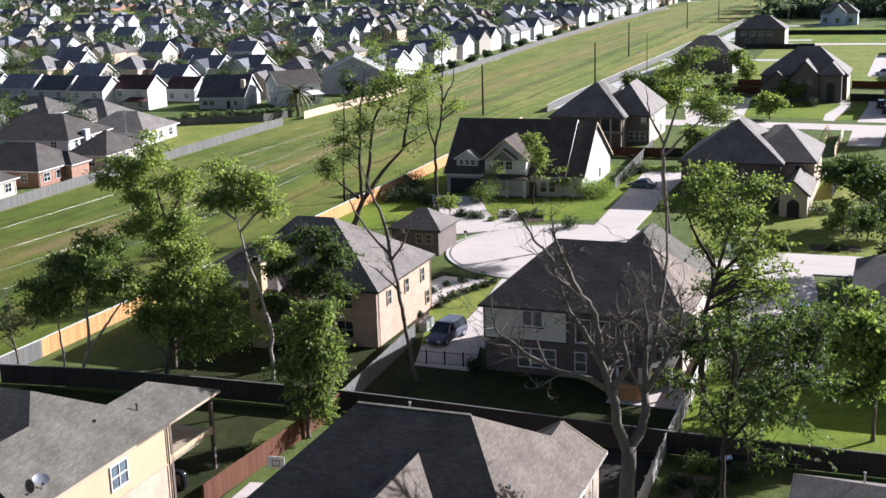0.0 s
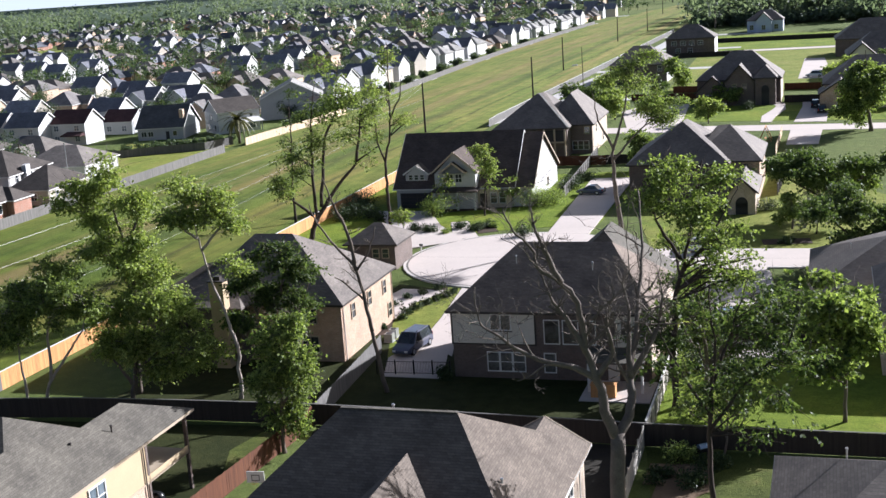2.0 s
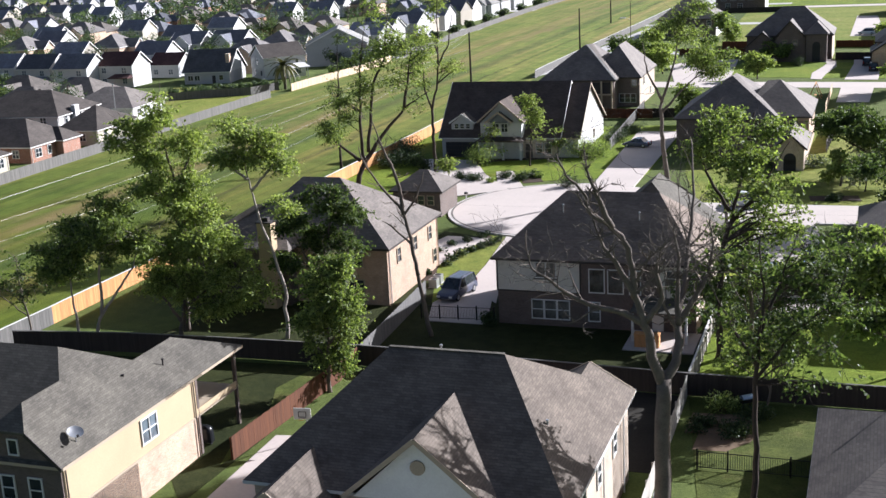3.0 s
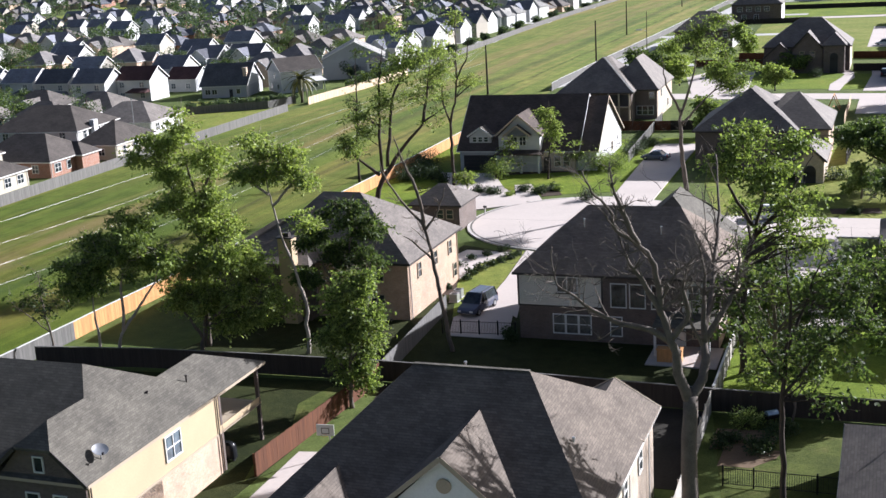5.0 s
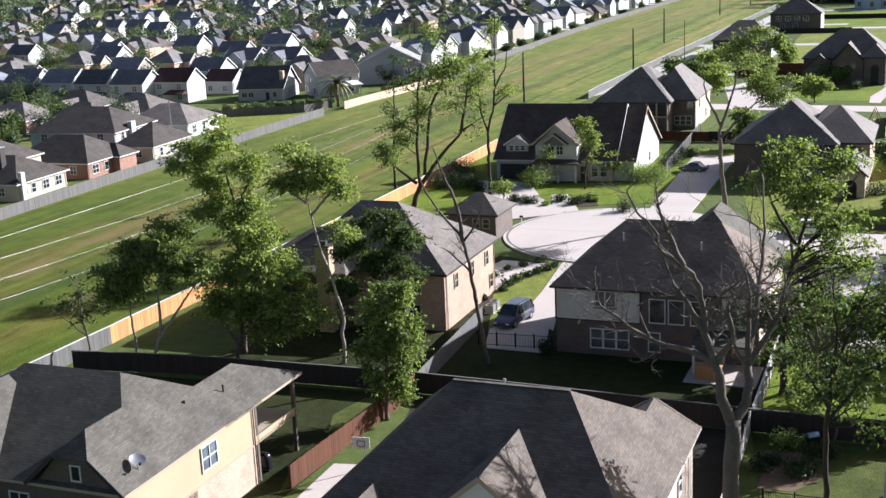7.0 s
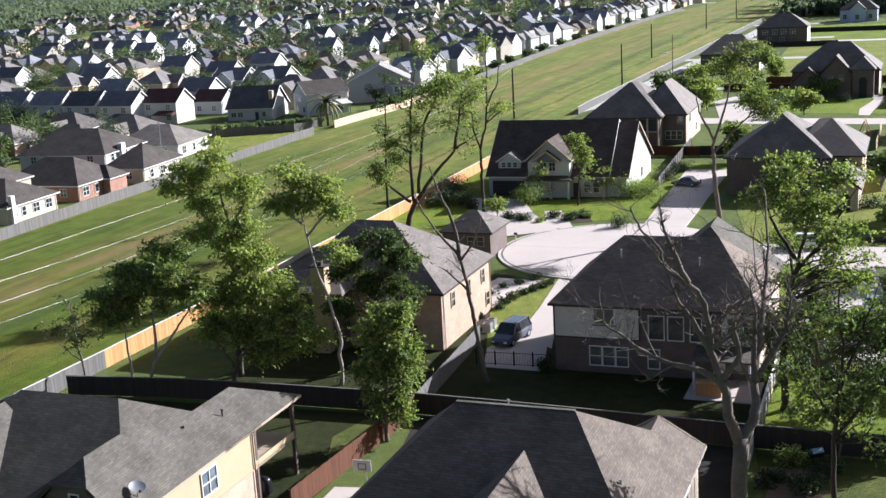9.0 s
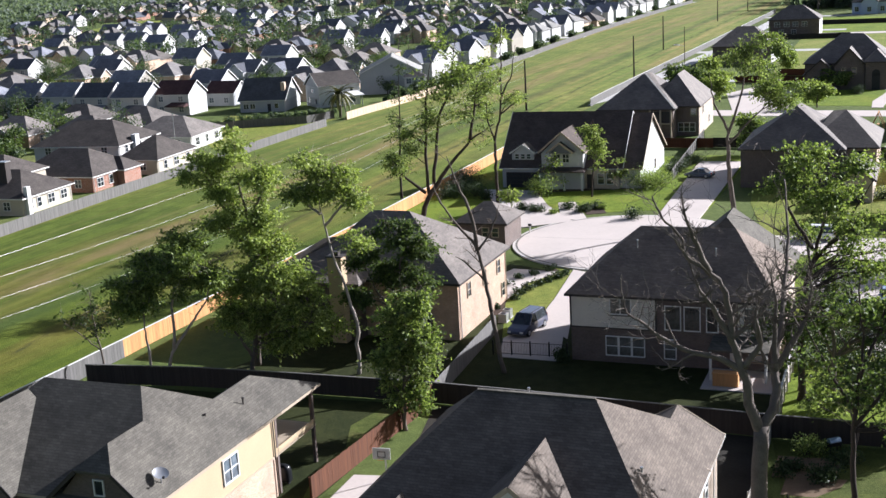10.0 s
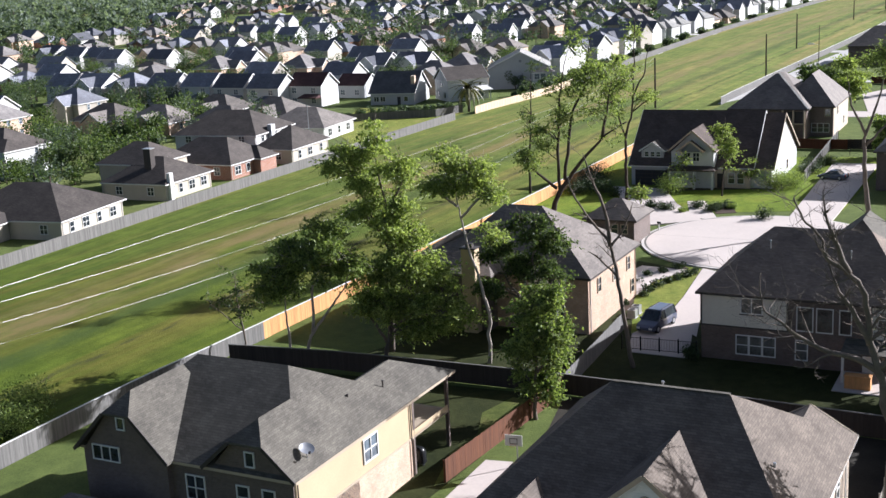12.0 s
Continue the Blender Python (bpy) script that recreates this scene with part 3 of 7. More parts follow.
def fence(name, label, pts, material, height=1.83, posts=True, cap=None, group="timber fences", face=1):
    """A board fence along pts: boards in one mesh with gaps and uneven tops, rails and posts behind them."""
    root = thing(name, label, "fence", pose(*pts[0], 0), group)
    o = Vector((*pts[0], 0))
    boards, rnd = Shape(), random.Random(len(pts) + int(abs(pts[0][0]) * 10))
    for a, b in zip(pts, pts[1:]):
        a, b = Vector((*a, 0)) - o, Vector((*b, 0)) - o
        d = b - a
        count, L = max(1, int(d.length / 0.15)), d.length
        d.normalize()
        s = Vector((-d.y, d.x, 0)) * face
        for i in range(count):
            p, w = a + d * (i * L / count), 0.5 * 0.154 * rnd.uniform(0.96, 1.0)
            q = p + d * L / count * 0.5 + s * rnd.uniform(0, 0.012)
            hh = height + rnd.uniform(-0.035, 0.03)
            c = [q - d * w - s * 0.01, q + d * w - s * 0.01, q + d * w + s * 0.01, q - d * w + s * 0.01]
            boards.add([(v.x, v.y, 0.03) for v in c] + [(v.x, v.y, hh) for v in c],
                       [(4, 5, 6, 7), (0, 1, 5, 4), (1, 2, 6, 5), (2, 3, 7, 6), (3, 0, 4, 7)])
        for z in (0.35, height * 0.55, height - 0.3):
            part("rail", Shape().beam(a + Vector((0, 0, z)) - s * 0.04, b + Vector((0, 0, z)) - s * 0.04, 0.05, 0.09), M[material], root)
        if cap:
            part("cap_rail", Shape().beam(a + Vector((0, 0, height + 0.05)), b + Vector((0, 0, height + 0.05)), 0.16, 0.05), M[cap], root)
        n = max(1, int(L / 2.4))
        if posts and L < 140:
            post = Shape().box(-0.05, 0.05, -0.05, 0.05, 0, height - 0.06).mesh("post", M[material])
            for i in range(n + 1):
                p = a + d * (L * i / n) - s * 0.1
                part("post", post, None, root, at=Matrix.Translation(p))
    tagged(part("boarding", boards, M[material], root), kind="stuff")
    return root


def leaf_cloud(centres, spreads, counts, size, rng, droop=0.35, spray=0):
    """Many small leaf-shaped blades round the given centres; spray: leaves to a twig, set along drooping twigs that fan out."""
    total = int(sum(counts))
    which = np.repeat(np.arange(len(centres)), counts)
    k = np.asarray(spreads)[which]
    if spray:
        twig = np.arange(total) // spray
        n = twig[-1] + 1 if total else 0
        way = rng.normal(0, 1, (n, 3)) * (1, 1, 0.75)
        way /= np.linalg.norm(way, axis=1, keepdims=True)
        root = rng.normal(0, 0.36, (n, 3))
        t = rng.uniform(0.05, 1.0, (total, 1))
        off = root[twig] + way[twig] * t * 1.6 + rng.normal(0, 0.075, (total, 3))
        off[:, 2] -= 0.32 * t[:, 0] ** 2
        d = way[twig] * 0.9 + rng.normal(0, 0.75, (total, 3))
    else:
        off = rng.normal(0, 1, (total, 3))
        off /= np.maximum(1.0, np.linalg.norm(off, axis=1, keepdims=True) / 1.7)
        d = rng.normal(0, 1, (total, 3)) + off * 0.6
    p = np.asarray(centres)[which] + off * k
    d[:, 2] -= droop
    d /= np.linalg.norm(d, axis=1, keepdims=True)
    s = np.cross(d, rng.normal(0, 1, (total, 3)))
    s /= np.linalg.norm(s, axis=1, keepdims=True) + 1e-9
    L = size * rng.uniform(0.6, 1.4, (total, 1))
    v = np.empty((total, 4, 3))
    v[:, 0], v[:, 1], v[:, 2], v[:, 3] = p - d * L * 0.5, p + s * L * 0.27, p + d * L * 0.5, p - s * L * 0.27
    return v.reshape(-1, 3)


def quads_mesh(name, verts, material):
    n = len(verts) // 4
    me = bpy.data.meshes.new(name)
    me.vertices.add(len(verts))
    me.vertices.foreach_set("co", verts.astype(np.float32).ravel())
    me.loops.add(4 * n)
    me.loops.foreach_set("vertex_index", np.arange(4 * n, dtype=np.int32))
    me.polygons.add(n)
    me.polygons.foreach_set("loop_start", np.arange(0, 4 * n, 4, dtype=np.int32))
    me.materials.append(material)
    me.update(calc_edges=True)
    me.validate()
    return me


def tree(label, base, stems, crowns, seed, leaf="leaf_mid", bark="bark", trunk_r=0.22, leaf_size=0.26, density=1.0, twigs=0.67,
         clump=0.95, group="yard trees", low=0.25, reach=1.0, gnarl=0.025, taper=0.8, side=0.5):
    """A tree: bent tapered stems (lists of points from the base), limbs that run from them to clumps of leaves.
    crowns: ellipsoids (dx, dy, z, rx, ry, rz, clumps) from the base."""
    rnd, rng = random.Random(seed), np.random.default_rng(seed)
    root = thing("tree", label, "tree", pose(*base, 0), group)
    spots = []
    for si, stem in enumerate(stems):
        pts = [Vector((*p[:2], p[2] - 0.2 * (k == 0 and si == 0))) for k, p in enumerate(stem)]
        fine = []
        for a, b in zip(pts, pts[1:]):
            for k in range(5):
                q = a.lerp(b, k / 5)
                fine.append(q + Vector((rnd.uniform(-1, 1), rnd.uniform(-1, 1), 0)) * gnarl * (b - a).length * (k > 0))
        fine.append(pts[-1])
        n, r = len(fine), trunk_r * (1 if si == 0 else side)
        radii = [r * (1.3 if k == 0 and si == 0 else 1) * max(0.1, 1 - k / (n - 1)) ** taper + 0.015 for k in range(n)]
        part("trunk", Shape().tube(fine, radii, 9), M[bark], root, smooth=True)
        top = max(p[2] for st in stems for p in st)
        spots += [(q, radii[k]) for k, q in enumerate(fine) if q.z > low * top]
    wood, centres, spreads, counts, nodes = Shape(), [], [], [], []
    sprays = []
    for dx, dy, z, rx, ry, rz, num in crowns:
        num, rx, ry, rz = int(num * 1.2), rx * 1.08, ry * 1.08, rz * 1.14
        many = num // 14 if num > 60 else 0
        for _ in range(many):
            d = Vector((rnd.gauss(0, 1), rnd.gauss(0, 1), rnd.gauss(0, 1))).normalized() * rnd.uniform(0.15, 1.0) ** 0.6
            k = rnd.uniform(0.34, 0.66)
            sprays.append((dx + d.x * rx, dy + d.y * ry, z + d.z * rz, rx * k, ry * k, rz * k * 0.75, max(5, num // many)))
        if not many:
            sprays.append((dx, dy, z, rx, ry, rz, num))
    for dx, dy, z, rx, ry, rz, num in sprays:
        lobes = []
        for _ in range(max(4, num // 4)):
            d = Vector((rnd.gauss(0, 1), rnd.gauss(0, 1), rnd.gauss(0, 1))).normalized() * rnd.uniform(0.2, 1.12)
            lobes.append((d, rnd.uniform(0.16, 0.42)))
        for _ in range(num):
            d, k = rnd.choice(lobes)
            d = d + Vector((rnd.gauss(0, 1), rnd.gauss(0, 1), rnd.gauss(0, 0.8))) * k * 0.6
            c = Vector((dx + d.x * rx, dy + d.y * ry, z + d.z * rz))
            start, r0 = min(spots, key=lambda w: (w[0] - c).length + 1.6 * max(0.0, w[0].z - c.z + 0.35 * math.hypot(w[0].x - c.x, w[0].y - c.y)))
            r0 = min(r0 * 0.7, 0.03 + 0.014 * (c - start).length)
            if nodes and rnd.random() < 0.7:
                q, qr = min(nodes, key=lambda w: (w[0] - c).length)
                if (q - c).length < (start - c).length:
                    start, r0 = q, max(0.018, qr)
            mid = start.lerp(c, 0.5) + Vector((rnd.uniform(-.12, .12), rnd.uniform(-.12, .12), 0.1)) * (c - start).length * reach
            wood.tube([start, start.lerp(mid, 0.5) + (c - start) * 0.02, mid, mid.lerp(c, 0.6), c], [r0, r0 * 0.85, r0 * 0.65, r0 * 0.42, 0.012], 5)
            nodes.append((mid, r0 * 0.6))
            for _ in range(2 if twigs > 0.6 else 1):
                e = c + Vector((rnd.gauss(0, 1), rnd.gauss(0, 1), rnd.gauss(0.25, 0.9))) * clump * 1.1
                g = mid.lerp(c, rnd.uniform(0.4, 1))
                bend = Vector((rnd.gauss(0, 1), rnd.gauss(0, 1), rnd.gauss(0.3, 0.6))) * (e - g).length * 0.16
                wood.tube([g, g.lerp(e, 0.35) + bend, g.lerp(e, 0.7) + bend * 0.4, e + bend * 0.8], [0.02, 0.014, 0.009, 0.005], 4)
            k = rnd.uniform(0.65, 1.3) * clump
            centres.append(c), spreads.append((k * 0.94, k * 0.94, 0.64 * k)), counts.append(int(rnd.uniform(60, 260) * density * k * k))
    tagged(part("branchwork", wood, M[bark], root, smooth=True), kind="stuff")
    if sum(counts):
        tagged(part("crown", quads_mesh("crown", leaf_cloud(centres, spreads, counts, leaf_size * 1.02, rng, spray=9), M[leaf]), None, root), kind="stuff")
    return root


def bare_tree(label, base, stems, seed, bark="bark", trunk_r=0.3, side=0.6, shoots=9, spread=0.26, taper=0.9, group="yard trees"):
    """A leafless tree: main limbs along the given points, with branches, side branches and twigs that fork off them."""
    rnd = random.Random(seed)
    root = thing("tree", label, "tree", pose(*base, 0), group)
    wood = Shape()

    def shoot(start, way, length, r, level):
        pts, d = [start], way.normalized()
        steps = 5 if level < 2 else 3
        for _ in range(steps):
            d = (d + Vector((rnd.gauss(0, 1), rnd.gauss(0, 1), rnd.gauss(0.12, 0.8))) * (0.24 if level else 0.2)).normalized()
            pts.append(pts[-1] + d * length / steps)
        wood.tube(pts, [max(0.006, r * (1 - 0.85 * k / steps)) for k in range(steps + 1)], 5 if level == 0 else 4)
        if level < 2:
            for _ in range(rnd.randint(3, 5)):
                k = rnd.randint(1, steps)
                off = Vector((rnd.gauss(0, 1), rnd.gauss(0, 1), rnd.gauss(0.3, 0.8)))
                shoot(pts[k], d * 0.7 + off.normalized(), length * rnd.uniform(0.35, 0.62), max(0.008, r * 0.5), level + 1)

    for si, stem in enumerate(stems):
        pts = [Vector(p) for p in stem]
        if si == 0:
            pts[0].z -= 0.2
        fine = []
        for p in catmull([tuple(q) for q in pts], 4):
            fine.append(Vector(p) + Vector((rnd.uniform(-1, 1), rnd.uniform(-1, 1), 0)) * 0.06 * (len(fine) > 0))
        n, r0 = len(fine), trunk_r if si == 0 else trunk_r * side * (1 if si < 3 else 0.62)
        end = 0.72 if si == 0 else 0.1
        radii = [r0 * ((1 - k / (n - 1)) ** taper * (1 - end) + end) + 0.012 for k in range(n)]
        part("trunk" if si == 0 else "limb", Shape().tube(fine, radii, 9), M[bark], root, smooth=True)
        if si == 0:
            continue
        total = sum((q - p).length for p, q in zip(fine, fine[1:]))
        for _ in range(shoots):
            k = rnd.randint(int(n * 0.3), n - 1)
            d = (fine[k] - fine[k - 1]).normalized()
            off = Vector((rnd.gauss(0, 1), rnd.gauss(0, 1), rnd.gauss(0.2, 0.7))).normalized()
            shoot(fine[k], d * 0.8 + off, total * spread * rnd.uniform(0.5, 1.1), max(0.02, radii[k] * 0.5), 0)
    tagged(part("branchwork", wood, M[bark], root), kind="stuff")
    return root


def shrub(base, r, h, seed, leaf="leaf_shrub", label="dark green rounded shrub in a planted bed", group="garden shrubs"):
    rng = np.random.default_rng(seed)
    n = max(4, int(9 * r * r + 4))
    c = rng.normal(0, 0.42, (n, 3)) * (r, r, h * 0.45) + (0, 0, h * 0.5)
    c[:, 2] = np.abs(c[:, 2])
    root = thing("shrub", label, "shrub", pose(*base, 0), group)
    stems = Shape()
    for q in c:
        stems.tube([(0, 0, -0.05), (q[0] * 0.4, q[1] * 0.4, q[2] * 0.6), tuple(q)], [0.03, 0.02, 0.008], 4)
    tagged(part("stem", stems, M["bark_dark"], root), kind="stuff")
    part("foliage", quads_mesh("foliage", leaf_cloud(c, np.full((n, 3), 0.38 * min(r, h)), np.full(n, 70), 0.2, rng, 0), M[leaf]), None, root)
    return root


# ---- ground, levee, streets ----
def flat(name, outline, z, material, label, category, kind="structure", thick=0.3):
    return single(name, Shape().prism(outline, z - thick, z), M[material], label, category, kind=kind)


def side(a, b, w):
    """The outline of a straight strip from a to b, w wide."""
    d = Vector((b[0] - a[0], b[1] - a[1])).normalized()
    s = Vector((-d.y, d.x)) * w / 2
    return [(a[0] - s.x, a[1] - s.y), (b[0] - s.x, b[1] - s.y), (b[0] + s.x, b[1] + s.y), (a[0] + s.x, a[1] + s.y)]


def catmull(pts, step=6):
    out = []
    for i in range(len(pts) - 1):
        p0, p1, p2, p3 = (Vector(pts[max(0, min(len(pts) - 1, i + k))]) for k in (-1, 0, 1, 2))
        for j in range(step):
            t = j / step
            out.append(tuple(0.5 * ((2 * p1) + (p2 - p0) * t + (2 * p0 - 5 * p1 + 4 * p2 - p3) * t * t + (3 * p1 - p0 - 3 * p2 + p3) * t ** 3)))
    return out + [tuple(pts[-1])]


single("ground", Shape().add([(-4500, -600, 0), (4500, -600, 0), (4500, 4800, 0), (-4500, 4800, 0)], [(0, 1, 2, 3)]), M["grass_far"],
       "flat ground of mixed mown grass", "ground", kind="structure")

LEFT_EDGE = [(-150, -20), (-106, 90), (-91, 142), (-80, 181), (-68, 220), (-47, 286), (-30, 330), (-7, 415), (36.5, 564), (113, 788), (190, 960)]
RIGHT_EDGE = [(-86, -20), (-57, 79.7), (-47.2, 108.5), (-32.1, 151.6), (-11.1, 216), (10.5, 288), (19, 314), (60, 434), (119, 608), (185, 800), (240, 940)]
le, re = catmull(LEFT_EDGE), catmull(RIGHT_EDGE)
lv, lf = [], []
for (ax, ay), (bx, by) in zip(le, re):
    for k in range(9):
        t = k / 8
        lv.append((ax + (bx - ax) * t, ay + (by - ay) * t, 0.03 + 1.1 * math.sin(math.pi * t) ** 2))
for i in range(len(le) - 1):
    for k in range(8):
        a = i * 9 + k
        lf.append((a, a + 1, a + 10, a + 9))
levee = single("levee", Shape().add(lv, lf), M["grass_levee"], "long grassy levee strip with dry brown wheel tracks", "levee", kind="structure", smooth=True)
# across the strip from 0 to 1, and metres along it
run = [0.0]
for p, q in zip(le, le[1:]):
    run.append(run[-1] + math.dist(p, q))
across = levee.data.uv_layers.new(name="strip")
for loop in levee.data.loops:
    across.data[loop.index].uv = ((loop.vertex_index % 9) / 8, run[loop.vertex_index // 9])

# muddy ditch edges in the near grass
dr = random.Random(8)


def on_levee(x, y, lift):
    i = min(range(len(le) - 1), key=lambda n: abs(le[n][1] - y))
    k = (y - le[i][1]) / (le[i + 1][1] - le[i][1])
    ax, bx = le[i][0] + (le[i + 1][0] - le[i][0]) * k, re[i][0] + (re[i + 1][0] - re[i][0]) * k
    t = min(1.0, max(0.0, (x - ax) / (bx - ax)))
    return (x, y, 0.03 + 1.1 * math.sin(math.pi * t) ** 2 + lift)


mud = Shape()
for off, chance in ((0.0, 0.6), (2.2, 0.35)):
    y = 96.0
    while y < 165:
        x = -69.0 + off + (y - 96.0) * 0.2 + 0.4 * math.sin(y * 0.4)
        w, d = dr.uniform(0.1, 0.32), dr.uniform(0.8, 2.6)
        if dr.random() < chance:
            q = [(x - w, y - d), (x + w * 0.6, y - d * 0.7), (x + w + 0.2 * d, y + d), (x - w * 0.4 + 0.2 * d, y + d * 0.8)]
            mud.add([on_levee(*p, 0.03) for p in q], [(0, 1, 2, 3)])
        y += dr.uniform(1.4, 3.4)
single("ditch_edge", mud, M["mulch"], "dark muddy edges of a shallow drain in the grass", "ditch", kind="structure")

ROT = -18.0
# dark polygon that paints the shade of house and trees on the yard
flat("yard_ground", [(-50, 99), (-44, 104), (-14.8, 96.6), (-21.6, 78.5), (-24, 72), (-30, 88), (-42, 84)], 0.02, "lawn_shade", "back lawn with tree shade put into its dark colour", "ground")
flat("lawn", [(-22.5, 78), (-20.6, 81.5), (-15.4, 95), (-18.6, 96.2), (-20.8, 92.5), (-20.6, 88), (-22.2, 84)], 0.024, "lawn_rough", "patchy lawn beside a red fence", "lawn")
# dark strip painted where the ground lies in the shade of fence and house
flat("yard_ground", [(-15.6, 84), (-14.2, 96.5), (11.4, 87.4), (7.4, 74), (4, 75)], 0.022, "ground_shade", "strip of ground behind a house, shade put into its colour", "ground")

# second dark polygon, painting the shade under the yard trees
flat("yard_ground", [(-36, 105.4), (-14.8, 97.9), (-11.4, 108), (-14, 118), (-30, 113.6)], 0.02, "lawn_shade", "lawn patch with tree shade put into its dark colour", "ground")


def uv(o, u, v, rot=ROT):
    c, s = math.cos(radians(rot)), math.sin(radians(rot))
    return (o[0] + u * c - v * s, o[1] + u * s + v * c)


# cul-de-sac and streets
CUL, CUL_R = (7.2, 152.0), 14.6
road_dir = Vector((0.955, -0.297))


def bulb(r, half, reach=75.0, z=0.0):
    n, out = 40, []
    a0 = math.atan2(road_dir.y, road_dir.x)
    gap = math.asin(half / r)
    for i in range(n + 1):
        a = a0 + gap + (2 * math.pi - 2 * gap) * i / n
        out.append((CUL[0] + r * math.cos(a), CUL[1] + r * math.sin(a)))
    s = Vector((-road_dir.y, road_dir.x))
    e = Vector(CUL) + road_dir * reach
    return out + [tuple(e - s * half), tuple(e + s * half)]


flat("kerb", bulb(CUL_R + 0.35, 4.75), 0.16, "kerb", "pale concrete kerb round the cul-de-sac", "kerb")
flat("road", bulb(CUL_R, 4.4), 0.164, "concrete", "pale pink-grey concrete cul-de-sac road", "road")
# thin dark arc just inside the kerb
gut = Shape()
for q in range(29):
    ang = radians(95 + 175 * q / 28)
    for r_ in (CUL_R - 0.28, CUL_R - 0.02):
        gut.v.append((CUL[0] + r_ * math.cos(ang), CUL[1] + r_ * math.sin(ang), 0.168))
gut.f = [(2 * q, 2 * q + 1, 2 * q + 3, 2 * q + 2) for q in range(28)]
single("gutter", gut, M["joint"], "dark gutter line along the kerb", "gutter", kind="structure")
flat("road", side((28, 270), (150, 222), 8.5), 0.05, "concrete", "pale concrete residential street", "road")
flat("road", side((100, 470), (240, 430), 8.0), 0.05, "concrete", "pale concrete street at the far lots", "road")

# lawns and drives
flat("lawn", [(-30, 172), (-12, 164), (-5, 168), (4, 170), (20, 170), (34, 212), (10, 216), (-14, 214)], 0.03, "lawn", "green front lawn before a gabled house", "lawn")
flat("lawn", [(-14.3, 97.3), (12, 87.8), (22, 120), (16, 138), (-2, 138), (-8, 143), (-12, 132)], 0.025, "lawn_shade", "back lawn behind a board fence, shade put into its colour", "lawn")
flat("lawn", [(12.4, 87.6), (44, 77.2), (52, 112), (21, 121)], 0.03, "lawn", "bright green back lawn", "lawn")
flat("lawn", [(24, 152), (60, 141), (66, 165), (58, 200), (34, 210), (26, 172)], 0.035, "lawn_dry", "yellow-green front lawn", "lawn")
flat("lawn", [(8, 60), (11.8, 87.0), (42, 77), (34, 50)], 0.03, "lawn_rough", "rough back lawn with planted beds", "lawn")
flat("garden_bed", [(10.4, 77.6), (12.6, 77.0), (14.6, 78.4), (15.4, 79.6), (11.4, 80.4)], 0.04, "soil", "bare brown soil bed beside shrubs", "garden bed")
flat("lawn", [(50, 275), (62, 300), (100, 282), (150, 235), (145, 230)], 0.04, "lawn", "green front lawn by the street", "lawn")
flat("driveway", [(-5.3, 119), (-2.4, 113), (-1.9, 118), (1, 137.5), (-0.6, 139), (-3.2, 127)], 0.06, "concrete", "pale concrete drive beside a house", "driveway")
flat("driveway", [(-3.4, 106.5), (-8.9, 108.4), (-8.6, 114), (-5.3, 119.2), (-2.4, 118.5)], 0.067, "concrete", "pale concrete drive end behind a gate", "driveway")
flat("driveway", [(-12.4, 190.5), (-4, 187.3), (-2.6, 176), (0.5, 164.5), (-6.8, 162), (-9.8, 175)], 0.172, "concrete", "shaded concrete garage drive", "driveway")
flat("driveway", [(12, 165), (17.5, 163), (31, 205), (24, 207)], 0.172, "concrete", "long pale concrete drive", "driveway")
flat("driveway", [(29.0, 142), (27.6, 134.6), (24.4, 129), (23.2, 123), (21.9, 116.5), (23.4, 106.4), (28.2, 105.6), (30.8, 116.6), (33, 126.3), (34.9, 135.5), (35.6, 140.5)], 0.172, "concrete", "pale concrete drive with a parked car", "driveway")
flat("lawn", [(19.8, 119.5), (21.8, 117), (23.2, 123), (24.4, 129), (27.6, 134.6), (28.8, 140.6), (21.5, 143), (17.2, 140), (21.4, 131)], 0.045, "lawn", "bright front lawn between a house and the street", "lawn")
flat("driveway", [(-27, 58), (-22.5, 57), (-18.3, 73), (-17.2, 82.5), (-19.3, 82.8), (-22.3, 73)], 0.05, "concrete", "pale concrete drive between two houses", "driveway")
# added mostly out of view so pale ground bounces light onto the gable
flat("driveway", [uv((5.9, 73.3), *p) for p in ((-15, -42), (-2.5, -42), (-2.5, -18.6), (-15, -18.6))], 0.05, "concrete", "unseen concrete slab added to bounce light onto a gable", "driveway")
flat("path", [(-1, 166), (2.6, 166), (1.5, 178), (-1, 178)], 0.075, "concrete", "pale concrete garden path", "path")
flat("path", [(-7.6, 140.5), (-9.6, 137), (-10, 128), (-8, 128), (-6, 134), (-2, 138)], 0.072, "concrete", "curved pale concrete path", "path")


flat("lawn", [(-8.7, 114), (-5.4, 119.2), (-3.3, 127), (-0.8, 138.6), (-3, 140.4), (-8.4, 128.5)], 0.035, "lawn_dry", "sunlit wedge of lawn beside a drive", "lawn")

# ---- near houses ----
def house(label, at, group="near houses"):
    return thing("house", label, "house", at, group)


def vent(h, u, v, z, material="metal_grey"):
    part("vent_pipe", Shape().tube([(u, v, z - 0.5), (u, v, z + 0.45)], [0.06, 0.06], 8).tube([(u, v, z + 0.42), (u, v, z + 0.5)], [0.11, 0.09], 8), M[material], h)


def downpipe(h, u, v, z1, material="white"):
    part("downpipe", Shape().tube([(u, v, 0.1), (u, v, z1)], [0.055, 0.055], 6), M[material], h)


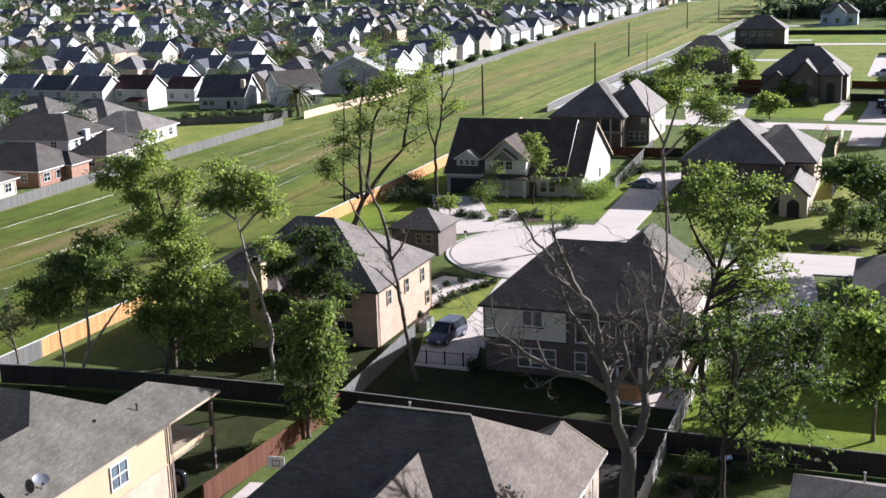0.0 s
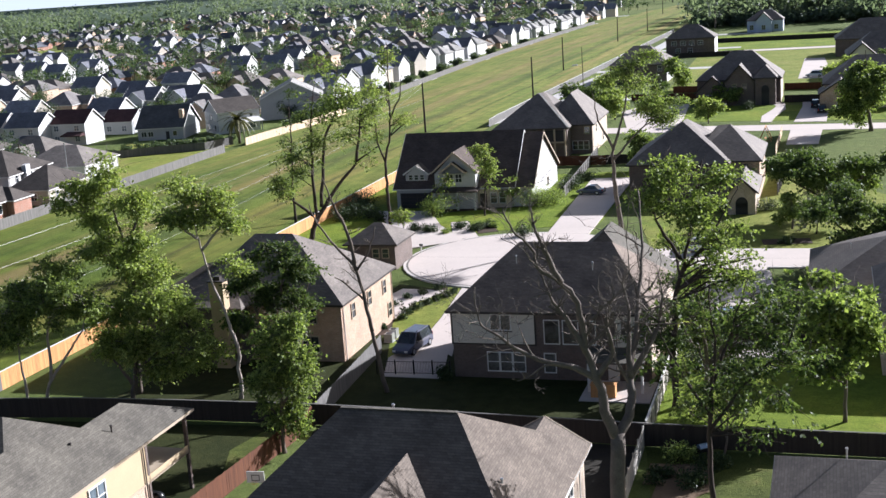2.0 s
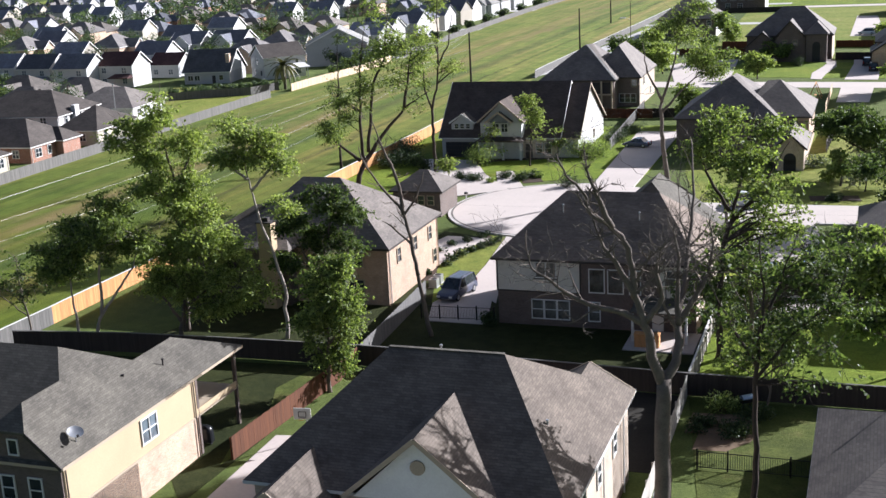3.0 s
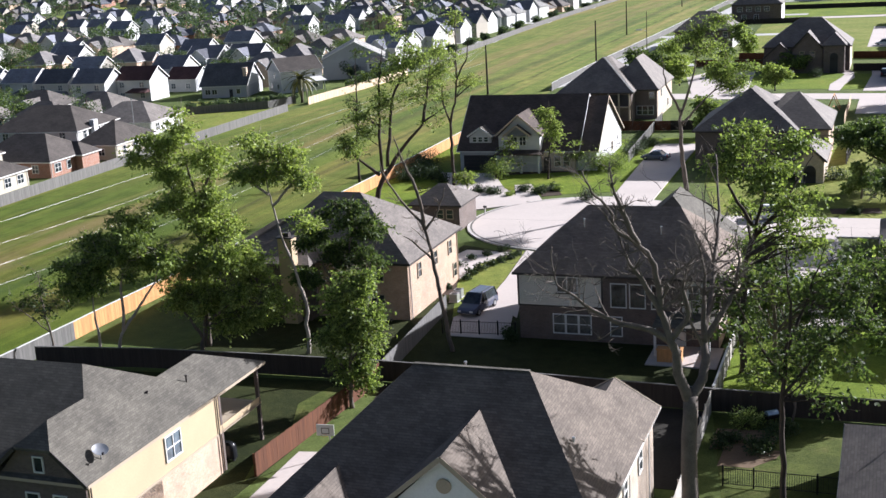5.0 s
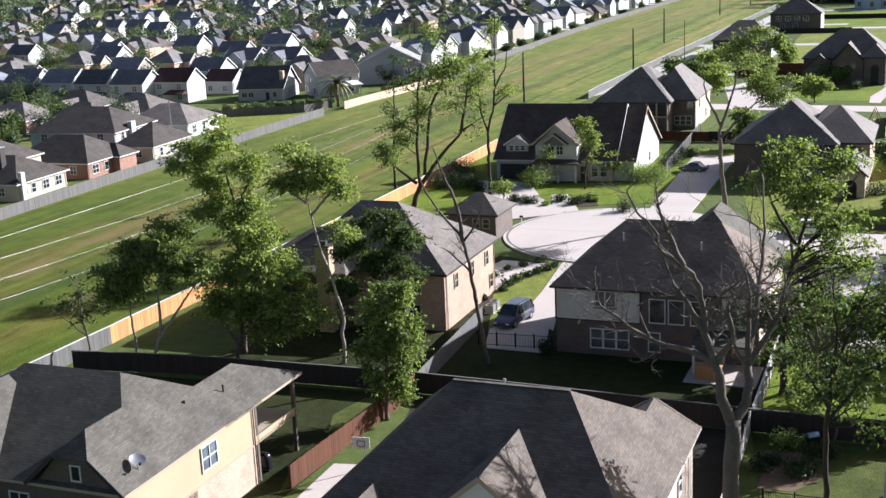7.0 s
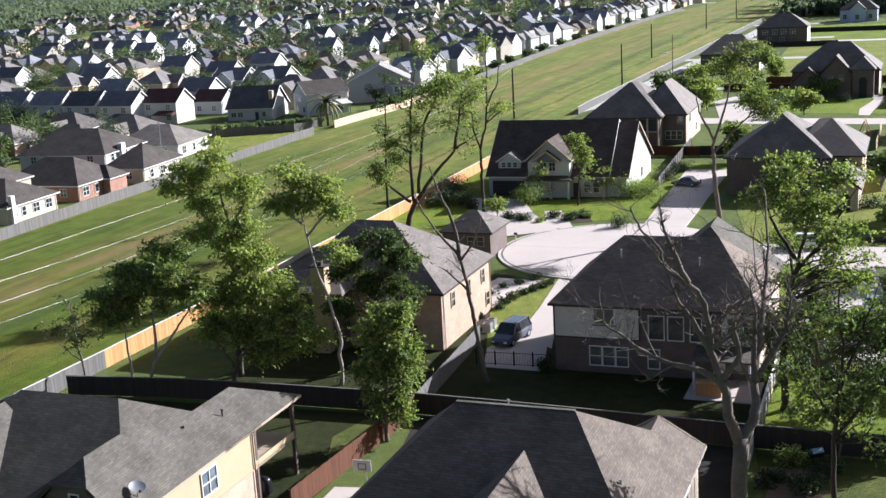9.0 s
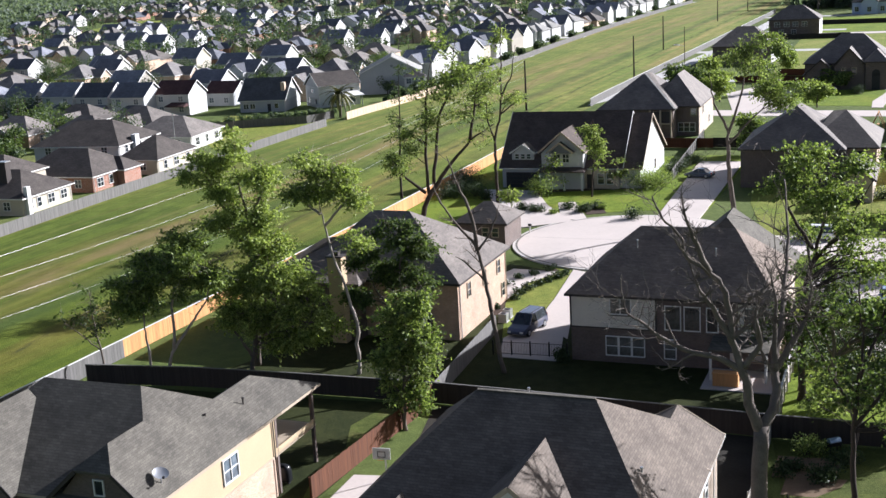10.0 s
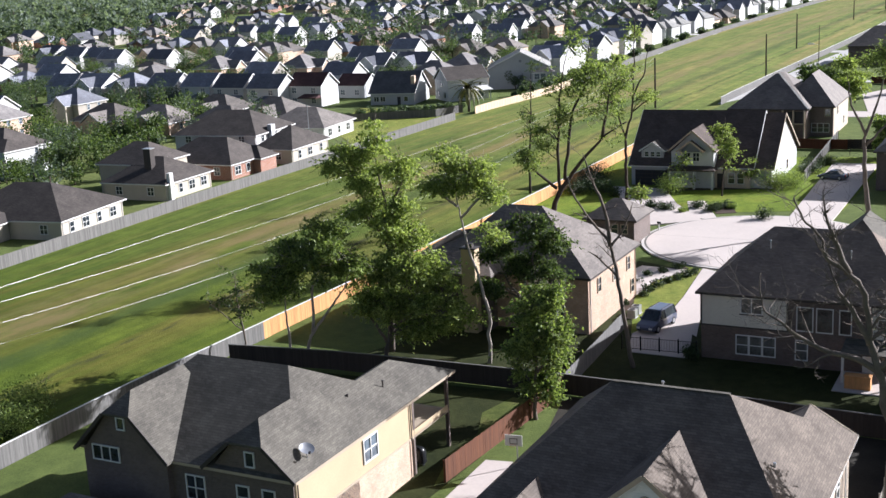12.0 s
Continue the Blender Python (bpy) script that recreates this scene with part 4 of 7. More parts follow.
# brown brick below, greige siding above
c = house("two-storey house with brown brick, greige siding and grey hip roof", pose(-2.2, 107, 0, 0, 0, ROT))
block(c, (0, 18, 0, 13.6), 6.4, 11.15, ((5.0, 7.0), (13.7, 7.0)), ("brick_brown", "brick_brown"), "roof_umber_grey", split=3.2)
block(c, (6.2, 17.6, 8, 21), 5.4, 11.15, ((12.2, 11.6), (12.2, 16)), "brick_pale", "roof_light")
# thin paler skin over the brown brick; this side's sunlight is in its colour
part("side_wall", Shape().box(18.032, 18.08, 0.0, 13.1, 0, 6.2), M["brick_pale"], c, "side wall in paler brick, sunlight put into its colour")
part("upper_wall", Shape().box(-0.035, 7.75, -0.06, 1.0, 3.25, 6.24), M["siding_grey"], c, "greige lap siding")
part("upper_wall", Shape().box(14.9, 18.035, -0.06, 1.0, 3.25, 6.24), M["siding_grey"], c, "greige lap siding")
part("trim_band", Shape().box(-0.06, 7.79, -0.1, -0.02, 3.2, 3.32), M["trim_dark"], c)
part("corner_board", Shape().box(7.7, 7.85, -0.12, 0.02, 3.2, 6.22), M["trim_dark"], c)
part("corner_board", Shape().box(-0.08, 0.07, -0.12, 0.02, 3.2, 6.22), M["trim_dark"], c)
window(c, "-v", 4.1, -0.06, 4.65, 0.85, 1.35, (1, 1), "white", "glass_room")
window(c, "-v", 5.05, -0.06, 4.65, 0.85, 1.35, (1, 1), "white", "glass_room")
part("sill", Shape().box(3.5, 5.65, -0.14, -0.05, 4.44, 4.55), M["trim_dark"], c)
for u in (3.75, 4.95, 6.15):
    window(c, "-v", u, 0, 0.75, 1.02, 1.7, (1, 2), "white", "glass_room")
window(c, "-v", 9.0, 0, 0.75, 0.95, 1.7, (1, 2), "white", "glass_room")
for u, w in ((9.25, 1.3), (10.95, 1.3), (12.7, 0.9)):
    window(c, "-v", u, 0, 3.45, w, 2.1, (1, 1), "white", "glass_room")
window(c, "-v", 15.9, -0.06, 4.4, 0.9, 1.3, (1, 2), "white", "glass_room")
window(c, "-v", 17.1, -0.06, 4.4, 0.9, 1.3, (1, 2), "white", "glass_room")
part("porch_roof", Shape().add([(12.8, -3.2, 2.7), (17.8, -3.2, 2.7), (17.8, 0, 3.05), (12.8, 0, 3.05), (12.8, -3.2, 2.85), (17.8, -3.2, 2.85), (17.8, 0, 3.2), (12.8, 0, 3.2)],
                               [(3, 2, 1, 0), (4, 5, 6, 7), (0, 1, 5, 4), (1, 2, 6, 5), (2, 3, 7, 6), (3, 0, 4, 7)]), M["roof_light"], c)
for u in (13.0, 17.6):
    part("porch_post", Shape().box(u - 0.1, u + 0.1, -3.1, -2.9, 0, 2.7), M["white"], c)
part("patio", Shape().box(12.5, 18.5, -5.2, 0, -0.1, 0.12), M["concrete"], c, "pale concrete patio slab")
part("door", Shape().box(14.2, 15.2, -0.06, 0.02, 0.15, 2.2), M["white"], c)
window(c, "-v", 16.4, 0, 0.9, 1.1, 1.4, (1, 2), "trim_tan")
window(c, "-u", 4.0, 0, 3.9, 0.9, 1.3, (1, 2), "trim_tan")
window(c, "+u", 5.0, 18.08, 3.9, 0.9, 1.3, (1, 2), "white", "glass_room")
vent(c, 5.2, 4.6, 9.9)
vent(c, 12.4, 4.0, 9.5)

# large roof in front
b = house("large pale brick house with dark grey hip roof and front gables", pose(5.9, 73.3, 0, 0, 0, ROT))
block(b, (-18.4, -0.4, -17.2, 0), 6.2, 11.55, ((-13.0, -9.0), (-5.8, -9.0)), "brick_pale", "roof_warm", trim="white")
block(b, (-5.5, -0.4, -5, -0.2), 6.2, 7.95, ((-2.9, -5), (-2.9, -0.2)), "brick_pale", "roof_warm", trim="trim_tan")
block(b, (-12.0, -4.2, -17.9, -9), 6.3, 10.0, ((-8.1, -17.9), (-8.1, -9)), ("brick_pale", "gable_white"), "roof_warm", trim="trim_tan")
block(b, (-17.6, -13.2, -21, -14), 5.4, 7.6, ((-15.4, -21), (-15.4, -14)), "brick_pale", "roof_warm", trim="trim_tan")
part("ridge_cap", Shape().beam((-13.0, -9.0, 11.57), (-5.8, -9.0, 11.57), 0.28, 0.06), M["roof_light"], b)
part("gable_vent", Shape().tube([(-8.1, -18.02, 8.2), (-8.1, -17.88, 8.2)], [0.42, 0.42], 16), M["trim_tan"], b, "round louvred gable vent")
for u in (-9.6, -6.6):
    window(b, "-v", u, -17.9, 3.8, 1.1, 1.5, (1, 2), "white")
for v in (-4.5, -9.0, -13.0):
    window(b, "+u", v, -0.4, 3.8, 0.9, 1.4, (1, 2), "white")
downpipe(b, -0.25, -2.2, 5.9)
downpipe(b, -0.25, -8.2, 5.9)
downpipe(b, -0.25, -14.5, 5.9)
vent(b, -2.6, -11.8, 8.4)
vent(b, -10.5, -6.9, 10.6)

def clipped_gable(h, rect, ze, zr, walls, roof, over=0.45, drop=1.15):
    """A wing towards -v under two slopes whose gable is clipped by a small hip at the top."""
    u0, u1, v0, v1 = rect
    m, half = (u0 + u1) / 2, (u1 - u0) / 2 + over
    w, zc, vf = half * drop / (zr - ze), zr - drop, v0 - over
    top = [(u0 - over, vf, ze), (u0 - over, v1, ze), (m, v1, zr), (m, vf + 1.7, zr), (m - w, vf, zc), (m + w, vf, zc), (u1 + over, vf, ze), (u1 + over, v1, ze)]
    low = [(x, y, z - 0.16) for x, y, z in top]
    part("roof", Shape().add(top + low, [(0, 4, 3, 2, 1), (7, 2, 3, 5, 6), (4, 5, 3), (9, 10, 11, 12, 8), (14, 13, 11, 10, 15), (11, 13, 12), (0, 8, 12, 4), (4, 12, 13, 5), (5, 13, 14, 6), (1, 9, 8, 0), (6, 14, 15, 7)]), M[roof], h)
    part("wall", Shape().box(u0, u1, v0, v1, 0, ze - 0.2), M[walls], h)
    g, gw = zc - 0.3, (half - over) * (zr - zc + 0.3) / (zr - ze)
    ends = [(u0, ze - 0.2), (u1, ze - 0.2), (m + gw, g), (m - gw, g)]
    part("gable_wall", Shape().add([(x, v0, z) for x, z in ends] + [(x, v0 + 0.2, z) for x, z in ends], [(0, 1, 2, 3), (7, 6, 5, 4), (0, 4, 5, 1), (1, 5, 6, 2), (2, 6, 7, 3), (3, 7, 4, 0)]), M[walls], h)
    for a, b_ in ((0, 4), (6, 5)):
        part("barge_board", Shape().beam(Vector(top[a]) + Vector((0, -0.03, -0.1)), Vector(top[b_]) + Vector((0, -0.03, -0.1)), 0.06, 0.24), M["trim_dark"], h)


# cream stucco over tan brick
l_ = house("two-storey cream stucco and tan brick house with weathered roof", pose(-21.7, 85.9, 0, 0, 0, ROT))
block(l_, (-17.6, -0.5, -21.7, -6.6), 6.2, 10.45, ((-13.6, -13.9), (-5.8, -13.9)), ("brick_tan", "stucco"), "roof_light", split=3.0, trim="trim_tan")
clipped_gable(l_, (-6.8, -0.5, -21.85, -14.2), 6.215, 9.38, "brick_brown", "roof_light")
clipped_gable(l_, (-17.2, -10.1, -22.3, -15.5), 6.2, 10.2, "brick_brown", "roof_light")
part("roof", hip_roof((-5.9, -0.5, -14.0, -0.6), 6.192, ((-3.3, -13.4), (-3.3, -4.6)), 8.1, 0.45), M["roof_light"], l_)
part("eaves_board", fascia((-5.6, -0.5, -10.5, -0.6), 6.2), M["trim_tan"], l_)
part("wall", Shape().box(-5.75, -5.4, -6.7, -0.9, 0, 6.05), M["brick_brown"], l_)
part("balcony_floor", Shape().box(-5.4, -0.5, -6.6, -0.5, 2.9, 3.1), M["trim_tan"], l_)
part("balcony_rail", Shape().box(-0.56, -0.5, -6.6, -0.6, 2.95, 3.5), M["stucco"], l_, "cream solid balcony parapet")
for v in (-0.7, -6.3):
    part("porch_post", Shape().box(-0.75, -0.5, v - 0.12, v + 0.12, 0, 6.0), M["brick_brown"], l_)
part("porch_post", Shape().box(-5.6, -5.35, -0.8, -0.55, 0, 6.0), M["brick_brown"], l_)
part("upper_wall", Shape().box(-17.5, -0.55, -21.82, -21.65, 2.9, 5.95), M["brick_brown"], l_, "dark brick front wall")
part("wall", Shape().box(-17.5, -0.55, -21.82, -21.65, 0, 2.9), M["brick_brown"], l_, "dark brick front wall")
window(l_, "+u", -12.6, -0.47, 3.85, 1.75, 1.6, (2, 2), "white", "glass_blue")
part("wall", Shape().box(-0.53, -0.4, -21.6, -6.6, 2.95, 3.1), M["trim_tan"], l_)
downpipe(l_, -0.38, -6.9, 6.0, "trim_dark")
downpipe(l_, -0.38, -21.55, 6.0, "trim_dark")
window(l_, "-v", -3.65, -21.85, 6.6, 0.6, 0.9, (1, 1), "white")
for u in (-2.4, -4.4):
    window(l_, "-v", u, -21.85, 3.6, 0.85, 1.5, (1, 2), "white")
window(l_, "-v", -8.2, -21.82, 3.6, 1.4, 1.6, (2, 2), "white")
window(l_, "-v", -15.2, -22.3, 5.5, 2.2, 0.95, (3, 1), "white")
window(l_, "-v", -13.65, -22.3, 7.9, 0.55, 0.75, (1, 1), "white")
block(l_, (-17.6, -11.0, -28, -23.6), 3.0, 4.6, ((-15.4, -25.8), (-13.2, -25.8)), "brick_brown", "roof_grey", trim="white")
vent(l_, -2.4, -12.0, 7.6, "trim_dark")
vent(l_, -1.9, -8.0, 7.3, "trim_dark")

# peach brick behind the trees
e = house("two-storey peach brick house with grey hip roof behind trees", pose(-8.4, 125.3, 0, 0, 0, ROT))
block(e, (-17.5, -0.6, -12.4, 2.2), 5.9, 11.3, ((-12.4, -5.4), (-8.2, -5.4)), ("brick_peach", "brick_peach"), "roof_grey", split=3.0, trim="trim_dark")
chimney = part("chimney", Shape().box(-12.9, -11.4, -15.4, -14.3, 0, 8.7), M["stucco"], e, "cream stucco chimney")
part("chimney_cap", Shape().box(-13.0, -11.3, -15.5, -14.2, 8.7, 8.82).box(-12.5, -11.8, -15.1, -14.6, 8.82, 9.2), M["trim_dark"], chimney)
part("roof", hip_roof((-21, -10.5, -14.2, -1), 5.893, ((-16.6, -8.6), (-14.6, -6.6)), 8.9), M["roof_grey"], e)
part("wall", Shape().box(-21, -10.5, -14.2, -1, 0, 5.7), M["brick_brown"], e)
for v in (-9.4, -4.8, -0.4):
    window(e, "+u", v, -0.57, 3.7, 0.9, 1.4, (1, 2), "trim_tan")
window(e, "+u", 0.9, -0.6, 0.9, 0.9, 1.4, (1, 2), "trim_tan")
window(e, "-v", -4, -12.4, 0.9, 1.6, 1.6, (2, 2), "trim_tan")
window(e, "-v", -4, -12.43, 3.9, 1.6, 1.4, (2, 2), "trim_tan")
downpipe(e, -0.5, -12.0, 5.7)
downpipe(e, -0.5, 1.9, 5.7, "trim_tan")

# small hip-roofed garage
d_ = house("small brown brick garage with a grey hip roof", pose(-8.6, 150.5, 0, 0, 0, ROT))
block(d_, (-6.4, 0, 0, 6.6), 3.4, 5.5, ((-3.8, 3.3), (-2.7, 3.3)), "brick_brown", "roof_grey")
for u in (-1.3, -2.6):
    window(d_, "-v", u, 0, 1.6, 0.8, 1.1, (1, 2), "trim_tan")

# white gable over the cul-de-sac
a_ = house("dark-roofed house with a white brick gable end and dormers", pose(11.9, 186.2, 0, 0, 0, -16))
block(a_, (-22, -3.0, 0, 19), 3.2, 10.9, ((-22, 8.8), (-3.0, 8.8)), "siding_white", "roof_dark", trim="white")
block(a_, (-7.0, 0, 0.2, 22.5), 3.15, 10.45, ((-6.2, 9.6), (0, 9.6)), "siding_white", "roof_dark", trim="trim_tan")
part("entry_wall", Shape().box(-9.0, -3.2, -0.5, 0.3, 0, 3.0), M["brick_pale"], a_, "pale stone wall beside the entry")
# tall cross gable in the middle
block(a_, (-15.2, -8.6, -1.2, 9), 5.9, 9.1, ((-11.9, -1.2), (-11.9, 9)), "siding_white", "roof_dark", trim="trim_tan")
block(a_, (-13.7, -10.3, -2.0, -1), 6.0, 7.6, ((-12.0, -2.0), (-12.0, -1)), "siding_dark", "roof_dark", trim="trim_tan", base=5.9)
# dormer over the garage
block(a_, (-20.6, -17.0, 0.9, 5), 5.45, 6.8, ((-18.8, 0.9), (-18.8, 5)), "siding_white", "roof_light", trim="white", over=0.3, base=4.0)
for u in (-19.75, -18.8, -17.85):
    window(a_, "-v", u, 0.9, 4.5, 0.62, 0.72, (1, 2), "white")
for u in (-12.7, -11.3):
    window(a_, "-v", u, -1.2, 4.3, 0.95, 1.25, (2, 2), "white")
for u in (-13.5, -10.5):
    part("bracket", Shape().beam((u, -1.25, 5.3), (u, -2.0, 5.95), 0.14, 0.14), M["white"], a_)
part("garage_door", lattice([-21.4, -21.3, -18.7, -18.6, -16.1, -16.0], [0.02, 0.1, 0.6, 0.68, 1.2, 1.28, 1.8, 1.88, 2.4, 2.48], -0.05, 0.02), M["trim_dark"], a_)
part("garage_opening", Shape().box(-21.4, -16.0, -0.02, 0.05, 0.02, 2.45), M["plastic_dark"], a_, "dark garage door in shade")
part("door", Shape().box(-8.2, -7.1, -0.58, -0.48, 0.1, 2.3), M["trim_dark"], a_)
for u in (-6.0, -4.6):
    window(a_, "-v", u, -0.5, 0.8, 0.95, 1.6, (1, 2), "white")
window(a_, "+u", 13.5, 0, 1.0, 0.9, 1.3, (1, 2), "trim_tan")
part("skirt_roof", hip_roof((-15.4, -8.4, -2.4, 1.5), 3.1, ((-14.0, 0.3), (-9.8, 0.3)), 4.0, 0.3), M["roof_dark"], a_)
for u in (-15.2, -11.4, -8.6):
    part("porch_post", Shape().box(u - 0.15, u + 0.15, -2.4, -2.1, 0, 2.95), M["white"], a_)
vent(a_, -16.2, 11.5, 8.2)

# brown brick, dark cross-hipped roof
j = house("brown brick house with a dark cross-hipped roof", pose(28.1, 236.2, 0, 0, 0, -17))
block(j, (-18.5, -4.2, -4.2, 15), 5.8, 11.7, ((-11.4, 4.2), (-10.2, 6.6)), "brick_brown", "roof_grey")
block(j, (-9.4, 0, 0, 19), 5.79, 11.4, ((-4.9, 5.4), (-4.9, 13.4)), "brick_brown", "roof_grey")
# pale bar that paints the sunlit strip of roof along this hip
part("hip_cap", Shape().beam((-11.0, 4.4, 11.66), (-3.78, -4.62, 5.84), 0.4, 0.14), M["roof_pale"], j, "pale bar along a hip, sunlit strip put into its colour")
window(j, "-v", -1.0, 0, 3.9, 1.0, 1.4, (1, 2), "trim_tan")
for u in (-3.4, -2.3, -1.2):
    window(j, "-v", u, 0, 0.9, 0.95, 1.6, (1, 2), "white")
# dark plate on the solid wall, painting the shade of a balcony recess
part("recess", Shape().box(-8.4, -4.6, -4.26, -4.1, 3.2, 5.3), M["plastic_dark"], j, "dark plate painting the shade of a balcony recess")
part("balcony_floor", Shape().box(-8.6, -4.4, -4.9, -4.2, 2.9, 3.1), M["trim_tan"], j)
for u in (-8.5, -6.5, -4.5):
    part("porch_post", Shape().box(u - 0.15, u + 0.15, -4.9, -4.6, 0, 5.6), M["trim_tan"], j)
# lit side of the brown house, painted as a paler brick skin
part("side_wall", Shape().box(0.0, 0.06, 0.3, 18.7, 0, 5.58), M["brick_pale"], j, "brick side wall coloured paler for the sunlight")
window(j, "+u", 5, 0.06, 3.8, 0.9, 1.4, (1, 2), "white")
window(j, "+u", 13, 0.06, 0.9, 0.9, 1.4, (1, 2), "white")

# tan brick, dark hips, arched entry
h_ = house("tan brick house with dark double hip roof and arched entry", pose(43.7, 174.6, 0, 0, 0, ROT))
block(h_, (-19, -4.4, 3.4, 22), 5.9, 11.3, ((-11.7, 11.6), (-11.3, 14.4)), "brick_brown", "roof_grey")
block(h_, (-9.6, 0.2, 5.6, 22.4), 5.89, 10.35, ((-6.4, 12.6), (-4.6, 13.6)), "brick_tan", "roof_grey")
block(h_, (-3.6, 0.2, -6.2, 6), 3.2, 5.3, ((-1.7, -6.2), (-1.7, 6)), "brick_pale", "roof_grey")
# no real opening: a dark arch-shaped plate paints the shade inside
part("arch_opening", Shape().tube([(-1.7, -6.26, 1.7), (-1.7, -6.1, 1.7)], [0.85, 0.85], 20).box(-2.55, -0.85, -6.26, -6.1, 0, 1.7), M["plastic_dark"], h_, "dark plate painting the shade inside a porch arch")
window(h_, "-v", -2.0, 5.6, 3.8, 1.1, 1.5, (1, 2), "trim_tan")
window(h_, "+u", 12, 0.2, 3.8, 0.9, 1.4, (1, 2), "white")
window(h_, "-v", -8, 3.4, 0.9, 1.4, 1.6, (2, 2), "trim_tan")
window(h_, "-v", -14, 3.4, 0.9, 1.4, 1.6, (2, 2), "trim_tan")

# near roof corner
n_ = house("house with a plain grey shingle roof beside the yards", pose(18.9, 77.1, 0, 0, 0, ROT))
block(n_, (0.4, 16, -18, -0.4), 2.95, 6.7, ((7, -9), (10, -9)), "brick_brown", "roof_grey", trim="white")
vent(n_, 4.5, -5.0, 5.3)

# its shadow lies over the bright lawn
o_ = house("brick house with a grey hip roof beside the lawn", pose(34.4, 99.3, 0, 0, 0, ROT))
block(o_, (0, 17, 0, 15), 5.8, 10.4, ((6, 7.5), (11, 7.5)), "brick_pale", "roof_grey", trim="white")
for v in (4, 10):
    window(o_, "-u", v, 0, 3.8, 0.9, 1.4, (1, 2), "white")

# at the corner of the street
k_ = house("low brick house with a dark grey hip roof beside a drive", pose(33.3, 116.6, 0, 0, 0, ROT))
block(k_, (0.45, 17, 0, 17.6), 3.1, 7.2, ((8, 7), (9.5, 11)), "brick_brown", "roof_grey", trim="trim_dark")
for v in (3, 8, 13):
    window(k_, "-u", v, 0.45, 0.9, 0.9, 1.4, (1, 2), "white")
window(k_, "-v", 5, 0, 0.9, 1.6, 1.4, (2, 2), "white")
vent(k_, 4.2, 9.0, 5.4)

# large dark brick house over the second street
q_ = house("large dark brick house with steep dark roof and tall entry", pose(62.5, 300.5, 0, 0, 0, ROT))
block(q_, (0, 20, 3, 20), 6.0, 12.4, ((8, 11), (13, 11)), "brick_brown", "roof_grey")
block(q_, (0, 8, 0, 8), 3.2, 7.2, ((4, 0), (4, 8)), "brick_brown", "roof_grey")
block(q_, (7, 14, -0.5, 10), 5.6, 9.8, ((10.5, -0.5), (10.5, 10)), "brick_brown", "roof_grey")
block(q_, (14.2, 19, -1.5, 8), 6.6, 9.2, ((16.6, 2), (16.6, 6)), "brick_brown", "roof_grey")
for u in (2.4, 4.2, 6.0):
    window(q_, "-v", u, 0, 0.9, 1.1, 1.7, (1, 2), "white")
# arch-shaped dark plate, painting entry shade on a solid wall
part("entry_opening", Shape().tube([(16.6, -1.56, 3.9), (16.6, -1.4, 3.9)], [0.9, 0.9], 18).box(15.7, 17.5, -1.56, -1.4, 0, 3.9), M["plastic_dark"], q_, "dark plate painting the shade inside a tall entry arch")
for u in (9.2, 11.6):
    window(q_, "-v", u, -0.5, 3.6, 1.0, 1.5, (1, 2), "trim_tan")
# paler brick laid over the side that catches the sun, light in the colour
part("wall", Shape().box(20, 20.06, 3.2, 19.8, 0, 5.8), M["brick_pale"], q_)

s_ = house("dark brick house with a low dark hip roof", pose(87.6, 467, 0, 0, 0, ROT))
block(s_, (0, 18, 0, 14), 6.2, 11.0, ((6.5, 7), (11.5, 7)), "brick_brown", "roof_grey")
for u in (3.0, 6.4, 9.6, 12.8):
    window(s_, "-v", u, 0, 3.6, 1.8, 1.6, (2, 2), "white")
for u in (4.5, 9.0):
    window(s_, "-v", u, 0, 0.8, 1.6, 1.6, (2, 2), "white")
part("wall", Shape().box(18, 18.06, 0.2, 13.8, 0, 6.0), M["siding_white"], s_)
t_ = house("house with a dark hip roof and white side wall", pose(52, 372, 0, 0, 0, ROT))
block(t_, (0, 17, 0, 20), 5.4, 10.6, ((6, 9), (11, 9)), "brick_brown", "roof_grey")
part("wall", Shape().box(17, 17.06, 0.3, 19.7, 0, 5.2), M["siding_white"], t_)
window(t_, "-v", 15, 0, 3.4, 1.2, 1.5, (1, 2), "white")
u_ = house("large pale blue-grey house before tall woods", pose(136, 574, 0, 0, 0, ROT))
block(u_, (10, 26, 0, 14), 5.4, 9.8, ((16, 7), (21, 7)), "siding_blue", "roof_grey")
block(u_, (14, 21, -3, 6), 5.4, 9.0, ((17.5, -3), (17.5, 6)), "siding_blue", "roof_grey")
for u in (12, 17.5, 23):
    window(u_, "-v", u, -3 if u == 17.5 else 0, 1.2, 1.6, 2.0, (2, 2), "white")
v_ = house("brick house with a steep dark roof half behind trees", pose(87, 278, 0, 0, 0, ROT))
block(v_, (0, 20, 0, 18), 5.8, 11.4, ((7, 9), (13, 9)), "brick_tan", "roof_grey")
block(v_, (-1, 8, -5, 6), 4.0, 7.2, ((3.5, -5), (3.5, 6)), "brick_tan", "roof_grey")
window(v_, "-v", 3.5, -5, 1.0, 1.6, 1.6, (2, 2), "white")
x_ = house("two-storey house with grey gabled roof by a pale drive", pose(116, 348, 0, 0, 0, ROT))
block(x_, (0, 20, 0, 18), 5.8, 12.0, ((7, 9), (20, 9)), "brick_pale", "roof_grey")
block(x_, (0, 8, -5, 6), 5.6, 9.5, ((4, -5), (4, 6)), "siding_grey", "roof_grey")
for u in (2.4, 5.6):
    window(x_, "-v", u, -5, 3.4, 1.2, 1.6, (1, 2), "white")
y_ = house("grey-roofed house at the edge of the lots", pose(134, 412, 0, 0, 0, ROT))
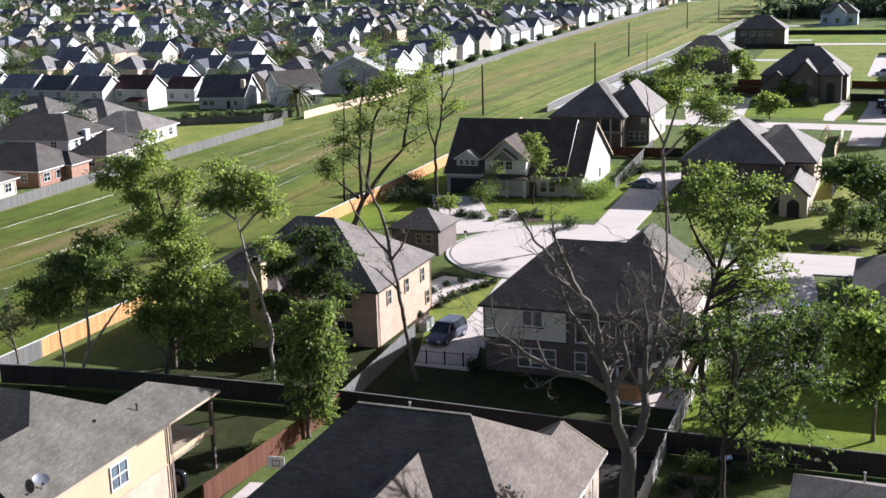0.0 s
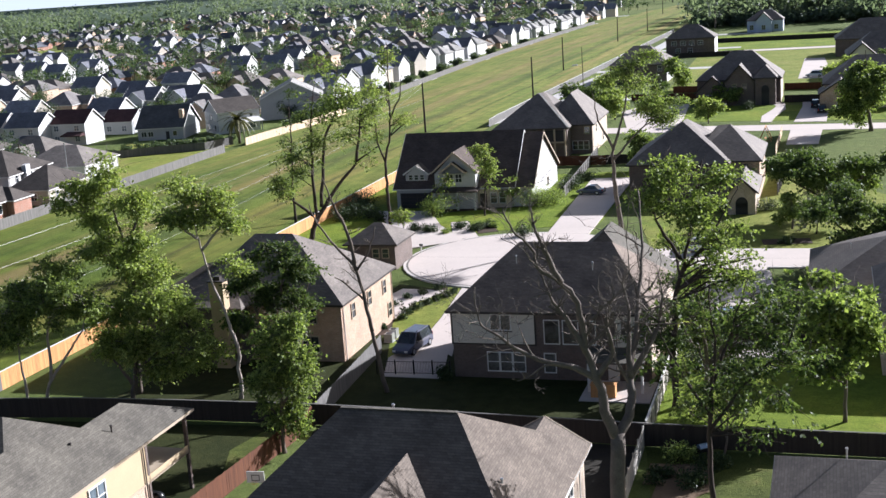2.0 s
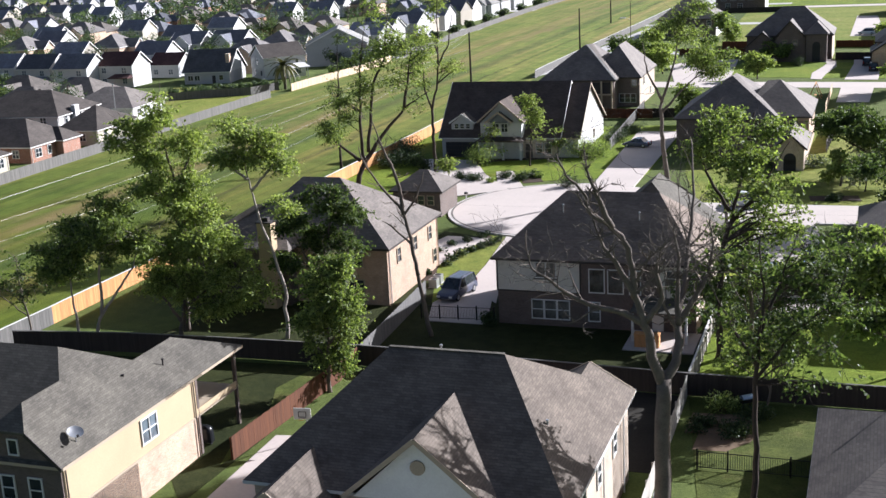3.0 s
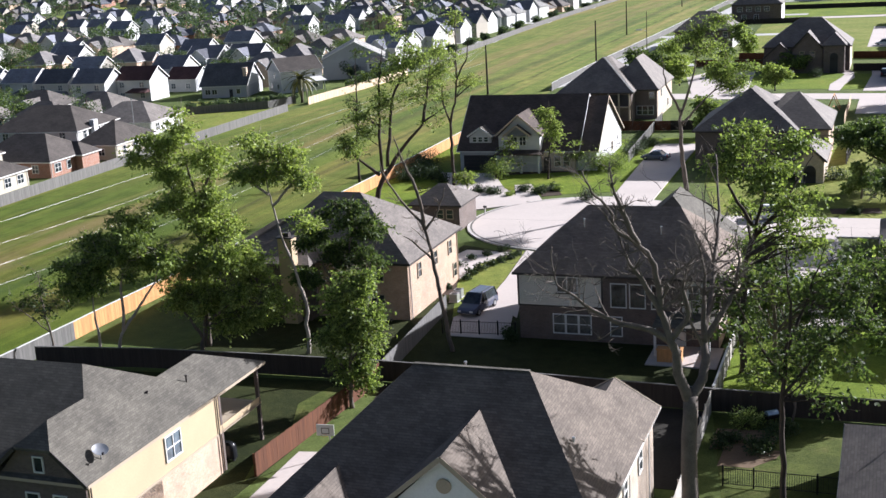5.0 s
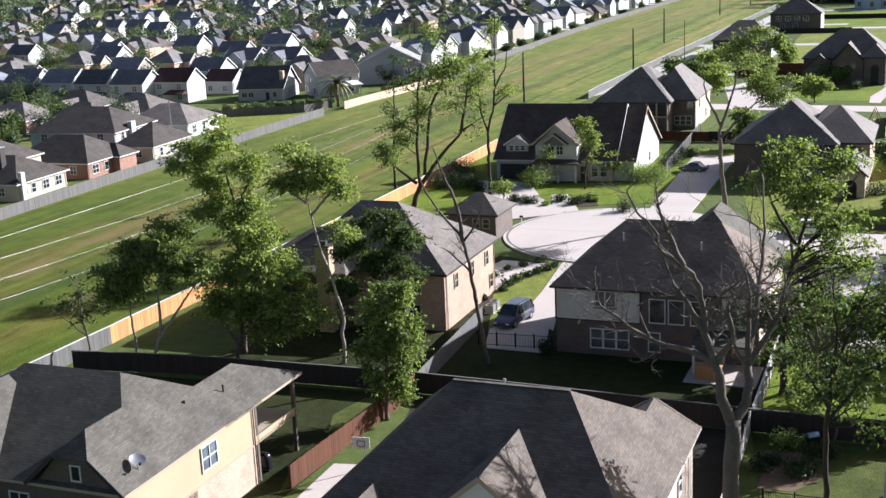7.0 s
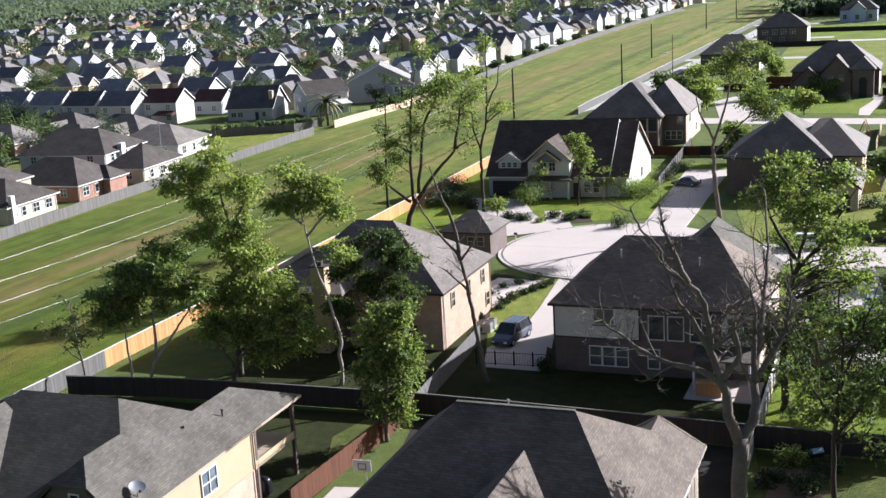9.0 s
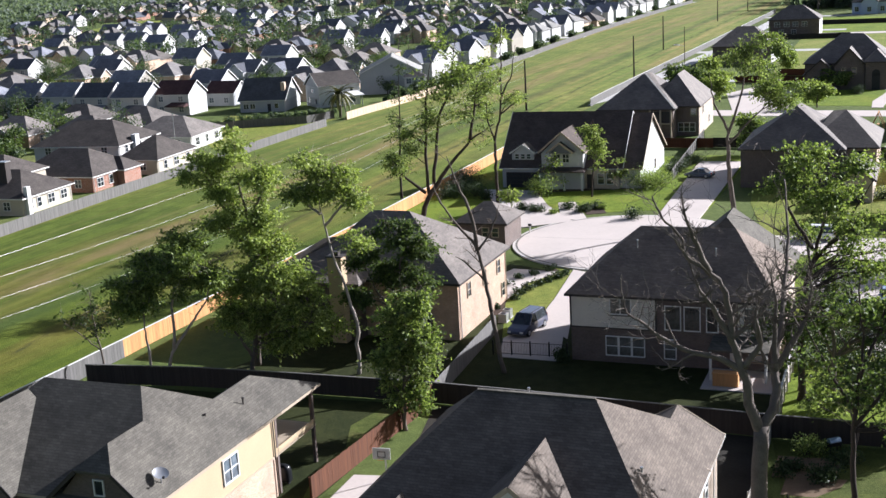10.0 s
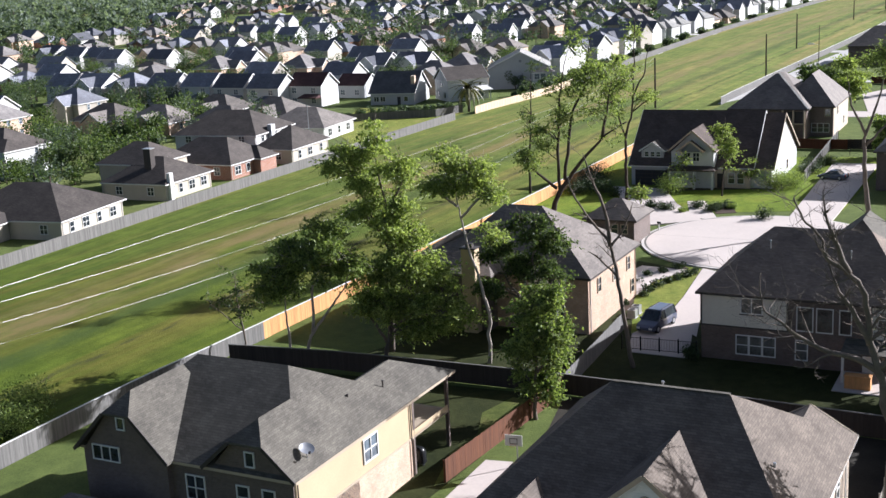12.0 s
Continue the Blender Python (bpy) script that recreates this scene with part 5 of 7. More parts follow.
block(y_, (0, 24, 0, 18), 5.8, 12.0, ((8, 9), (16, 9)), "brick_brown", "roof_grey")


# ---- the estate across the levee ----
HOOD = {}
KINDS = {
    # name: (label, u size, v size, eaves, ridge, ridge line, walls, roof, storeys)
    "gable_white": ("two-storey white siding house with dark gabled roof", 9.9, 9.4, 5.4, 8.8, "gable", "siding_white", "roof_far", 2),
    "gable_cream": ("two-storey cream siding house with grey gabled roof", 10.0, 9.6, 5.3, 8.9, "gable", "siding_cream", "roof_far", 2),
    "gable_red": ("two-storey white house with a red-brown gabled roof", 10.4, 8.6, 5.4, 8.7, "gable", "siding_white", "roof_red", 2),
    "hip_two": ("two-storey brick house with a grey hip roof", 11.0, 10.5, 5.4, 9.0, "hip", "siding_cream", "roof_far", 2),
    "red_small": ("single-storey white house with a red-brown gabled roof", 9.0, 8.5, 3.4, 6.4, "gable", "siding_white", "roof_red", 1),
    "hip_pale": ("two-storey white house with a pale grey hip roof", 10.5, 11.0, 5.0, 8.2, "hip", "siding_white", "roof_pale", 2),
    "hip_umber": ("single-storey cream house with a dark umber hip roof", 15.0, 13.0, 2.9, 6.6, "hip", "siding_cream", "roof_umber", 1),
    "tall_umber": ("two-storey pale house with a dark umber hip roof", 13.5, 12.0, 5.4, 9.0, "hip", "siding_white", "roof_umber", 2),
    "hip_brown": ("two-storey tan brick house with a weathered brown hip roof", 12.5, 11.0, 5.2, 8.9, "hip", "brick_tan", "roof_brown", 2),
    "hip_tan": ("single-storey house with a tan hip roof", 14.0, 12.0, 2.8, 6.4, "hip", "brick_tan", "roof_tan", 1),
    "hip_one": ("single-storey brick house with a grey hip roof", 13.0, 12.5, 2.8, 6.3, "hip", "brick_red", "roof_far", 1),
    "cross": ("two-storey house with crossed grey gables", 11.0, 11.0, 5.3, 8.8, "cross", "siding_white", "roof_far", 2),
}


def hood_house(kind, x, y, rot=ROT, detail=True):
    """An estate house by the middle of its right-hand wall; the first of a kind is built, the rest are copies."""
    label, du, dv, ze, zr, line, walls, roof, storeys = KINDS[kind]
    key = (kind, detail)
    at = pose(x, y, 0, 0, 0, rot)
    if key in HOOD:
        return copy_thing(HOOD[key], at)
    h = thing("estate_house", label, "house", at, "estate houses")
    rect = (-du, 0, -dv / 2, dv / 2)
    if line == "gable":
        block(h, rect, ze, zr, ((-du, 0), (0, 0)), walls, roof, trim="white", over=0.35, boards=detail)
    elif line == "hip":
        block(h, rect, ze, zr, ((-du + dv * 0.44, 0), (-dv * 0.44, 0)), walls, roof, trim="white", over=0.4, boards=detail)
        if "umber" in roof:
            block(h, (-du * 0.4, 0.9, -dv / 2 - 0.6, dv * 0.1), ze, ze + 1.9, ((-du * 0.2, -dv * 0.25), (-du * 0.12, -dv * 0.25)), walls, roof, trim="white", over=0.4, boards=detail)
        else:
            block(h, (-du * 0.62, -du * 0.18, -dv / 2 - 2.5, 0), ze * 0.95, ze + 2.2, ((-du * 0.4, -dv / 2 - 2.5), (-du * 0.4, 0)), walls, roof, trim="white", over=0.3, boards=detail)
    else:
        block(h, rect, ze, zr, ((-du, 0), (0, 0)), walls, roof, trim="white", over=0.35, boards=detail)
        block(h, (-du * 0.75, -du * 0.25, -dv / 2 - 2, dv / 2), ze, zr - 0.8, ((-du / 2, -dv / 2 - 2), (-du / 2, dv / 2)), walls, roof, trim="white", over=0.3, boards=detail)
    if detail:
        for s in range(storeys):
            z = 0.9 + 2.7 * s
            if line == "hip":
                window(h, "+u", -1.6, 0, z, 0.95, 1.3, (1, 2), "white", "glass_blue")
                window(h, "+u", 2.2, 0, z, 0.95, 1.3, (1, 2), "white", "glass_blue")
            if line == "gable":
                window(h, "-v", -du + 2.0, -dv / 2, z, 1.3, 1.3, (2, 2), "white", "glass_blue")
                window(h, "-v", -2.4, -dv / 2, z, 1.3, 1.3, (2, 2), "white", "glass_blue")
        if line == "gable" and storeys == 2:
            part("lean_to_roof", hip_roof((-du * 0.55, -0.2, -dv / 2 - 2.4, -dv / 2), 2.6, ((-du * 0.5, -dv / 2 - 0.1), (-0.4, -dv / 2 - 0.1)), 3.4, 0.2), M[roof], h)
    HOOD[key] = h
    return h


rnd = random.Random(21)
MIX = ["gable_white"] * 3 + ["gable_cream"] * 2 + ["hip_two"] * 2 + ["hip_brown"] * 5 + ["hip_tan"] * 4 + ["hip_one"] * 3 + ["cross"] * 2 + ["hip_one"]
LOTS = []


def lot(kind, x, y, rot=ROT, detail=True):
    LOTS.append((kind, x, y, rot, detail))


# the row of white gables and what stands round it
for x, y, kind in ((-89.8, 314.2, "gable_red"), (-100.8, 312.6, "gable_white"), (-112.0, 317.6, "gable_white"), (-123.6, 323.8, "gable_white"), (-135.6, 328, "gable_white"), (-148, 331.6, "hip_two"), (-160, 335.4, "cross"), (-171.6, 339, "gable_white")):
    lot(kind, x, y)
lot("red_small", -82, 331)
for x, y, kind in ((-86, 433, "gable_white"), (-95, 404, "gable_white"), (-120, 441, "gable_cream"), (-146, 426, "gable_white"), (-138, 405, "gable_white"), (-178, 430, "gable_white"),
                   (-202, 441, "gable_white"), (-214, 455, "gable_cream"), (-228, 464, "gable_white"), (-76, 511, "gable_white"), (-60, 503, "gable_white"), (-58, 568, "gable_white"), (-163, 549, "gable_white")):
    lot(kind, x, y)

# along the levee fence
y = 374.0
k = 0
while y < 860:
    i = min(range(len(le)), key=lambda n: abs(le[n][1] - y))
    lot(rnd.choice(("hip_tan", "cross", "hip_two", "gable_cream", "hip_two") if y < 470 else ("hip_pale", "hip_pale", "hip_pale", "cross", "gable_cream", "hip_tan")), le[i][0] - rnd.uniform(9.5, 13.5) + (y - le[i][1]) * 0.36, y, ROT - 4 + rnd.uniform(-5, 5), y < 420)
    y += rnd.uniform(15.5, 20.5)
    k += 1

# single-storey houses by the near end of the levee, and those behind
for x, y, kind in ((-92, 262, "hip_tan"), (-110, 268, "hip_tan"), (-84, 276, "hip_tan"), (-126, 275, "hip_tan"), (-102, 287, "hip_tan"), (-143, 290, "hip_two"), (-121.5, 214, "tall_umber"),
                   (-150, 262, "hip_brown"), (-132, 176, "hip_umber"), (-161.4, 279.5, "gable_white"), (-154, 222, "tall_umber")):
    lot(kind, *uv((x, y), -4.0, 0.5))


def levee_house(label, at, du, dv, ze, zr, inset, walls, roof, sides, storeys=1, ridge_v=0.5):
    """A house with a hipped roof by its front right corner; sides: middles of the windows in the wall to the levee."""
    h = thing("estate_house", label, "house", at, "estate houses")
    block(h, (-du, 0, 0, dv), ze, zr, ((-du + inset, dv * ridge_v), (-inset, dv * ridge_v)), walls, roof, trim="white", over=0.5)
    for s in range(storeys):
        for v, w in sides:
            window(h, "+u", v, 0, 0.8 + 2.7 * s, w, 1.45, (2 if w > 1.3 else 1, 2), "white", "glass")
        window(h, "-v", -3.0, 0, 0.9 + 2.7 * s, 1.2, 1.3, (2, 2), "white", "glass")
        window(h, "-v", -du + 3.0, 0, 0.9 + 2.7 * s, 1.2, 1.3, (2, 2), "white", "glass")
    downpipe(h, 0.06, 0.3, ze - 0.3)
    downpipe(h, 0.06, dv - 0.3, ze - 0.3)
    vent(h, -inset - 1.5, dv * 0.72, zr - 1.2, "white")
    taken_by_hand.append((at.translation.x - du / 2, at.translation.y + dv / 2))
    return h


taken_by_hand = []
x1 = levee_house("single-storey cream house with a dark umber hip roof", pose(-90.3, 158.2, 0, 0, 0, -9), 20, 16, 2.9, 7.0, 6.8, "siding_cream", "roof_umber", ((2.5, 1.0), (6.0, 1.6), (9.5, 1.0), (13.2, 1.6)))
block(x1, (-16.5, -9.0, -6.0, 2), 2.75, 4.9, ((-12.8, -3.6), (-12.6, -0.5)), "siding_cream", "roof_umber", trim="white")
x2 = levee_house("cream house with dark umber hip roof and tall rear wing", pose(-85.4, 185.8, 0, 0, 0, -15), 12.5, 13, 2.9, 6.4, 4.6, "siding_cream", "roof_umber", ((2.0, 1.0), (4.2, 1.0), (7.4, 1.6), (10.8, 1.6)))
block(x2, (-17, -6.5, 4.5, 15.5), 5.2, 8.3, ((-13.4, 10), (-10.2, 10)), "siding_cream", "roof_umber", trim="white")
stack = part("chimney", Shape().box(-6.1, -4.7, 3.0, 4.2, 0, 8.1), M["trim_dark"], x2, "dark clad chimney")
part("chimney_cap", Shape().box(-6.2, -4.6, 2.9, 4.3, 8.1, 8.22), M["metal_grey"], stack)
part("chimney", Shape().box(0.02, 0.7, 0.6, 1.5, 0, 4.6), M["white"], x2, "white boxed flue on the side wall")
x3 = levee_house("red brick house with a dark umber hip roof", pose(-80.2, 203.8, 0, 0, 0, -16), 16, 13.2, 2.9, 6.8, 4.9, "brick_red", "roof_umber", ((2.2, 1.7), (5.4, 1.0), (10.4, 1.7)))
block(x3, (-5, 1.5, 7.4, 12.6), 2.85, 4.8, ((-4.5, 10), (-0.8, 10)), "brick_red", "roof_umber", trim="white")
x4 = levee_house("two-storey white house with a long dark umber hip roof", pose(-82.0, 224.5, 0, 0, 0, -11), 18, 16, 5.1, 9.1, 5.2, "siding_white", "roof_umber", ((3.0, 1.0), (8.0, 1.6), (13.0, 1.0)), 2)
part("chimney", Shape().box(0.02, 0.9, 5.2, 6.8, 0, 6.4), M["siding_white"], x4, "white siding chimney")
levee_house("small cream house with a weathered umber hip roof", pose(-73.4, 219.6, 0, 0, 0, -14), 8.2, 14.5, 2.9, 6.5, 3.9, "siding_cream", "roof_umber", ((3.0, 1.0), (7.0, 1.6), (11.5, 1.0)))
levee_house("low white-walled house with a weathered grey hip roof", pose(-74.6, 248.4, 0, 0, 0, -12), 15, 15, 2.9, 6.4, 5.2, "siding_white", "roof_tan", ((3.0, 1.6), (7.5, 1.0), (12.0, 1.6)))

FIELD = [(-296, 790), (-297, 900), (-286, 990), (-232, 812), (-254, 738), (-272, 740)]
WOODS = [(600, -330), (696, -307), (866, -362), (1215, -452), (1221, -413), (1362, -375), (1420, -311), (1560, -240)]


def inside(x, y, ring):
    hit = False
    for (xa, ya), (xb, yb) in zip(ring, ring[1:] + ring[:1]):
        if (ya > y) != (yb > y) and x < xa + (y - ya) / (yb - ya) * (xb - xa):
            hit = not hit
    return hit


def wooded(x, y):
    return y > 640 and x < np.interp(y, [p[0] for p in WOODS], [p[1] for p in WOODS])


# three houses by the corner of the open lot
low = thing("estate_house", "low white house under a broad dark slate-grey roof", "house", pose(-66.0, 308.6, 0, 0, 0, -8), "estate houses")
block(low, (-12, 0, 0, 13), 3.0, 8.2, ((-12, 6.5), (0, 6.5)), "siding_white", "roof_slate", trim="white", over=0.5)
for u in (-10.4, -8.6):
    window(low, "-v", u, 0, 0.9, 1.3, 1.2, (2, 1), "white", "glass")
part("door", Shape().box(-4.6, -3.7, -0.05, 0.02, 0, 2.05), M["plastic_dark"], low)
window(low, "-v", -2.2, 0, 0.9, 1.0, 1.2, (1, 1), "white", "glass")
part("chimney", Shape().box(-1.4, -0.4, 2.2, 3.4, 0, 7.2), M["brick_tan"], low, "tan brick chimney")
wide = thing("estate_house", "two-storey white house with dark roof and a lean-to porch", "house", pose(-57.4, 311.4, 0, 0, 0, 30), "estate houses")
block(wide, (0, 11.4, 0, 9.6), 5.5, 8.7, ((0, 4.8), (11.4, 4.8)), "siding_white", "roof_umber", trim="white", over=0.4)
part("lean_to_roof", hip_roof((3.6, 11.2, -2.8, 0), 2.7, ((4.0, -0.1), (10.8, -0.1)), 3.6, 0.25), M["white"], wide)
for u in (4.0, 7.4, 10.8):
    part("porch_post", Shape().box(u - 0.1, u + 0.1, -2.7, -2.5, 0, 2.7), M["white"], wide)
for u in (4.8, 7.0, 9.2):
    window(wide, "-v", u, 0, 0.8, 1.5, 1.3, (2, 1), "white", "glass_blue")
window(wide, "-v", 9.0, 0, 3.7, 0.8, 0.8, (1, 1), "white", "glass")
for v, z in ((2.4, 0.9), (7.0, 0.9), (4.8, 3.6)):
    part("window", Shape().box(-0.06, 0.02, v - 0.45, v + 0.45, z, z + 1.3), M["glass"], wide)
grey = thing("estate_house", "wide grey siding house with its plain gable to the levee", "house", pose(-50.0, 337.2, 0, 0, 0, 4), "estate houses")
block(grey, (0, 17, 0, 14), 5.8, 10.2, ((9, 0), (9, 14)), "siding_plain", "roof_pale", trim="white", over=0.35)
block(grey, (12.4, 18.2, -3.2, 0), 4.6, 6.0, ((14.6, -1.6), (16, -1.6)), "siding_white", "roof_brown", trim="white", over=0.3)
for u in (13.6, 15.3, 17.0):
    window(grey, "-v", u, -3.2, 2.8, 1.3, 1.4, (2, 2), "white", "glass_blue")
part("gable_vent", Shape().tube([(9, -0.06, 7.6), (9, 0.02, 7.6)], [0.4, 0.4], 12), M["siding_dark"], grey)
taken_by_hand += [(-72, 315), (-54, 318), (-58, 322), (-42, 344), (-46, 340)]

# the rest of the estate: rows back to back between streets
taken = [(p[1], p[2]) for p in LOTS] + taken_by_hand
for row in range(28):
    v = 300 + 85 * (row // 2) + (30 if row % 2 else 0) + (25 if row > 1 else 0) - (28 if row > 1 else 0)
    u = -6.0 + rnd.uniform(0, 6)
    for k in range(int(28 + 2.0 * row)):
        u -= rnd.uniform(13.2, 15.8)
        x, y = uv((0, 0), u + 0.06 * v, v + rnd.uniform(-2, 2))
        edge = min(le, key=lambda p: abs(p[1] - y))
        if x > edge[0] - 24 or x < -0.74 * y - 20 or y > 1560 or wooded(x, y) or inside(x, y, FIELD):
            continue
        if any((x - a) ** 2 + (y - b_) ** 2 < 150 for a, b_ in taken) or rnd.random() < (0.22 if y < 420 else 0.32 if y < 700 else 0.55):
            continue
        taken.append((x, y))
        lot(rnd.choice(MIX), x, y, ROT + rnd.choice((0, 0, 0, 90, -4, 4)), y < 400)

# the nearest are houses of their own, the far ones one mesh of small walls and roofs
LOTS.sort(key=lambda p: math.hypot(p[1], p[2]))
for p in LOTS[:280]:
    hood_house(*p)
far_v, far_f, far_m, far_mats = [], [], [], []
for kind, x, y, rot, detail in LOTS[280:]:
    source = HOOD[(kind, False)] if (kind, False) in HOOD else HOOD[("gable_white", False)]
    at = pose(x, y, 0, 0, 0, rot)
    for ch in source.children:
        me = ch.data
        mat = me.materials[0]
        if mat not in far_mats:
            far_mats.append(mat)
        k = len(far_v)
        far_v += [tuple(at @ w.co) for w in me.vertices]
        far_f += [tuple(k + i for i in q.vertices) for q in me.polygons]
        far_m += [far_mats.index(mat)] * len(me.polygons)
me = bpy.data.meshes.new("far_estate")
me.from_pydata(far_v, [], far_f)
for mat in far_mats:
    me.materials.append(mat)
me.polygons.foreach_set("material_index", far_m)
me.update()
tagged(new("far_estate", me), "far rows of white and brown estate houses", "houses", kind="stuff")

flat("lawn", FIELD, 0.05, "lawn_dry", "open mown field among the estate houses", "field")

# estate streets between the rows
for r in range(7):
    v = 328 + 85 * r
    flat("road", side(uv((0, 0), -50 + 0.03 * v, v), uv((0, 0), -430, v), 7.0), 0.04, "concrete_grey", "grey residential street between rows of houses", "road", thick=0.1)


# ---- woods, estate trees ----
def grove(name, label, spots, seed, leaf, quads, size, puffs=5, mid=0.62, bark="bark_dark"):
    """Many trees too far to tell apart, in one mesh of leaf clumps on short trunks."""
    rng = np.random.default_rng(seed)
    c, s, n, trunks = [], [], [], Shape()
    for x, y, h in spots:
        r = h * rng.uniform(0.28, 0.45)
        for _ in range(puffs):
            d = rng.normal(0, 0.5, 3)
            c.append((x + d[0] * r, y + d[1] * r, max(0.25 * h, h * mid + d[2] * h * 0.24)))
            s.append((r * 0.37, r * 0.37, h * 0.135))
            n.append(quads)
        trunks.tube([(x, y, -0.2), (x, y, h * 0.6)], [0.03 * h, 0.012 * h], 4)
    ob = new(name, quads_mesh(name, leaf_cloud(c, s, n, size, rng, 0), M[leaf]))
    tagged(ob, label, "trees", kind="stuff")
    wood = single("far_trunks", trunks, M[bark], "trunks under far tree crowns", "trees", kind="stuff")
    return ob


spots = []
while len(spots) < 3500:
    y = 150 + 1350 * rnd.random() ** 0.85
    edge = min(le, key=lambda p: abs(p[1] - y))
    x = rnd.uniform(-0.74 * y - 20, edge[0] - 14)
    if inside(x, y, FIELD) or (230 < y < 312 and x > edge[0] - 120 and rnd.random() < 0.6) or (y < 310 and x > edge[0] - 45 and rnd.random() < 0.7) or (300 < y < 344 and x > edge[0] - 62 and rnd.random() < 0.75):
        continue
    if all((x - a + 5) ** 2 + (y - b_) ** 2 > 38 for a, b_ in taken):
        spots.append((x, y, rnd.uniform(4.0, 10.5)))
for _ in range(120):
    x, y = rnd.uniform(-185, -108), rnd.uniform(185, 300)
    if all((x - a + 5) ** 2 + (y - b_) ** 2 > 44 for a, b_ in taken):
        spots.append((x, y, rnd.uniform(4.5, 9.0)))
near = [p for p in spots if p[1] < 330]
middle = [p for p in spots if 330 <= p[1] < 480]
grove("estate_trees", "small dark green trees between the estate houses", near[: len(near) * 2 // 3], 31, "leaf_deep", 80, 0.54, 7, 0.44)
grove("estate_trees", "small mid green trees between the estate houses", near[len(near) * 2 // 3 :], 32, "leaf_dark", 80, 0.54, 7, 0.44)
grove("estate_trees", "green trees along the estate streets", middle[::2], 37, "leaf_deep", 95, 0.48, 6, 0.5)
grove("estate_trees", "lighter green trees along the estate streets", middle[1::2], 38, "leaf_dark", 95, 0.48, 6, 0.5)
grove("far_estate_trees", "dark green trees among far estate houses", [p for p in spots if p[1] >= 480], 35, "leaf_deep", 10, 1.3)
spots = []
for _ in range(2400):
    y = 1000 + 2400 * rnd.random() ** 1.5
    x = rnd.uniform(-0.66 * y - 60, 0.5 * y + 60)
    edge = min(re, key=lambda p: abs(p[1] - y))
    if y < 1560 and x < edge[0] + 20 and not wooded(x, y) and rnd.random() < 0.8:
        continue
    spots.append((x, y, rnd.uniform(11, 19) * (1 + 0.15 * (y > 1500))))
while len(spots) < 2500:
    y = rnd.uniform(690, 1500)
    x = rnd.uniform(-0.66 * y - 60, -250)
    if wooded(x, y):
        spots.append((x, y, rnd.uniform(8, 14)))
grove("far_woods", "far belt of mixed green woods at the horizon", spots, 33, "leaf_haze", 12, 3.2)
spots = [(rnd.uniform(125, 330), rnd.uniform(615, 760), rnd.uniform(16, 27)) for _ in range(150)] + [(rnd.uniform(200, 420), rnd.uniform(430, 640), rnd.uniform(14, 24)) for _ in range(90)]
spots += [(rnd.uniform(120, 210), rnd.uniform(640, 900), rnd.uniform(10, 18)) for _ in range(60)]
spots += [(rnd.uniform(128, 250), 0.0, rnd.uniform(5, 10)) for _ in range(110)]
spots = [(x, y or 640 - 0.35 * (x - 128) + rnd.uniform(-5, 10), h) for x, y, h in spots]
spots = [p for p in spots if p[0] > min(re, key=lambda q: abs(q[1] - p[1]))[0] + 6]
grove("woods", "tall mixed woods behind the last houses", spots, 34, "leaf_haze", 52, 2.2, 6, 0.5, "bark")
single("woods_floor", Shape().add([(-2600, 1620, 0), (2600, 1620, 0), (2600, 4700, 0), (-2600, 4700, 0), (-2600, 1680, 7.5), (2600, 1680, 7.5), (2600, 4700, 12), (-2600, 4700, 12)],
                                  [(0, 1, 5, 4), (4, 5, 6, 7)]), M["leaf_floor"], "dense dark green far woodland canopy", "woods", kind="structure")

# pale bright sky far behind everything
single("backdrop", Shape().add([(-4400, 4760, -5), (4400, 4760, -5), (4400, 4760, 1500), (-4400, 4760, 1500)], [(0, 1, 2, 3)]), M["sky_glow"], "pale hazy bright sky at the horizon", "sky", kind="structure")

strip = [(-80 + 29 * k / 45 + rnd.uniform(-1, 1), 283 + 9 * k / 45 + 6 * rnd.random() ** 2, rnd.uniform(1.4, 3.0)) for k in range(45)]
grove("hedge_strip", "dark hedge and shrubs behind a lot fence", strip, 39, "leaf_deep", 60, 0.4, 5, 0.4)
strip = [(p[0] - 3.2 + rnd.uniform(-1.2, 1.2), p[1] + rnd.uniform(-3, 3), rnd.uniform(1.8, 4.2)) for p in le[34:54] for _ in range(5)]
grove("hedge_strip", "dark hedge and shrubs behind the levee fence", strip, 36, "leaf_deep", 40, 0.7)

# ---- fences ----
fence("fence", "dark board fence at the back of a bright lawn", [(20.2, 113), (47, 104.6)], "fence_dark", group="yard fences")
# white caps put the sunlight on the fence tops into the colour
fence("fence", "new orange cedar board fence along the levee", [(-45.8, 112.3)] + [p for p in re[5:29] if p[1] > 114], "fence_orange", cap="white", group="levee fences", face=-1)
fence("fence", "grey nearer run of board fence along the levee", [p for p in re[2:20] if p[1] < 110.5] + [(-45.8, 112.3)], "fence_grey", cap="white", group="levee fences", face=-1)
fence("fence", "grey board fence along the levee behind houses", re[30:49], "fence_grey", cap="white", group="levee fences", posts=False)
fence("fence", "weathered grey board fence along the levee", le[4:30], "fence_grey", group="levee fences", face=-1)
fence("fence", "board fence along the levee, sunlight put into its tan colour", le[30:38], "fence_sunlit", group="levee fences", face=-1)
fence("fence", "grey board fence behind a row of white houses", le[38:54], "fence_grey", group="levee fences", posts=False)
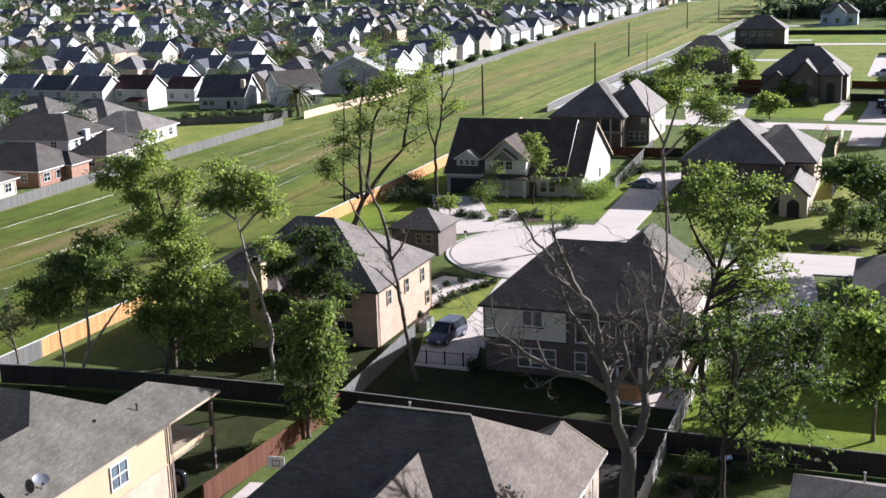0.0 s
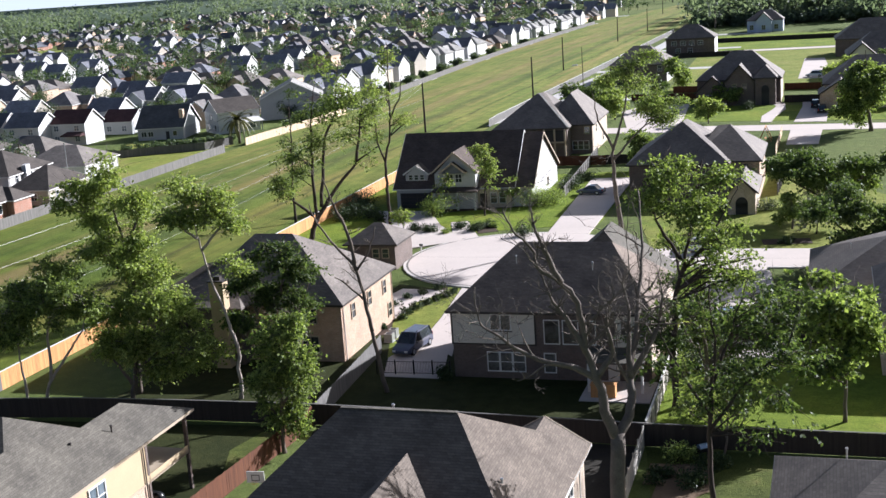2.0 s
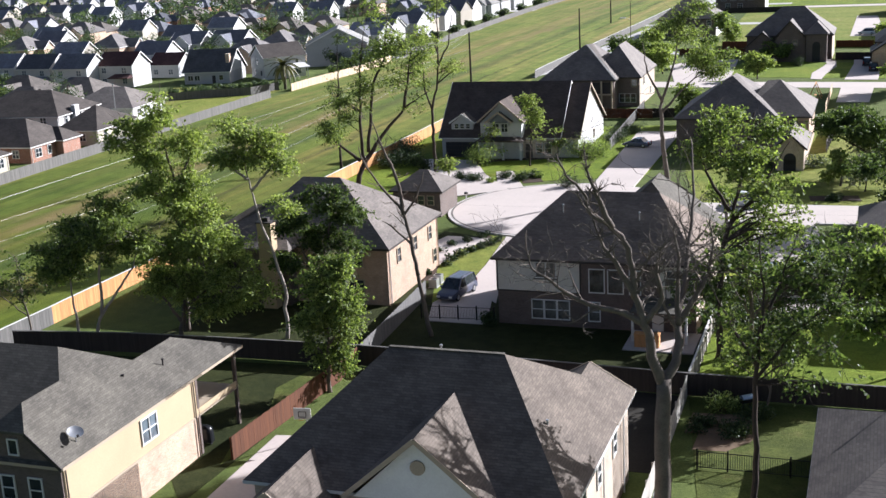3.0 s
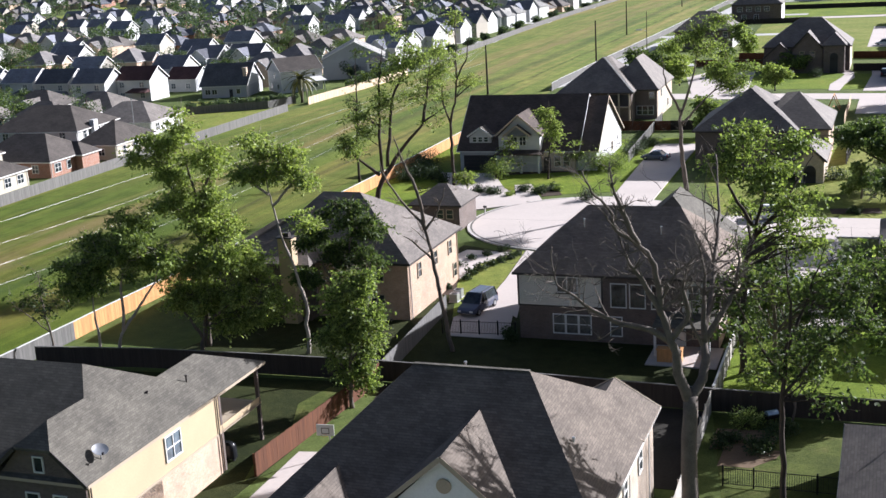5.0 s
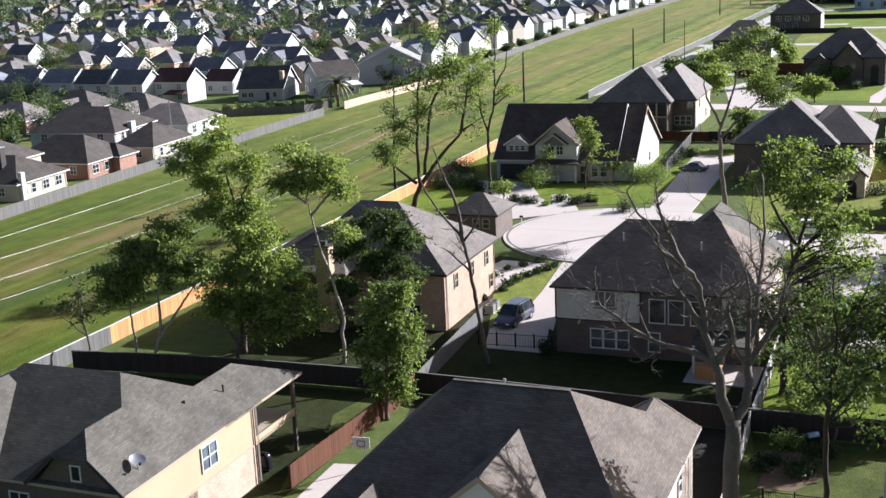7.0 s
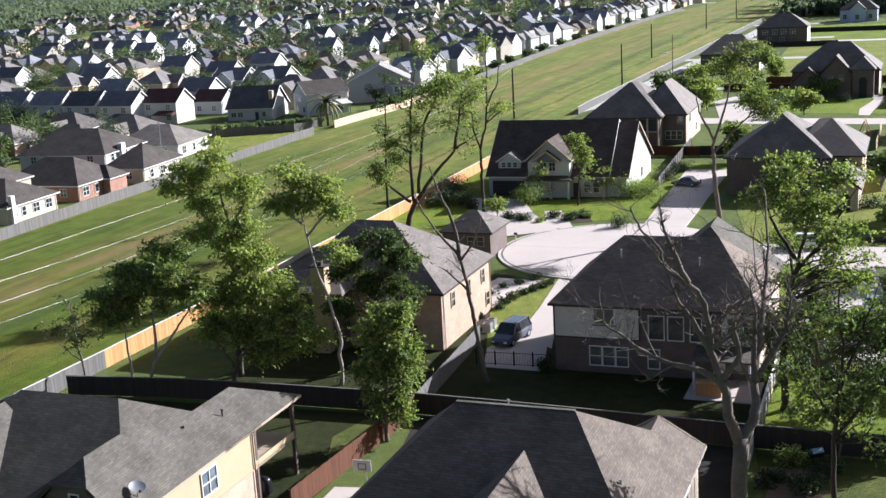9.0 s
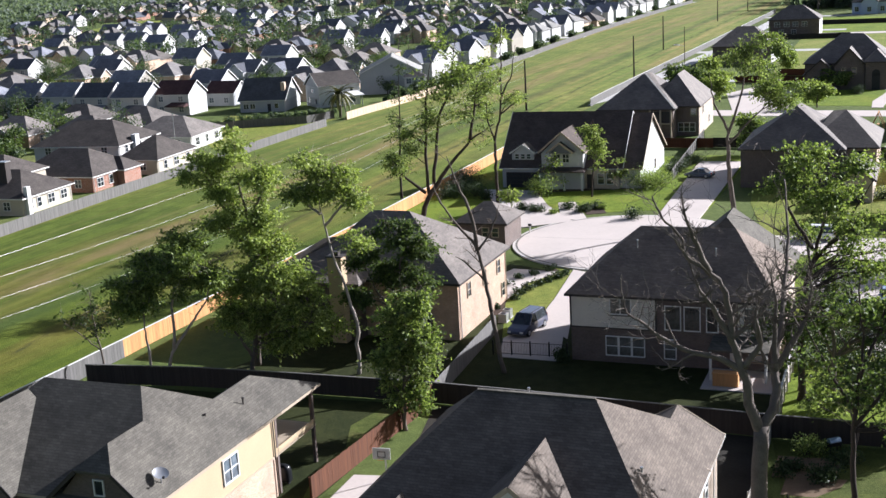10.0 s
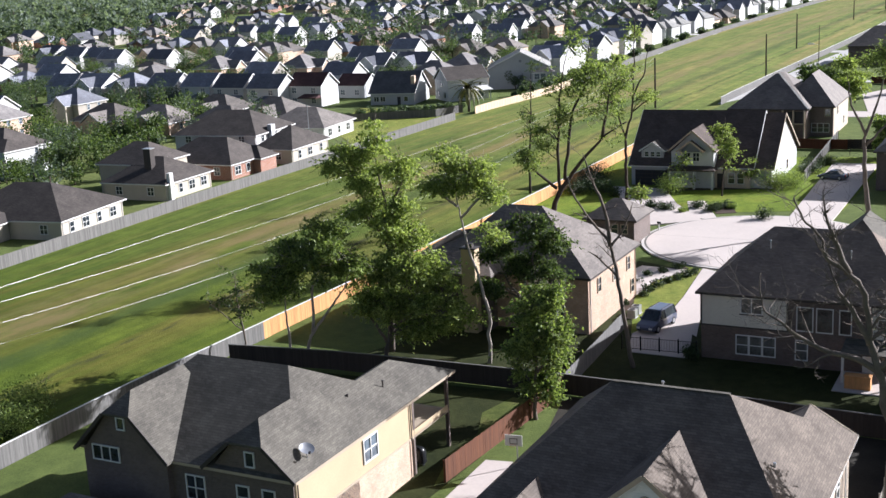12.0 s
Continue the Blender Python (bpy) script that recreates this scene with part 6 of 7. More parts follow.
fence("fence", "board fence between back yards, darkened for its shaded face", [(-47, 105), (-36.4, 103.1), (-26.8, 100.6), (-14.3, 97.0), (-7.5, 94.6), (11.8, 87.4), (23, 83.8), (45, 76.8)], "fence_dark", cap="fence_grey", group="yard fences", face=-1)
fence("fence", "grey board fence beside a shaded lawn", [(-14.2, 97.4), (-9.3, 116)], "fence_grey", group="yard fences", face=-1)
# its white cap likewise paints a sunlit top edge
fence("fence", "grey board fence between back yards", [(12.0, 87.8), (20.0, 113)], "fence_pale", cap="white", group="yard fences")
fence("fence", "pale grey board fence between back yards", [(11.7, 87.1), (7.0, 72), (2.5, 57)], "fence_pale", group="yard fences")
fence("fence", "red-brown stained board fence beside a lawn", [(-14.4, 96.6), (-21.7, 78.7)], "fence_red", group="yard fences", face=1)
fence("fence", "grey board fence beside a long drive", [(17.4, 191.5), (28.4, 232)], "fence_grey", group="yard fences")
fence("fence", "red-brown board fence behind a back yard", [(13, 226), (28.4, 221)], "fence_red", group="yard fences")
fence("fence", "dark board fence at the end of a back yard", [(28.4, 221.5), (42, 218)], "fence_dark", group="yard fences")
fence("fence", "dark board fence beside a brick house", [(48.7, 181.5), (58.2, 207)], "fence_dark", group="yard fences")
fence("fence", "dark board fence behind a brick house", [(48.6, 204.6), (58.6, 201.8)], "fence_dark", group="yard fences")
fence("fence", "dark brown board fence beyond a drive", [(91, 323.4), (104.5, 317.2)], "fence_red", group="yard fences", posts=False)
fence("fence", "dark brown board fence beside a dark house", [(63.6, 334.4), (71.4, 330.8)], "fence_red", group="yard fences", posts=False)
fence("fence", "sunlit tan board fence along a drive", [(58.9, 218.3), (67.2, 243.2)], "fence_sunlit", group="yard fences", posts=False)
fence("fence", "dark board fence beside a front lawn", [(83, 296), (108, 286)], "fence_dark", group="yard fences", posts=False)
fence("fence", "dark fence across open lawns", [(88, 452), (112, 446)], "fence_dark", group="yard fences", posts=False)
fence("fence", "red-brown board fence by a house drive", [(50, 322), (66, 314)], "fence_red", group="yard fences", posts=False)
fence("fence", "long dark fence before the woods", [(112, 520), (200, 490)], "fence_dark", group="yard fences", posts=False)
fence("fence", "weathered board fence round an open estate lot", [(-79, 277), (-68, 280.6), (-56, 282.4), (-50.6, 290)], "fence_grey", group="estate fences", posts=False)
flat("lawn", [(-76, 262), (-66, 240), (-50, 288), (-80, 305)], 0.05, "lawn_dry", "open green lot beside the estate fence", "lawn")
flat("path", [(8.5, 288), (14, 303), (62, 428), (120, 598), (126, 598), (67, 428), (17, 300)], 0.06, "concrete_grey", "pale gravel track along the levee fence", "path")
flat("path", [(68.4, 263.6), (70.4, 262.6), (74.4, 272.5), (79.6, 283), (82.6, 294), (81.8, 298.6), (80, 297), (79.4, 290), (77, 284.5), (71.4, 273.5)], 0.082, "concrete", "curved pale front path", "path")
flat("driveway", [(74.7, 260.4), (84.4, 286), (88.4, 298.9), (92.6, 297), (86, 272), (81, 258)], 0.07, "concrete", "pale concrete drive with dark cars", "driveway")
flat("driveway", [(64.2, 230), (71, 250), (77, 248), (69.8, 228.2)], 0.07, "concrete", "pale concrete drive below the street", "driveway")
flat("driveway", [(44, 300), (54, 312), (62, 306), (52, 268), (40, 268)], 0.07, "concrete", "pale concrete drive beside a brick house", "driveway")
flat("driveway", [(102.6, 349.8), (124, 413.4), (130, 411), (111.4, 345.6)], 0.07, "concrete", "pale concrete drive by the far lots", "driveway")
flat("lawn", [(60, 330), (150, 300), (210, 430), (100, 465)], 0.035, "lawn_dry", "wide open grass lots", "lawn")
flat("lawn", [(100, 476), (240, 436), (250, 520), (120, 560)], 0.036, "lawn", "wide green grass lots before the woods", "lawn")

# ---- utility poles and wires ----
pp = Shape().tube([(0, 0, -0.3), (0, 0, 6), (0, 0, 12)], [0.26, 0.22, 0.17], 8).mesh("pole", M["pole_wood"])
POLES = [(-64.9, 80.4), (-4.6, 283), (25.8, 342), (44, 428), (84, 562), (110, 631), (151, 803)]
for x, y in POLES:
    r = thing("utility_pole", "tall dark wooden utility pole on the levee", "pole", pose(x, y, 0, 0, 0, ROT), "utility poles")
    part("pole", pp, None, r)
for z0, z1, sag in ((11.6, 8.1, 0.1), (10.4, 12.0, 3.5), (8.6, 12.0, 4.6), (6.8, 11.1, 5.3)):
    a, b_ = Vector((-62, 90, z0)), Vector((-4.6, 283, z1))
    pts = []
    for k in range(26):
        t = -0.05 + 1.05 * k / 25
        pts.append(a + (b_ - a) * t - Vector((0, 0, sag * 4 * t * (1 - t))))
    single("power_line", Shape().tube(pts, [0.01] * 26, 5), M["wire"], "pale aluminium power line sagging over the levee", "power line", group="power lines")
lamp = thing("street_lamp", "tall dark street lamp with a pale lamp head", "street lamp", pose(43.3, 369, 0, 0, 0, ROT))
part("pole", Shape().tube([(0, 0, -0.3), (0, 0, 12)], [0.13, 0.08], 8), M["pole_wood"], lamp)
part("arm", Shape().tube([(0, 0, 6.2), (-0.9, 0, 6.6), (-1.6, 0, 6.65)], [0.05, 0.04, 0.04], 6), M["metal_grey"], lamp)
part("lamp_head", Shape().box(-3.1, -1.5, -0.25, 0.25, 6.5, 6.8), M["white"], lamp)
for x, y, h in ((-74.4, 236.3, 9.0),):
    p = thing("street_lamp", "slim grey metal street lamp beside a fence", "street lamp", pose(x, y, 0))
    part("pole", Shape().tube([(0, 0, -0.2), (0, 0, h)], [0.09, 0.06], 8), M["metal_grey"], p)
    part("lamp_head", Shape().tube([(0, 0, h), (0, 0, h + 0.25)], [0.14, 0.2], 8), M["metal_grey"], p)


# ---- yard trees ----
tree("tall leafy tree with a high narrow crown in a back yard", (-32.8, 108.5),
     [[(1.1, 0, 0), (1.6, 0, 6), (1.8, 0, 11.3), (1.0, 0, 16.6), (0.6, 0, 20)], [(1.7, 0, 9.6), (-0.4, 0.4, 14), (-2.0, 0, 18.2), (-3.0, 0, 20)], [(1.4, 0, 13.6), (3.0, -0.3, 16.6), (3.6, 0, 18.8)]],
     [(-2.0, 0, 19.4, 1.9, 1.7, 1.5, 26), (0.8, 0, 20.3, 1.7, 1.5, 1.3, 22), (3.0, 0, 18.2, 1.6, 1.5, 1.4, 20), (-0.4, 0, 16.8, 1.7, 1.5, 1.4, 22), (2.2, 0, 15.2, 1.9, 1.7, 1.5, 26), (-0.8, 0, 13.9, 1.7, 1.5, 1.3, 22),
      (1.7, 0, 12.4, 2.5, 2.2, 1.6, 40), (3.6, 0, 11.8, 1.5, 1.4, 1.2, 14)], 3, leaf="leaf_light", density=1.2, trunk_r=0.26, clump=0.8, low=0.4)
tree("low spreading dark green tree under taller ones", (-33.5, 106.5), [[(1.6, 0, 0), (2.2, 0, 3), (3.4, 0.2, 6.5), (3.8, 0, 9)], [(1.8, 0, 1.6), (0.4, 0, 4), (0.2, 0.2, 6.4)], [(2.4, 0, 3), (5.2, 0, 5.2), (7.4, 0, 6.6)]],
     [(0.2, 0, 5.6, 2.3, 2.1, 1.6, 40), (3.0, 0, 9.0, 2.5, 2.2, 1.6, 46), (5.6, 0, 9.6, 2.0, 1.8, 1.3, 30), (3.4, 0, 5.4, 2.6, 2.3, 1.8, 46), (6.6, 0, 6.6, 2.6, 2.3, 2.0, 52), (8.6, 0, 5.0, 1.7, 1.5, 1.7, 26),
      (5.0, 0, 3.0, 2.4, 2.0, 1.3, 30), (1.0, 0, 8.2, 1.7, 1.5, 1.2, 20)], 4, density=1.25, leaf="leaf_light", clump=0.85, side=0.7)
tree("spring-green tree with a long bare pale trunk", (-21.6, 105), [[(-0.1, 0, 0), (0.1, 0, 5), (-0.5, 0, 7.4), (-1.8, 0, 12.3), (-2.4, 0, 15.4), (-2.5, 0, 18.8)], [(-2.4, 0, 15), (-4.3, 0, 16.6), (-5.0, 0, 18)], [(-2.1, 0, 14), (0, 0, 16.2), (1.0, 0, 17)]],
     [(-4.3, 0, 17.2, 1.6, 1.5, 1.2, 22), (-2.7, 0, 19.6, 1.9, 1.7, 1.3, 30), (-0.5, 0, 18.2, 1.7, 1.5, 1.3, 26), (0.9, 0, 16.2, 1.1, 1.0, 0.9, 10), (-2.2, 0, 17.0, 1.5, 1.3, 0.9, 14), (0.3, 0, 12.6, 1.4, 1.2, 0.8, 8)], 5,
     leaf="leaf_light", bark="bark_pale", trunk_r=0.17, density=1.25, clump=0.75, low=0.55, side=0.7)
tree("broad leafy tree on pale crooked trunks", (-37.2, 104.6), [[(-2.1, 0, 0), (-1.4, 0, 2.8), (0.7, 0, 5.6), (2.2, 0, 7.5), (3.0, 0, 9.8)], [(-3.7, 0.2, -0.2), (-3.5, 0, 2.9), (-3.7, 0, 5.3), (-3.6, 0, 9)], [(-1.2, 0, 3.2), (-0.8, 0, 8), (1.0, 0, 12.8)]],
     [(-3.9, 0, 8.8, 1.9, 1.7, 1.6, 34), (-2.0, 0, 10.8, 1.7, 1.5, 1.3, 24), (1.0, 0, 12.7, 2.0, 1.8, 1.4, 32), (-0.8, 0, 9.4, 1.7, 1.5, 1.3, 24), (2.6, 0, 10.2, 1.9, 1.7, 1.4, 28), (-5.2, 0, 7.2, 1.3, 1.2, 1.3, 16)], 7,
     bark="bark_pale", trunk_r=0.17, density=1.4, clump=0.92, side=0.85, low=0.35)
tree("thin sparse young tree near the levee fence", (-46, 106), [[(0.4, 0, 0), (0.3, 0, 3), (-0.1, 0, 6), (-0.1, 0, 8.6)], [(0.3, 0, 2.8), (-1.6, 0, 4.6), (-2.8, 0, 5.6)]], [(-0.6, 0, 5.6, 3.0, 2.4, 2.4, 44)], 8, density=0.26, trunk_r=0.1, bark="bark", clump=0.7, leaf="leaf_dark")
tree("bushy bright green tree by a red fence", (-16.4, 91.2), [[(0.2, 0, 0), (0.2, 0, 3), (0.6, 0, 7), (1.2, 0, 11.2)], [(0.2, 0, 2.6), (-1.0, 0, 4.6), (-1.6, 0, 6.4)], [(0.4, 0, 4), (2.0, 0, 6), (2.8, 0, 8)]],
     [(1.5, 0, 10.7, 1.2, 1.2, 1.2, 24), (-0.3, 0, 9.1, 1.4, 1.4, 1.3, 30), (1.9, 0, 8.3, 1.3, 1.3, 1.3, 30), (0.4, 0, 6.7, 1.8, 1.7, 1.5, 44), (2.0, 0, 5.4, 1.2, 1.1, 1.2, 20), (-0.9, 0, 5.2, 1.1, 1.1, 1.2, 18), (0.8, 0, 3.5, 1.3, 1.2, 1.2, 20)], 9, density=1.7, trunk_r=0.17, clump=0.7)
tree("dark leafy tree before a peach brick house", (-17.5, 110.5), [[(0, 0, 0), (0, 0, 4), (-0.4, 0, 8), (0, 0, 11.5)], [(0, 0, 3), (-2.6, 0, 6), (-3.8, 0, 9)], [(0, 0, 4), (1.6, 0, 7), (2.4, 0, 9.6)]],
     [(-3.5, 0, 9.7, 1.9, 1.7, 1.4, 28), (0.2, 0, 11.6, 2.1, 1.9, 1.4, 36), (2.3, 0, 9.9, 1.8, 1.6, 1.4, 26), (-1.4, 0, 8.2, 2.3, 2.0, 1.5, 38), (1.2, 0, 7.0, 2.1, 1.8, 1.4, 28), (-4.3, 0, 6.4, 1.4, 1.2, 1.3, 14)], 10, leaf="leaf_dark", density=1.3, clump=0.75, side=0.7)
bare_tree("large bare grey forked tree with a thick trunk", (6.3, 63.4),
          [[(0, 0, 0), (0.0, 0.2, 5), (0.1, 0.6, 10.6)],
           [(0.1, 0.6, 10.3), (-0.5, 0.6, 12), (-0.62, 0.6, 13), (-0.95, 0.7, 14), (-1.4, 0.8, 15.6), (-1.75, 0.9, 18.2), (-2.6, 1, 19.4), (-3.7, 1.1, 20.2), (-4.1, 1.2, 21.4), (-5, 1.2, 22.4), (-5.5, 1.2, 23.6)],
           [(0.1, 0.6, 10.3), (1.05, 1.3, 11.8), (1.25, 2.4, 13.3), (1.9, 4.2, 15.2), (2.6, 6.4, 17.4), (3.2, 8.6, 20), (3.4, 10.5, 22.4)],
           [(-0.85, 0.7, 13.8), (-2.1, 0.6, 14.6), (-3.7, 0.5, 15.1), (-5, 0.5, 15.8), (-6.2, 0.4, 16.8), (-7.2, 0.4, 17.7), (-7.3, 0.4, 19.6)],
           [(-1.4, 0.8, 15.4), (-2.4, 0.9, 17.4), (-3.2, 1, 18.6), (-3.7, 1.2, 20.3)],
           [(-2.6, 1, 19.4), (-3.3, 0.8, 21), (-3.8, 0.7, 22.4), (-4.1, 0.7, 24)],
           [(1.2, 2.2, 13.2), (1.2, 2.6, 15.2), (1.3, 3, 17.5), (0.7, 3, 19.4)],
           [(1.25, 2.4, 13.2), (2.6, 2.6, 15.4), (3.2, 2.8, 17.2), (3.1, 3, 19)],
           [(-0.9, 0.7, 14), (0.0, 0.4, 15.4), (-0.3, 0, 17.4), (0.2, -0.2, 19)]], 11, bark="bark_ash", trunk_r=0.56, side=0.56, shoots=15, spread=0.27, taper=1.25)
bare_tree("slender leaning bare tree in a shaded yard", (-8.4, 104),
          [[(0, 0, 0), (-0.5, 0, 3), (-0.9, 0, 6)], [(-0.9, 0, 5.8), (-1.3, 0, 8.5), (-1.9, 0, 11.6), (-3.5, 0, 13.7), (-4.9, 0.1, 15.8), (-5.5, 0.2, 17.6)], [(-1.9, 0, 11.4), (-2.3, 0, 14.7), (-3.3, 0.2, 17.2), (-4.2, 0.3, 19.8)],
           [(-1.1, 0, 8.3), (-2.7, 0.1, 10.1), (-3.8, 0.1, 10.9)], [(-1.8, 0, 11.4), (-0.6, -0.3, 13.2), (0.2, -0.3, 15.4)]], 12, bark="bark", trunk_r=0.21, side=0.85, shoots=5, spread=0.2, taper=0.8)
tree("tall dark-limbed tree with thin spring leaves", (-18.2, 146), [[(0, 0, 0), (-1.0, 0, 4.1), (0.9, 0, 8.6), (3.2, 0, 11.7), (6.1, 0, 14.9), (8.9, 0, 16.6)], [(0.7, 0, 8.3), (0.6, 0.4, 14.5), (0.9, 0, 20), (1.8, 0, 24.5)], [(1.3, 0, 9.6), (2.4, 0.5, 17.9), (4, 0, 20.9), (4.9, 0, 27)], [(0.3, 0, 8.6), (-2, 0, 10.5), (-4, 0, 12.4)], [(6, 0, 14.8), (6.6, 0, 18), (7.2, 0, 22)]],
     [(0.6, 0, 18.0, 3.0, 2.6, 4.6, 40), (4.4, 0, 22.5, 3.2, 3.0, 5.0, 46), (7.6, 0, 18.2, 2.6, 2.4, 3.6, 30), (-3.4, 0, 12.2, 2.2, 1.8, 2.2, 26), (-1.6, 0, 15.4, 2.0, 1.8, 2.4, 14)], 13, leaf="leaf_mid", bark="bark_dark", trunk_r=0.42, density=0.62, clump=0.85, low=0.35)
tree("tall slim tree by a garage drive", (-9.4, 171), [[(-0.3, 0, 0), (-0.4, 0, 6), (-0.4, 0, 10.6), (0.5, 0, 14.4), (1.0, 0, 21.4), (1, 0, 27.5)], [(-0.4, 0, 10.8), (-1.3, 0, 13.7), (-1.4, 0, 17.6), (-2, 0, 22)], [(0.8, 0, 17), (2.4, 0, 20), (3, 0, 24)]],
     [(0.6, 0, 22.5, 3.6, 3.0, 5.6, 56), (-1.6, 0, 17.6, 1.8, 1.6, 3.0, 18)], 14, leaf="leaf_light", bark="bark_dark", trunk_r=0.26, density=0.6, clump=0.85, low=0.4)
tree("slim dark tree against the orange fence", (-25.0, 186), [[(0, 0, 0), (0.1, 0, 7), (0.5, 0, 14), (0.8, 0, 20)]], [(0.6, 0, 13.5, 1.6, 1.5, 5.6, 30)], 16, leaf="leaf_dark", bark="bark_dark", trunk_r=0.2, density=0.55, clump=0.7, low=0.35)
tree("tall feathery green tree by the long drive", (21.6, 160), [[(0, 0, 0), (-0.6, 0, 6), (-0.9, 0, 11.3), (0.6, 0, 16), (2.4, 0, 24)], [(-0.8, 0, 10.5), (2.0, 0, 13.5), (5.6, 0, 17)], [(-0.6, 0, 12), (-2.6, 0, 16), (-3.2, 0, 20)]],
     [(2.8, 0, 20.4, 4.8, 4.2, 3.8, 80), (5.4, 0, 16.0, 2.6, 2.4, 1.9, 20)], 15, leaf="leaf_mid", bark="bark", trunk_r=0.36, density=0.85, clump=0.95, low=0.4)
tree("tall feathery green tree beside a grey fence", (15.7, 95.0), [[(0, 0, 0), (-0.1, 0, 5), (0.3, 0, 10), (1.6, 0, 15), (2.6, 0, 20.5)], [(0.5, 0, 11), (3.6, 0, 15), (5.4, 0, 18)], [(0.8, 0, 12.5), (-1.2, 0, 16), (-2.2, 0, 19)]],
     [(1.8, 0, 18.2, 3.9, 3.4, 3.2, 84), (2.8, 0, 13.6, 3.9, 3.3, 2.8, 52), (2.6, 0, 9.6, 3.6, 3.0, 2.6, 34)], 17, density=0.8, trunk_r=0.3, clump=0.8, leaf="leaf_mid", bark="bark_dark", low=0.35)
tree("tall slim tree with drooping feathery leaves", (12.2, 66.6),
     [[(0, 0, 0), (0.1, 0, 5), (0, 0, 10), (0.4, 0.3, 14), (0.2, 0.4, 18)], [(0, 0, 9.4), (2.0, 0, 12), (4.4, -0.2, 14)], [(0.1, 0, 10), (-1.4, 0.6, 12.6), (-2.6, 0.8, 15)], [(0.2, 0.2, 12), (1.6, 1.0, 15), (2.6, 1.2, 18)]],
     [(-2.4, 0.8, 13.0, 1.6, 1.4, 1.2, 10), (-1.2, 0.6, 15.6, 2.0, 1.8, 1.2, 12), (0.6, 0.2, 12.2, 2.0, 1.8, 0.9, 13), (1.8, 0.6, 15.2, 2.2, 1.8, 1.4, 14), (3.2, 0, 12.8, 2.0, 1.7, 1.0, 13), (5.4, -0.2, 13.8, 1.9, 1.7, 1.2, 11),
      (4.2, 0.8, 16.6, 2.0, 1.7, 1.1, 10), (1.6, -0.2, 9.4, 2.2, 1.6, 0.6, 10), (-0.6, 0.4, 10.6, 1.4, 1.2, 0.7, 6), (4.6, 0, 10.8, 1.6, 1.4, 0.8, 7)], 28,
     leaf="leaf_dark", bark="bark_dark", trunk_r=0.2, density=0.56, clump=0.7, leaf_size=0.26, low=0.45)
tree("dark shaded tree over a bright back lawn", (18.6, 96.5), [[(0, 0, 0), (0.1, 0, 3.4), (-0.3, 0, 7), (0.2, 0, 11)], [(0.1, 0, 3), (2.2, 0, 5.5), (3.6, 0, 8)], [(0, 0, 3.2), (-1.6, 0, 6), (-3, 0, 9)], [(-2.6, 0.6, 0), (-2.7, 0.6, 5), (-2.4, 0.5, 9)]],
     [(0.2, 0.8, 6.0, 4.2, 3.6, 2.6, 60), (-1.6, 1, 8.4, 3.0, 2.6, 1.8, 24), (4.6, 0.6, 7.0, 3.2, 2.8, 2.2, 40)], 18, leaf="leaf_dark", density=1.3, trunk_r=0.22, clump=0.85)
tree("spring-green tree with drooping pinnate leaves", (27.8, 89.4), [[(0, 0, 0), (0.1, 0, 4), (-0.3, 0, 8), (-1.0, 0, 12)], [(0, 0, 4.5), (2, 0, 8), (3, 0, 10)], [(0, 0, 5), (-2.4, 0, 8), (-3.6, 0, 10)]],
     [(0.6, 0, 8.0, 4.6, 3.6, 3.6, 90)], 19, leaf="leaf_mid", density=1.1, trunk_r=0.15, clump=0.9, leaf_size=0.42)
tree("spreading dark live oak beside a house", (51, 163), [[(0, 0, 0), (-0.4, 0, 2.5), (-1.2, 0, 5), (-1.8, 0, 8)], [(-0.3, 0, 2), (3, 0, 4.5), (5.8, 0, 6.5)], [(-0.4, 0, 2.3), (-4, 0, 4.6), (-6.4, 0, 6)]],
     [(-0.6, 0, 6.2, 7.6, 6.6, 3.2, 100)], 20, leaf="leaf_dark", bark="bark_dark", density=1.5, trunk_r=0.4, clump=1.1, leaf_size=0.4)
tree("broad dark evergreen tree behind a low roof", (45.5, 138), [[(0, 0, 0), (0.2, 0, 3), (-0.4, 0, 6), (0, 0, 9)], [(0, 0, 2.4), (2.6, 0, 5), (4, 0, 7)], [(0, 0, 2.6), (-2.4, 0, 5), (-3.6, 0, 7)]],
     [(0, 0, 6.8, 5.6, 5.0, 3.4, 90)], 29, leaf="leaf_dark", bark="bark_dark", density=1.3, trunk_r=0.3, clump=1.0, leaf_size=0.36)
# two white-leaved trees stand in for unclear pale shapes in the yard
tree("small white-leaved tree standing in for pale clutter", (46.0, 154), [[(0, 0, 0), (0.1, 0, 1.4), (0, 0, 3)], [(0, 0, 1.2), (0.8, 0, 2.4), (1.2, 0, 3.2)]], [(0.2, 0, 2.8, 2.2, 1.8, 1.7, 26)], 30, leaf="leaf_white", bark="bark_dark", density=0.8, trunk_r=0.09, clump=0.6)
tree("small white-leaved tree standing in for pale clutter", (48.4, 164), [[(0, 0, 0), (0.1, 0, 1.4), (0, 0, 3)], [(0, 0, 1.2), (0.8, 0, 2.4), (1.2, 0, 3.2)]], [(0.2, 0, 2.8, 1.9, 1.7, 1.5, 22)], 31, leaf="leaf_white", bark="bark_dark", density=0.8, trunk_r=0.09, clump=0.6)
tree("small shaded tree before a dark fence", (17.2, 84.5), [[(0, 0, 0), (0.2, 0, 1.6), (0.3, 0, 3.6)]], [(0.1, 0, 3.3, 3.4, 3.0, 2.0, 60)], 22, leaf="leaf_mid", density=1.1, trunk_r=0.1, clump=0.7)
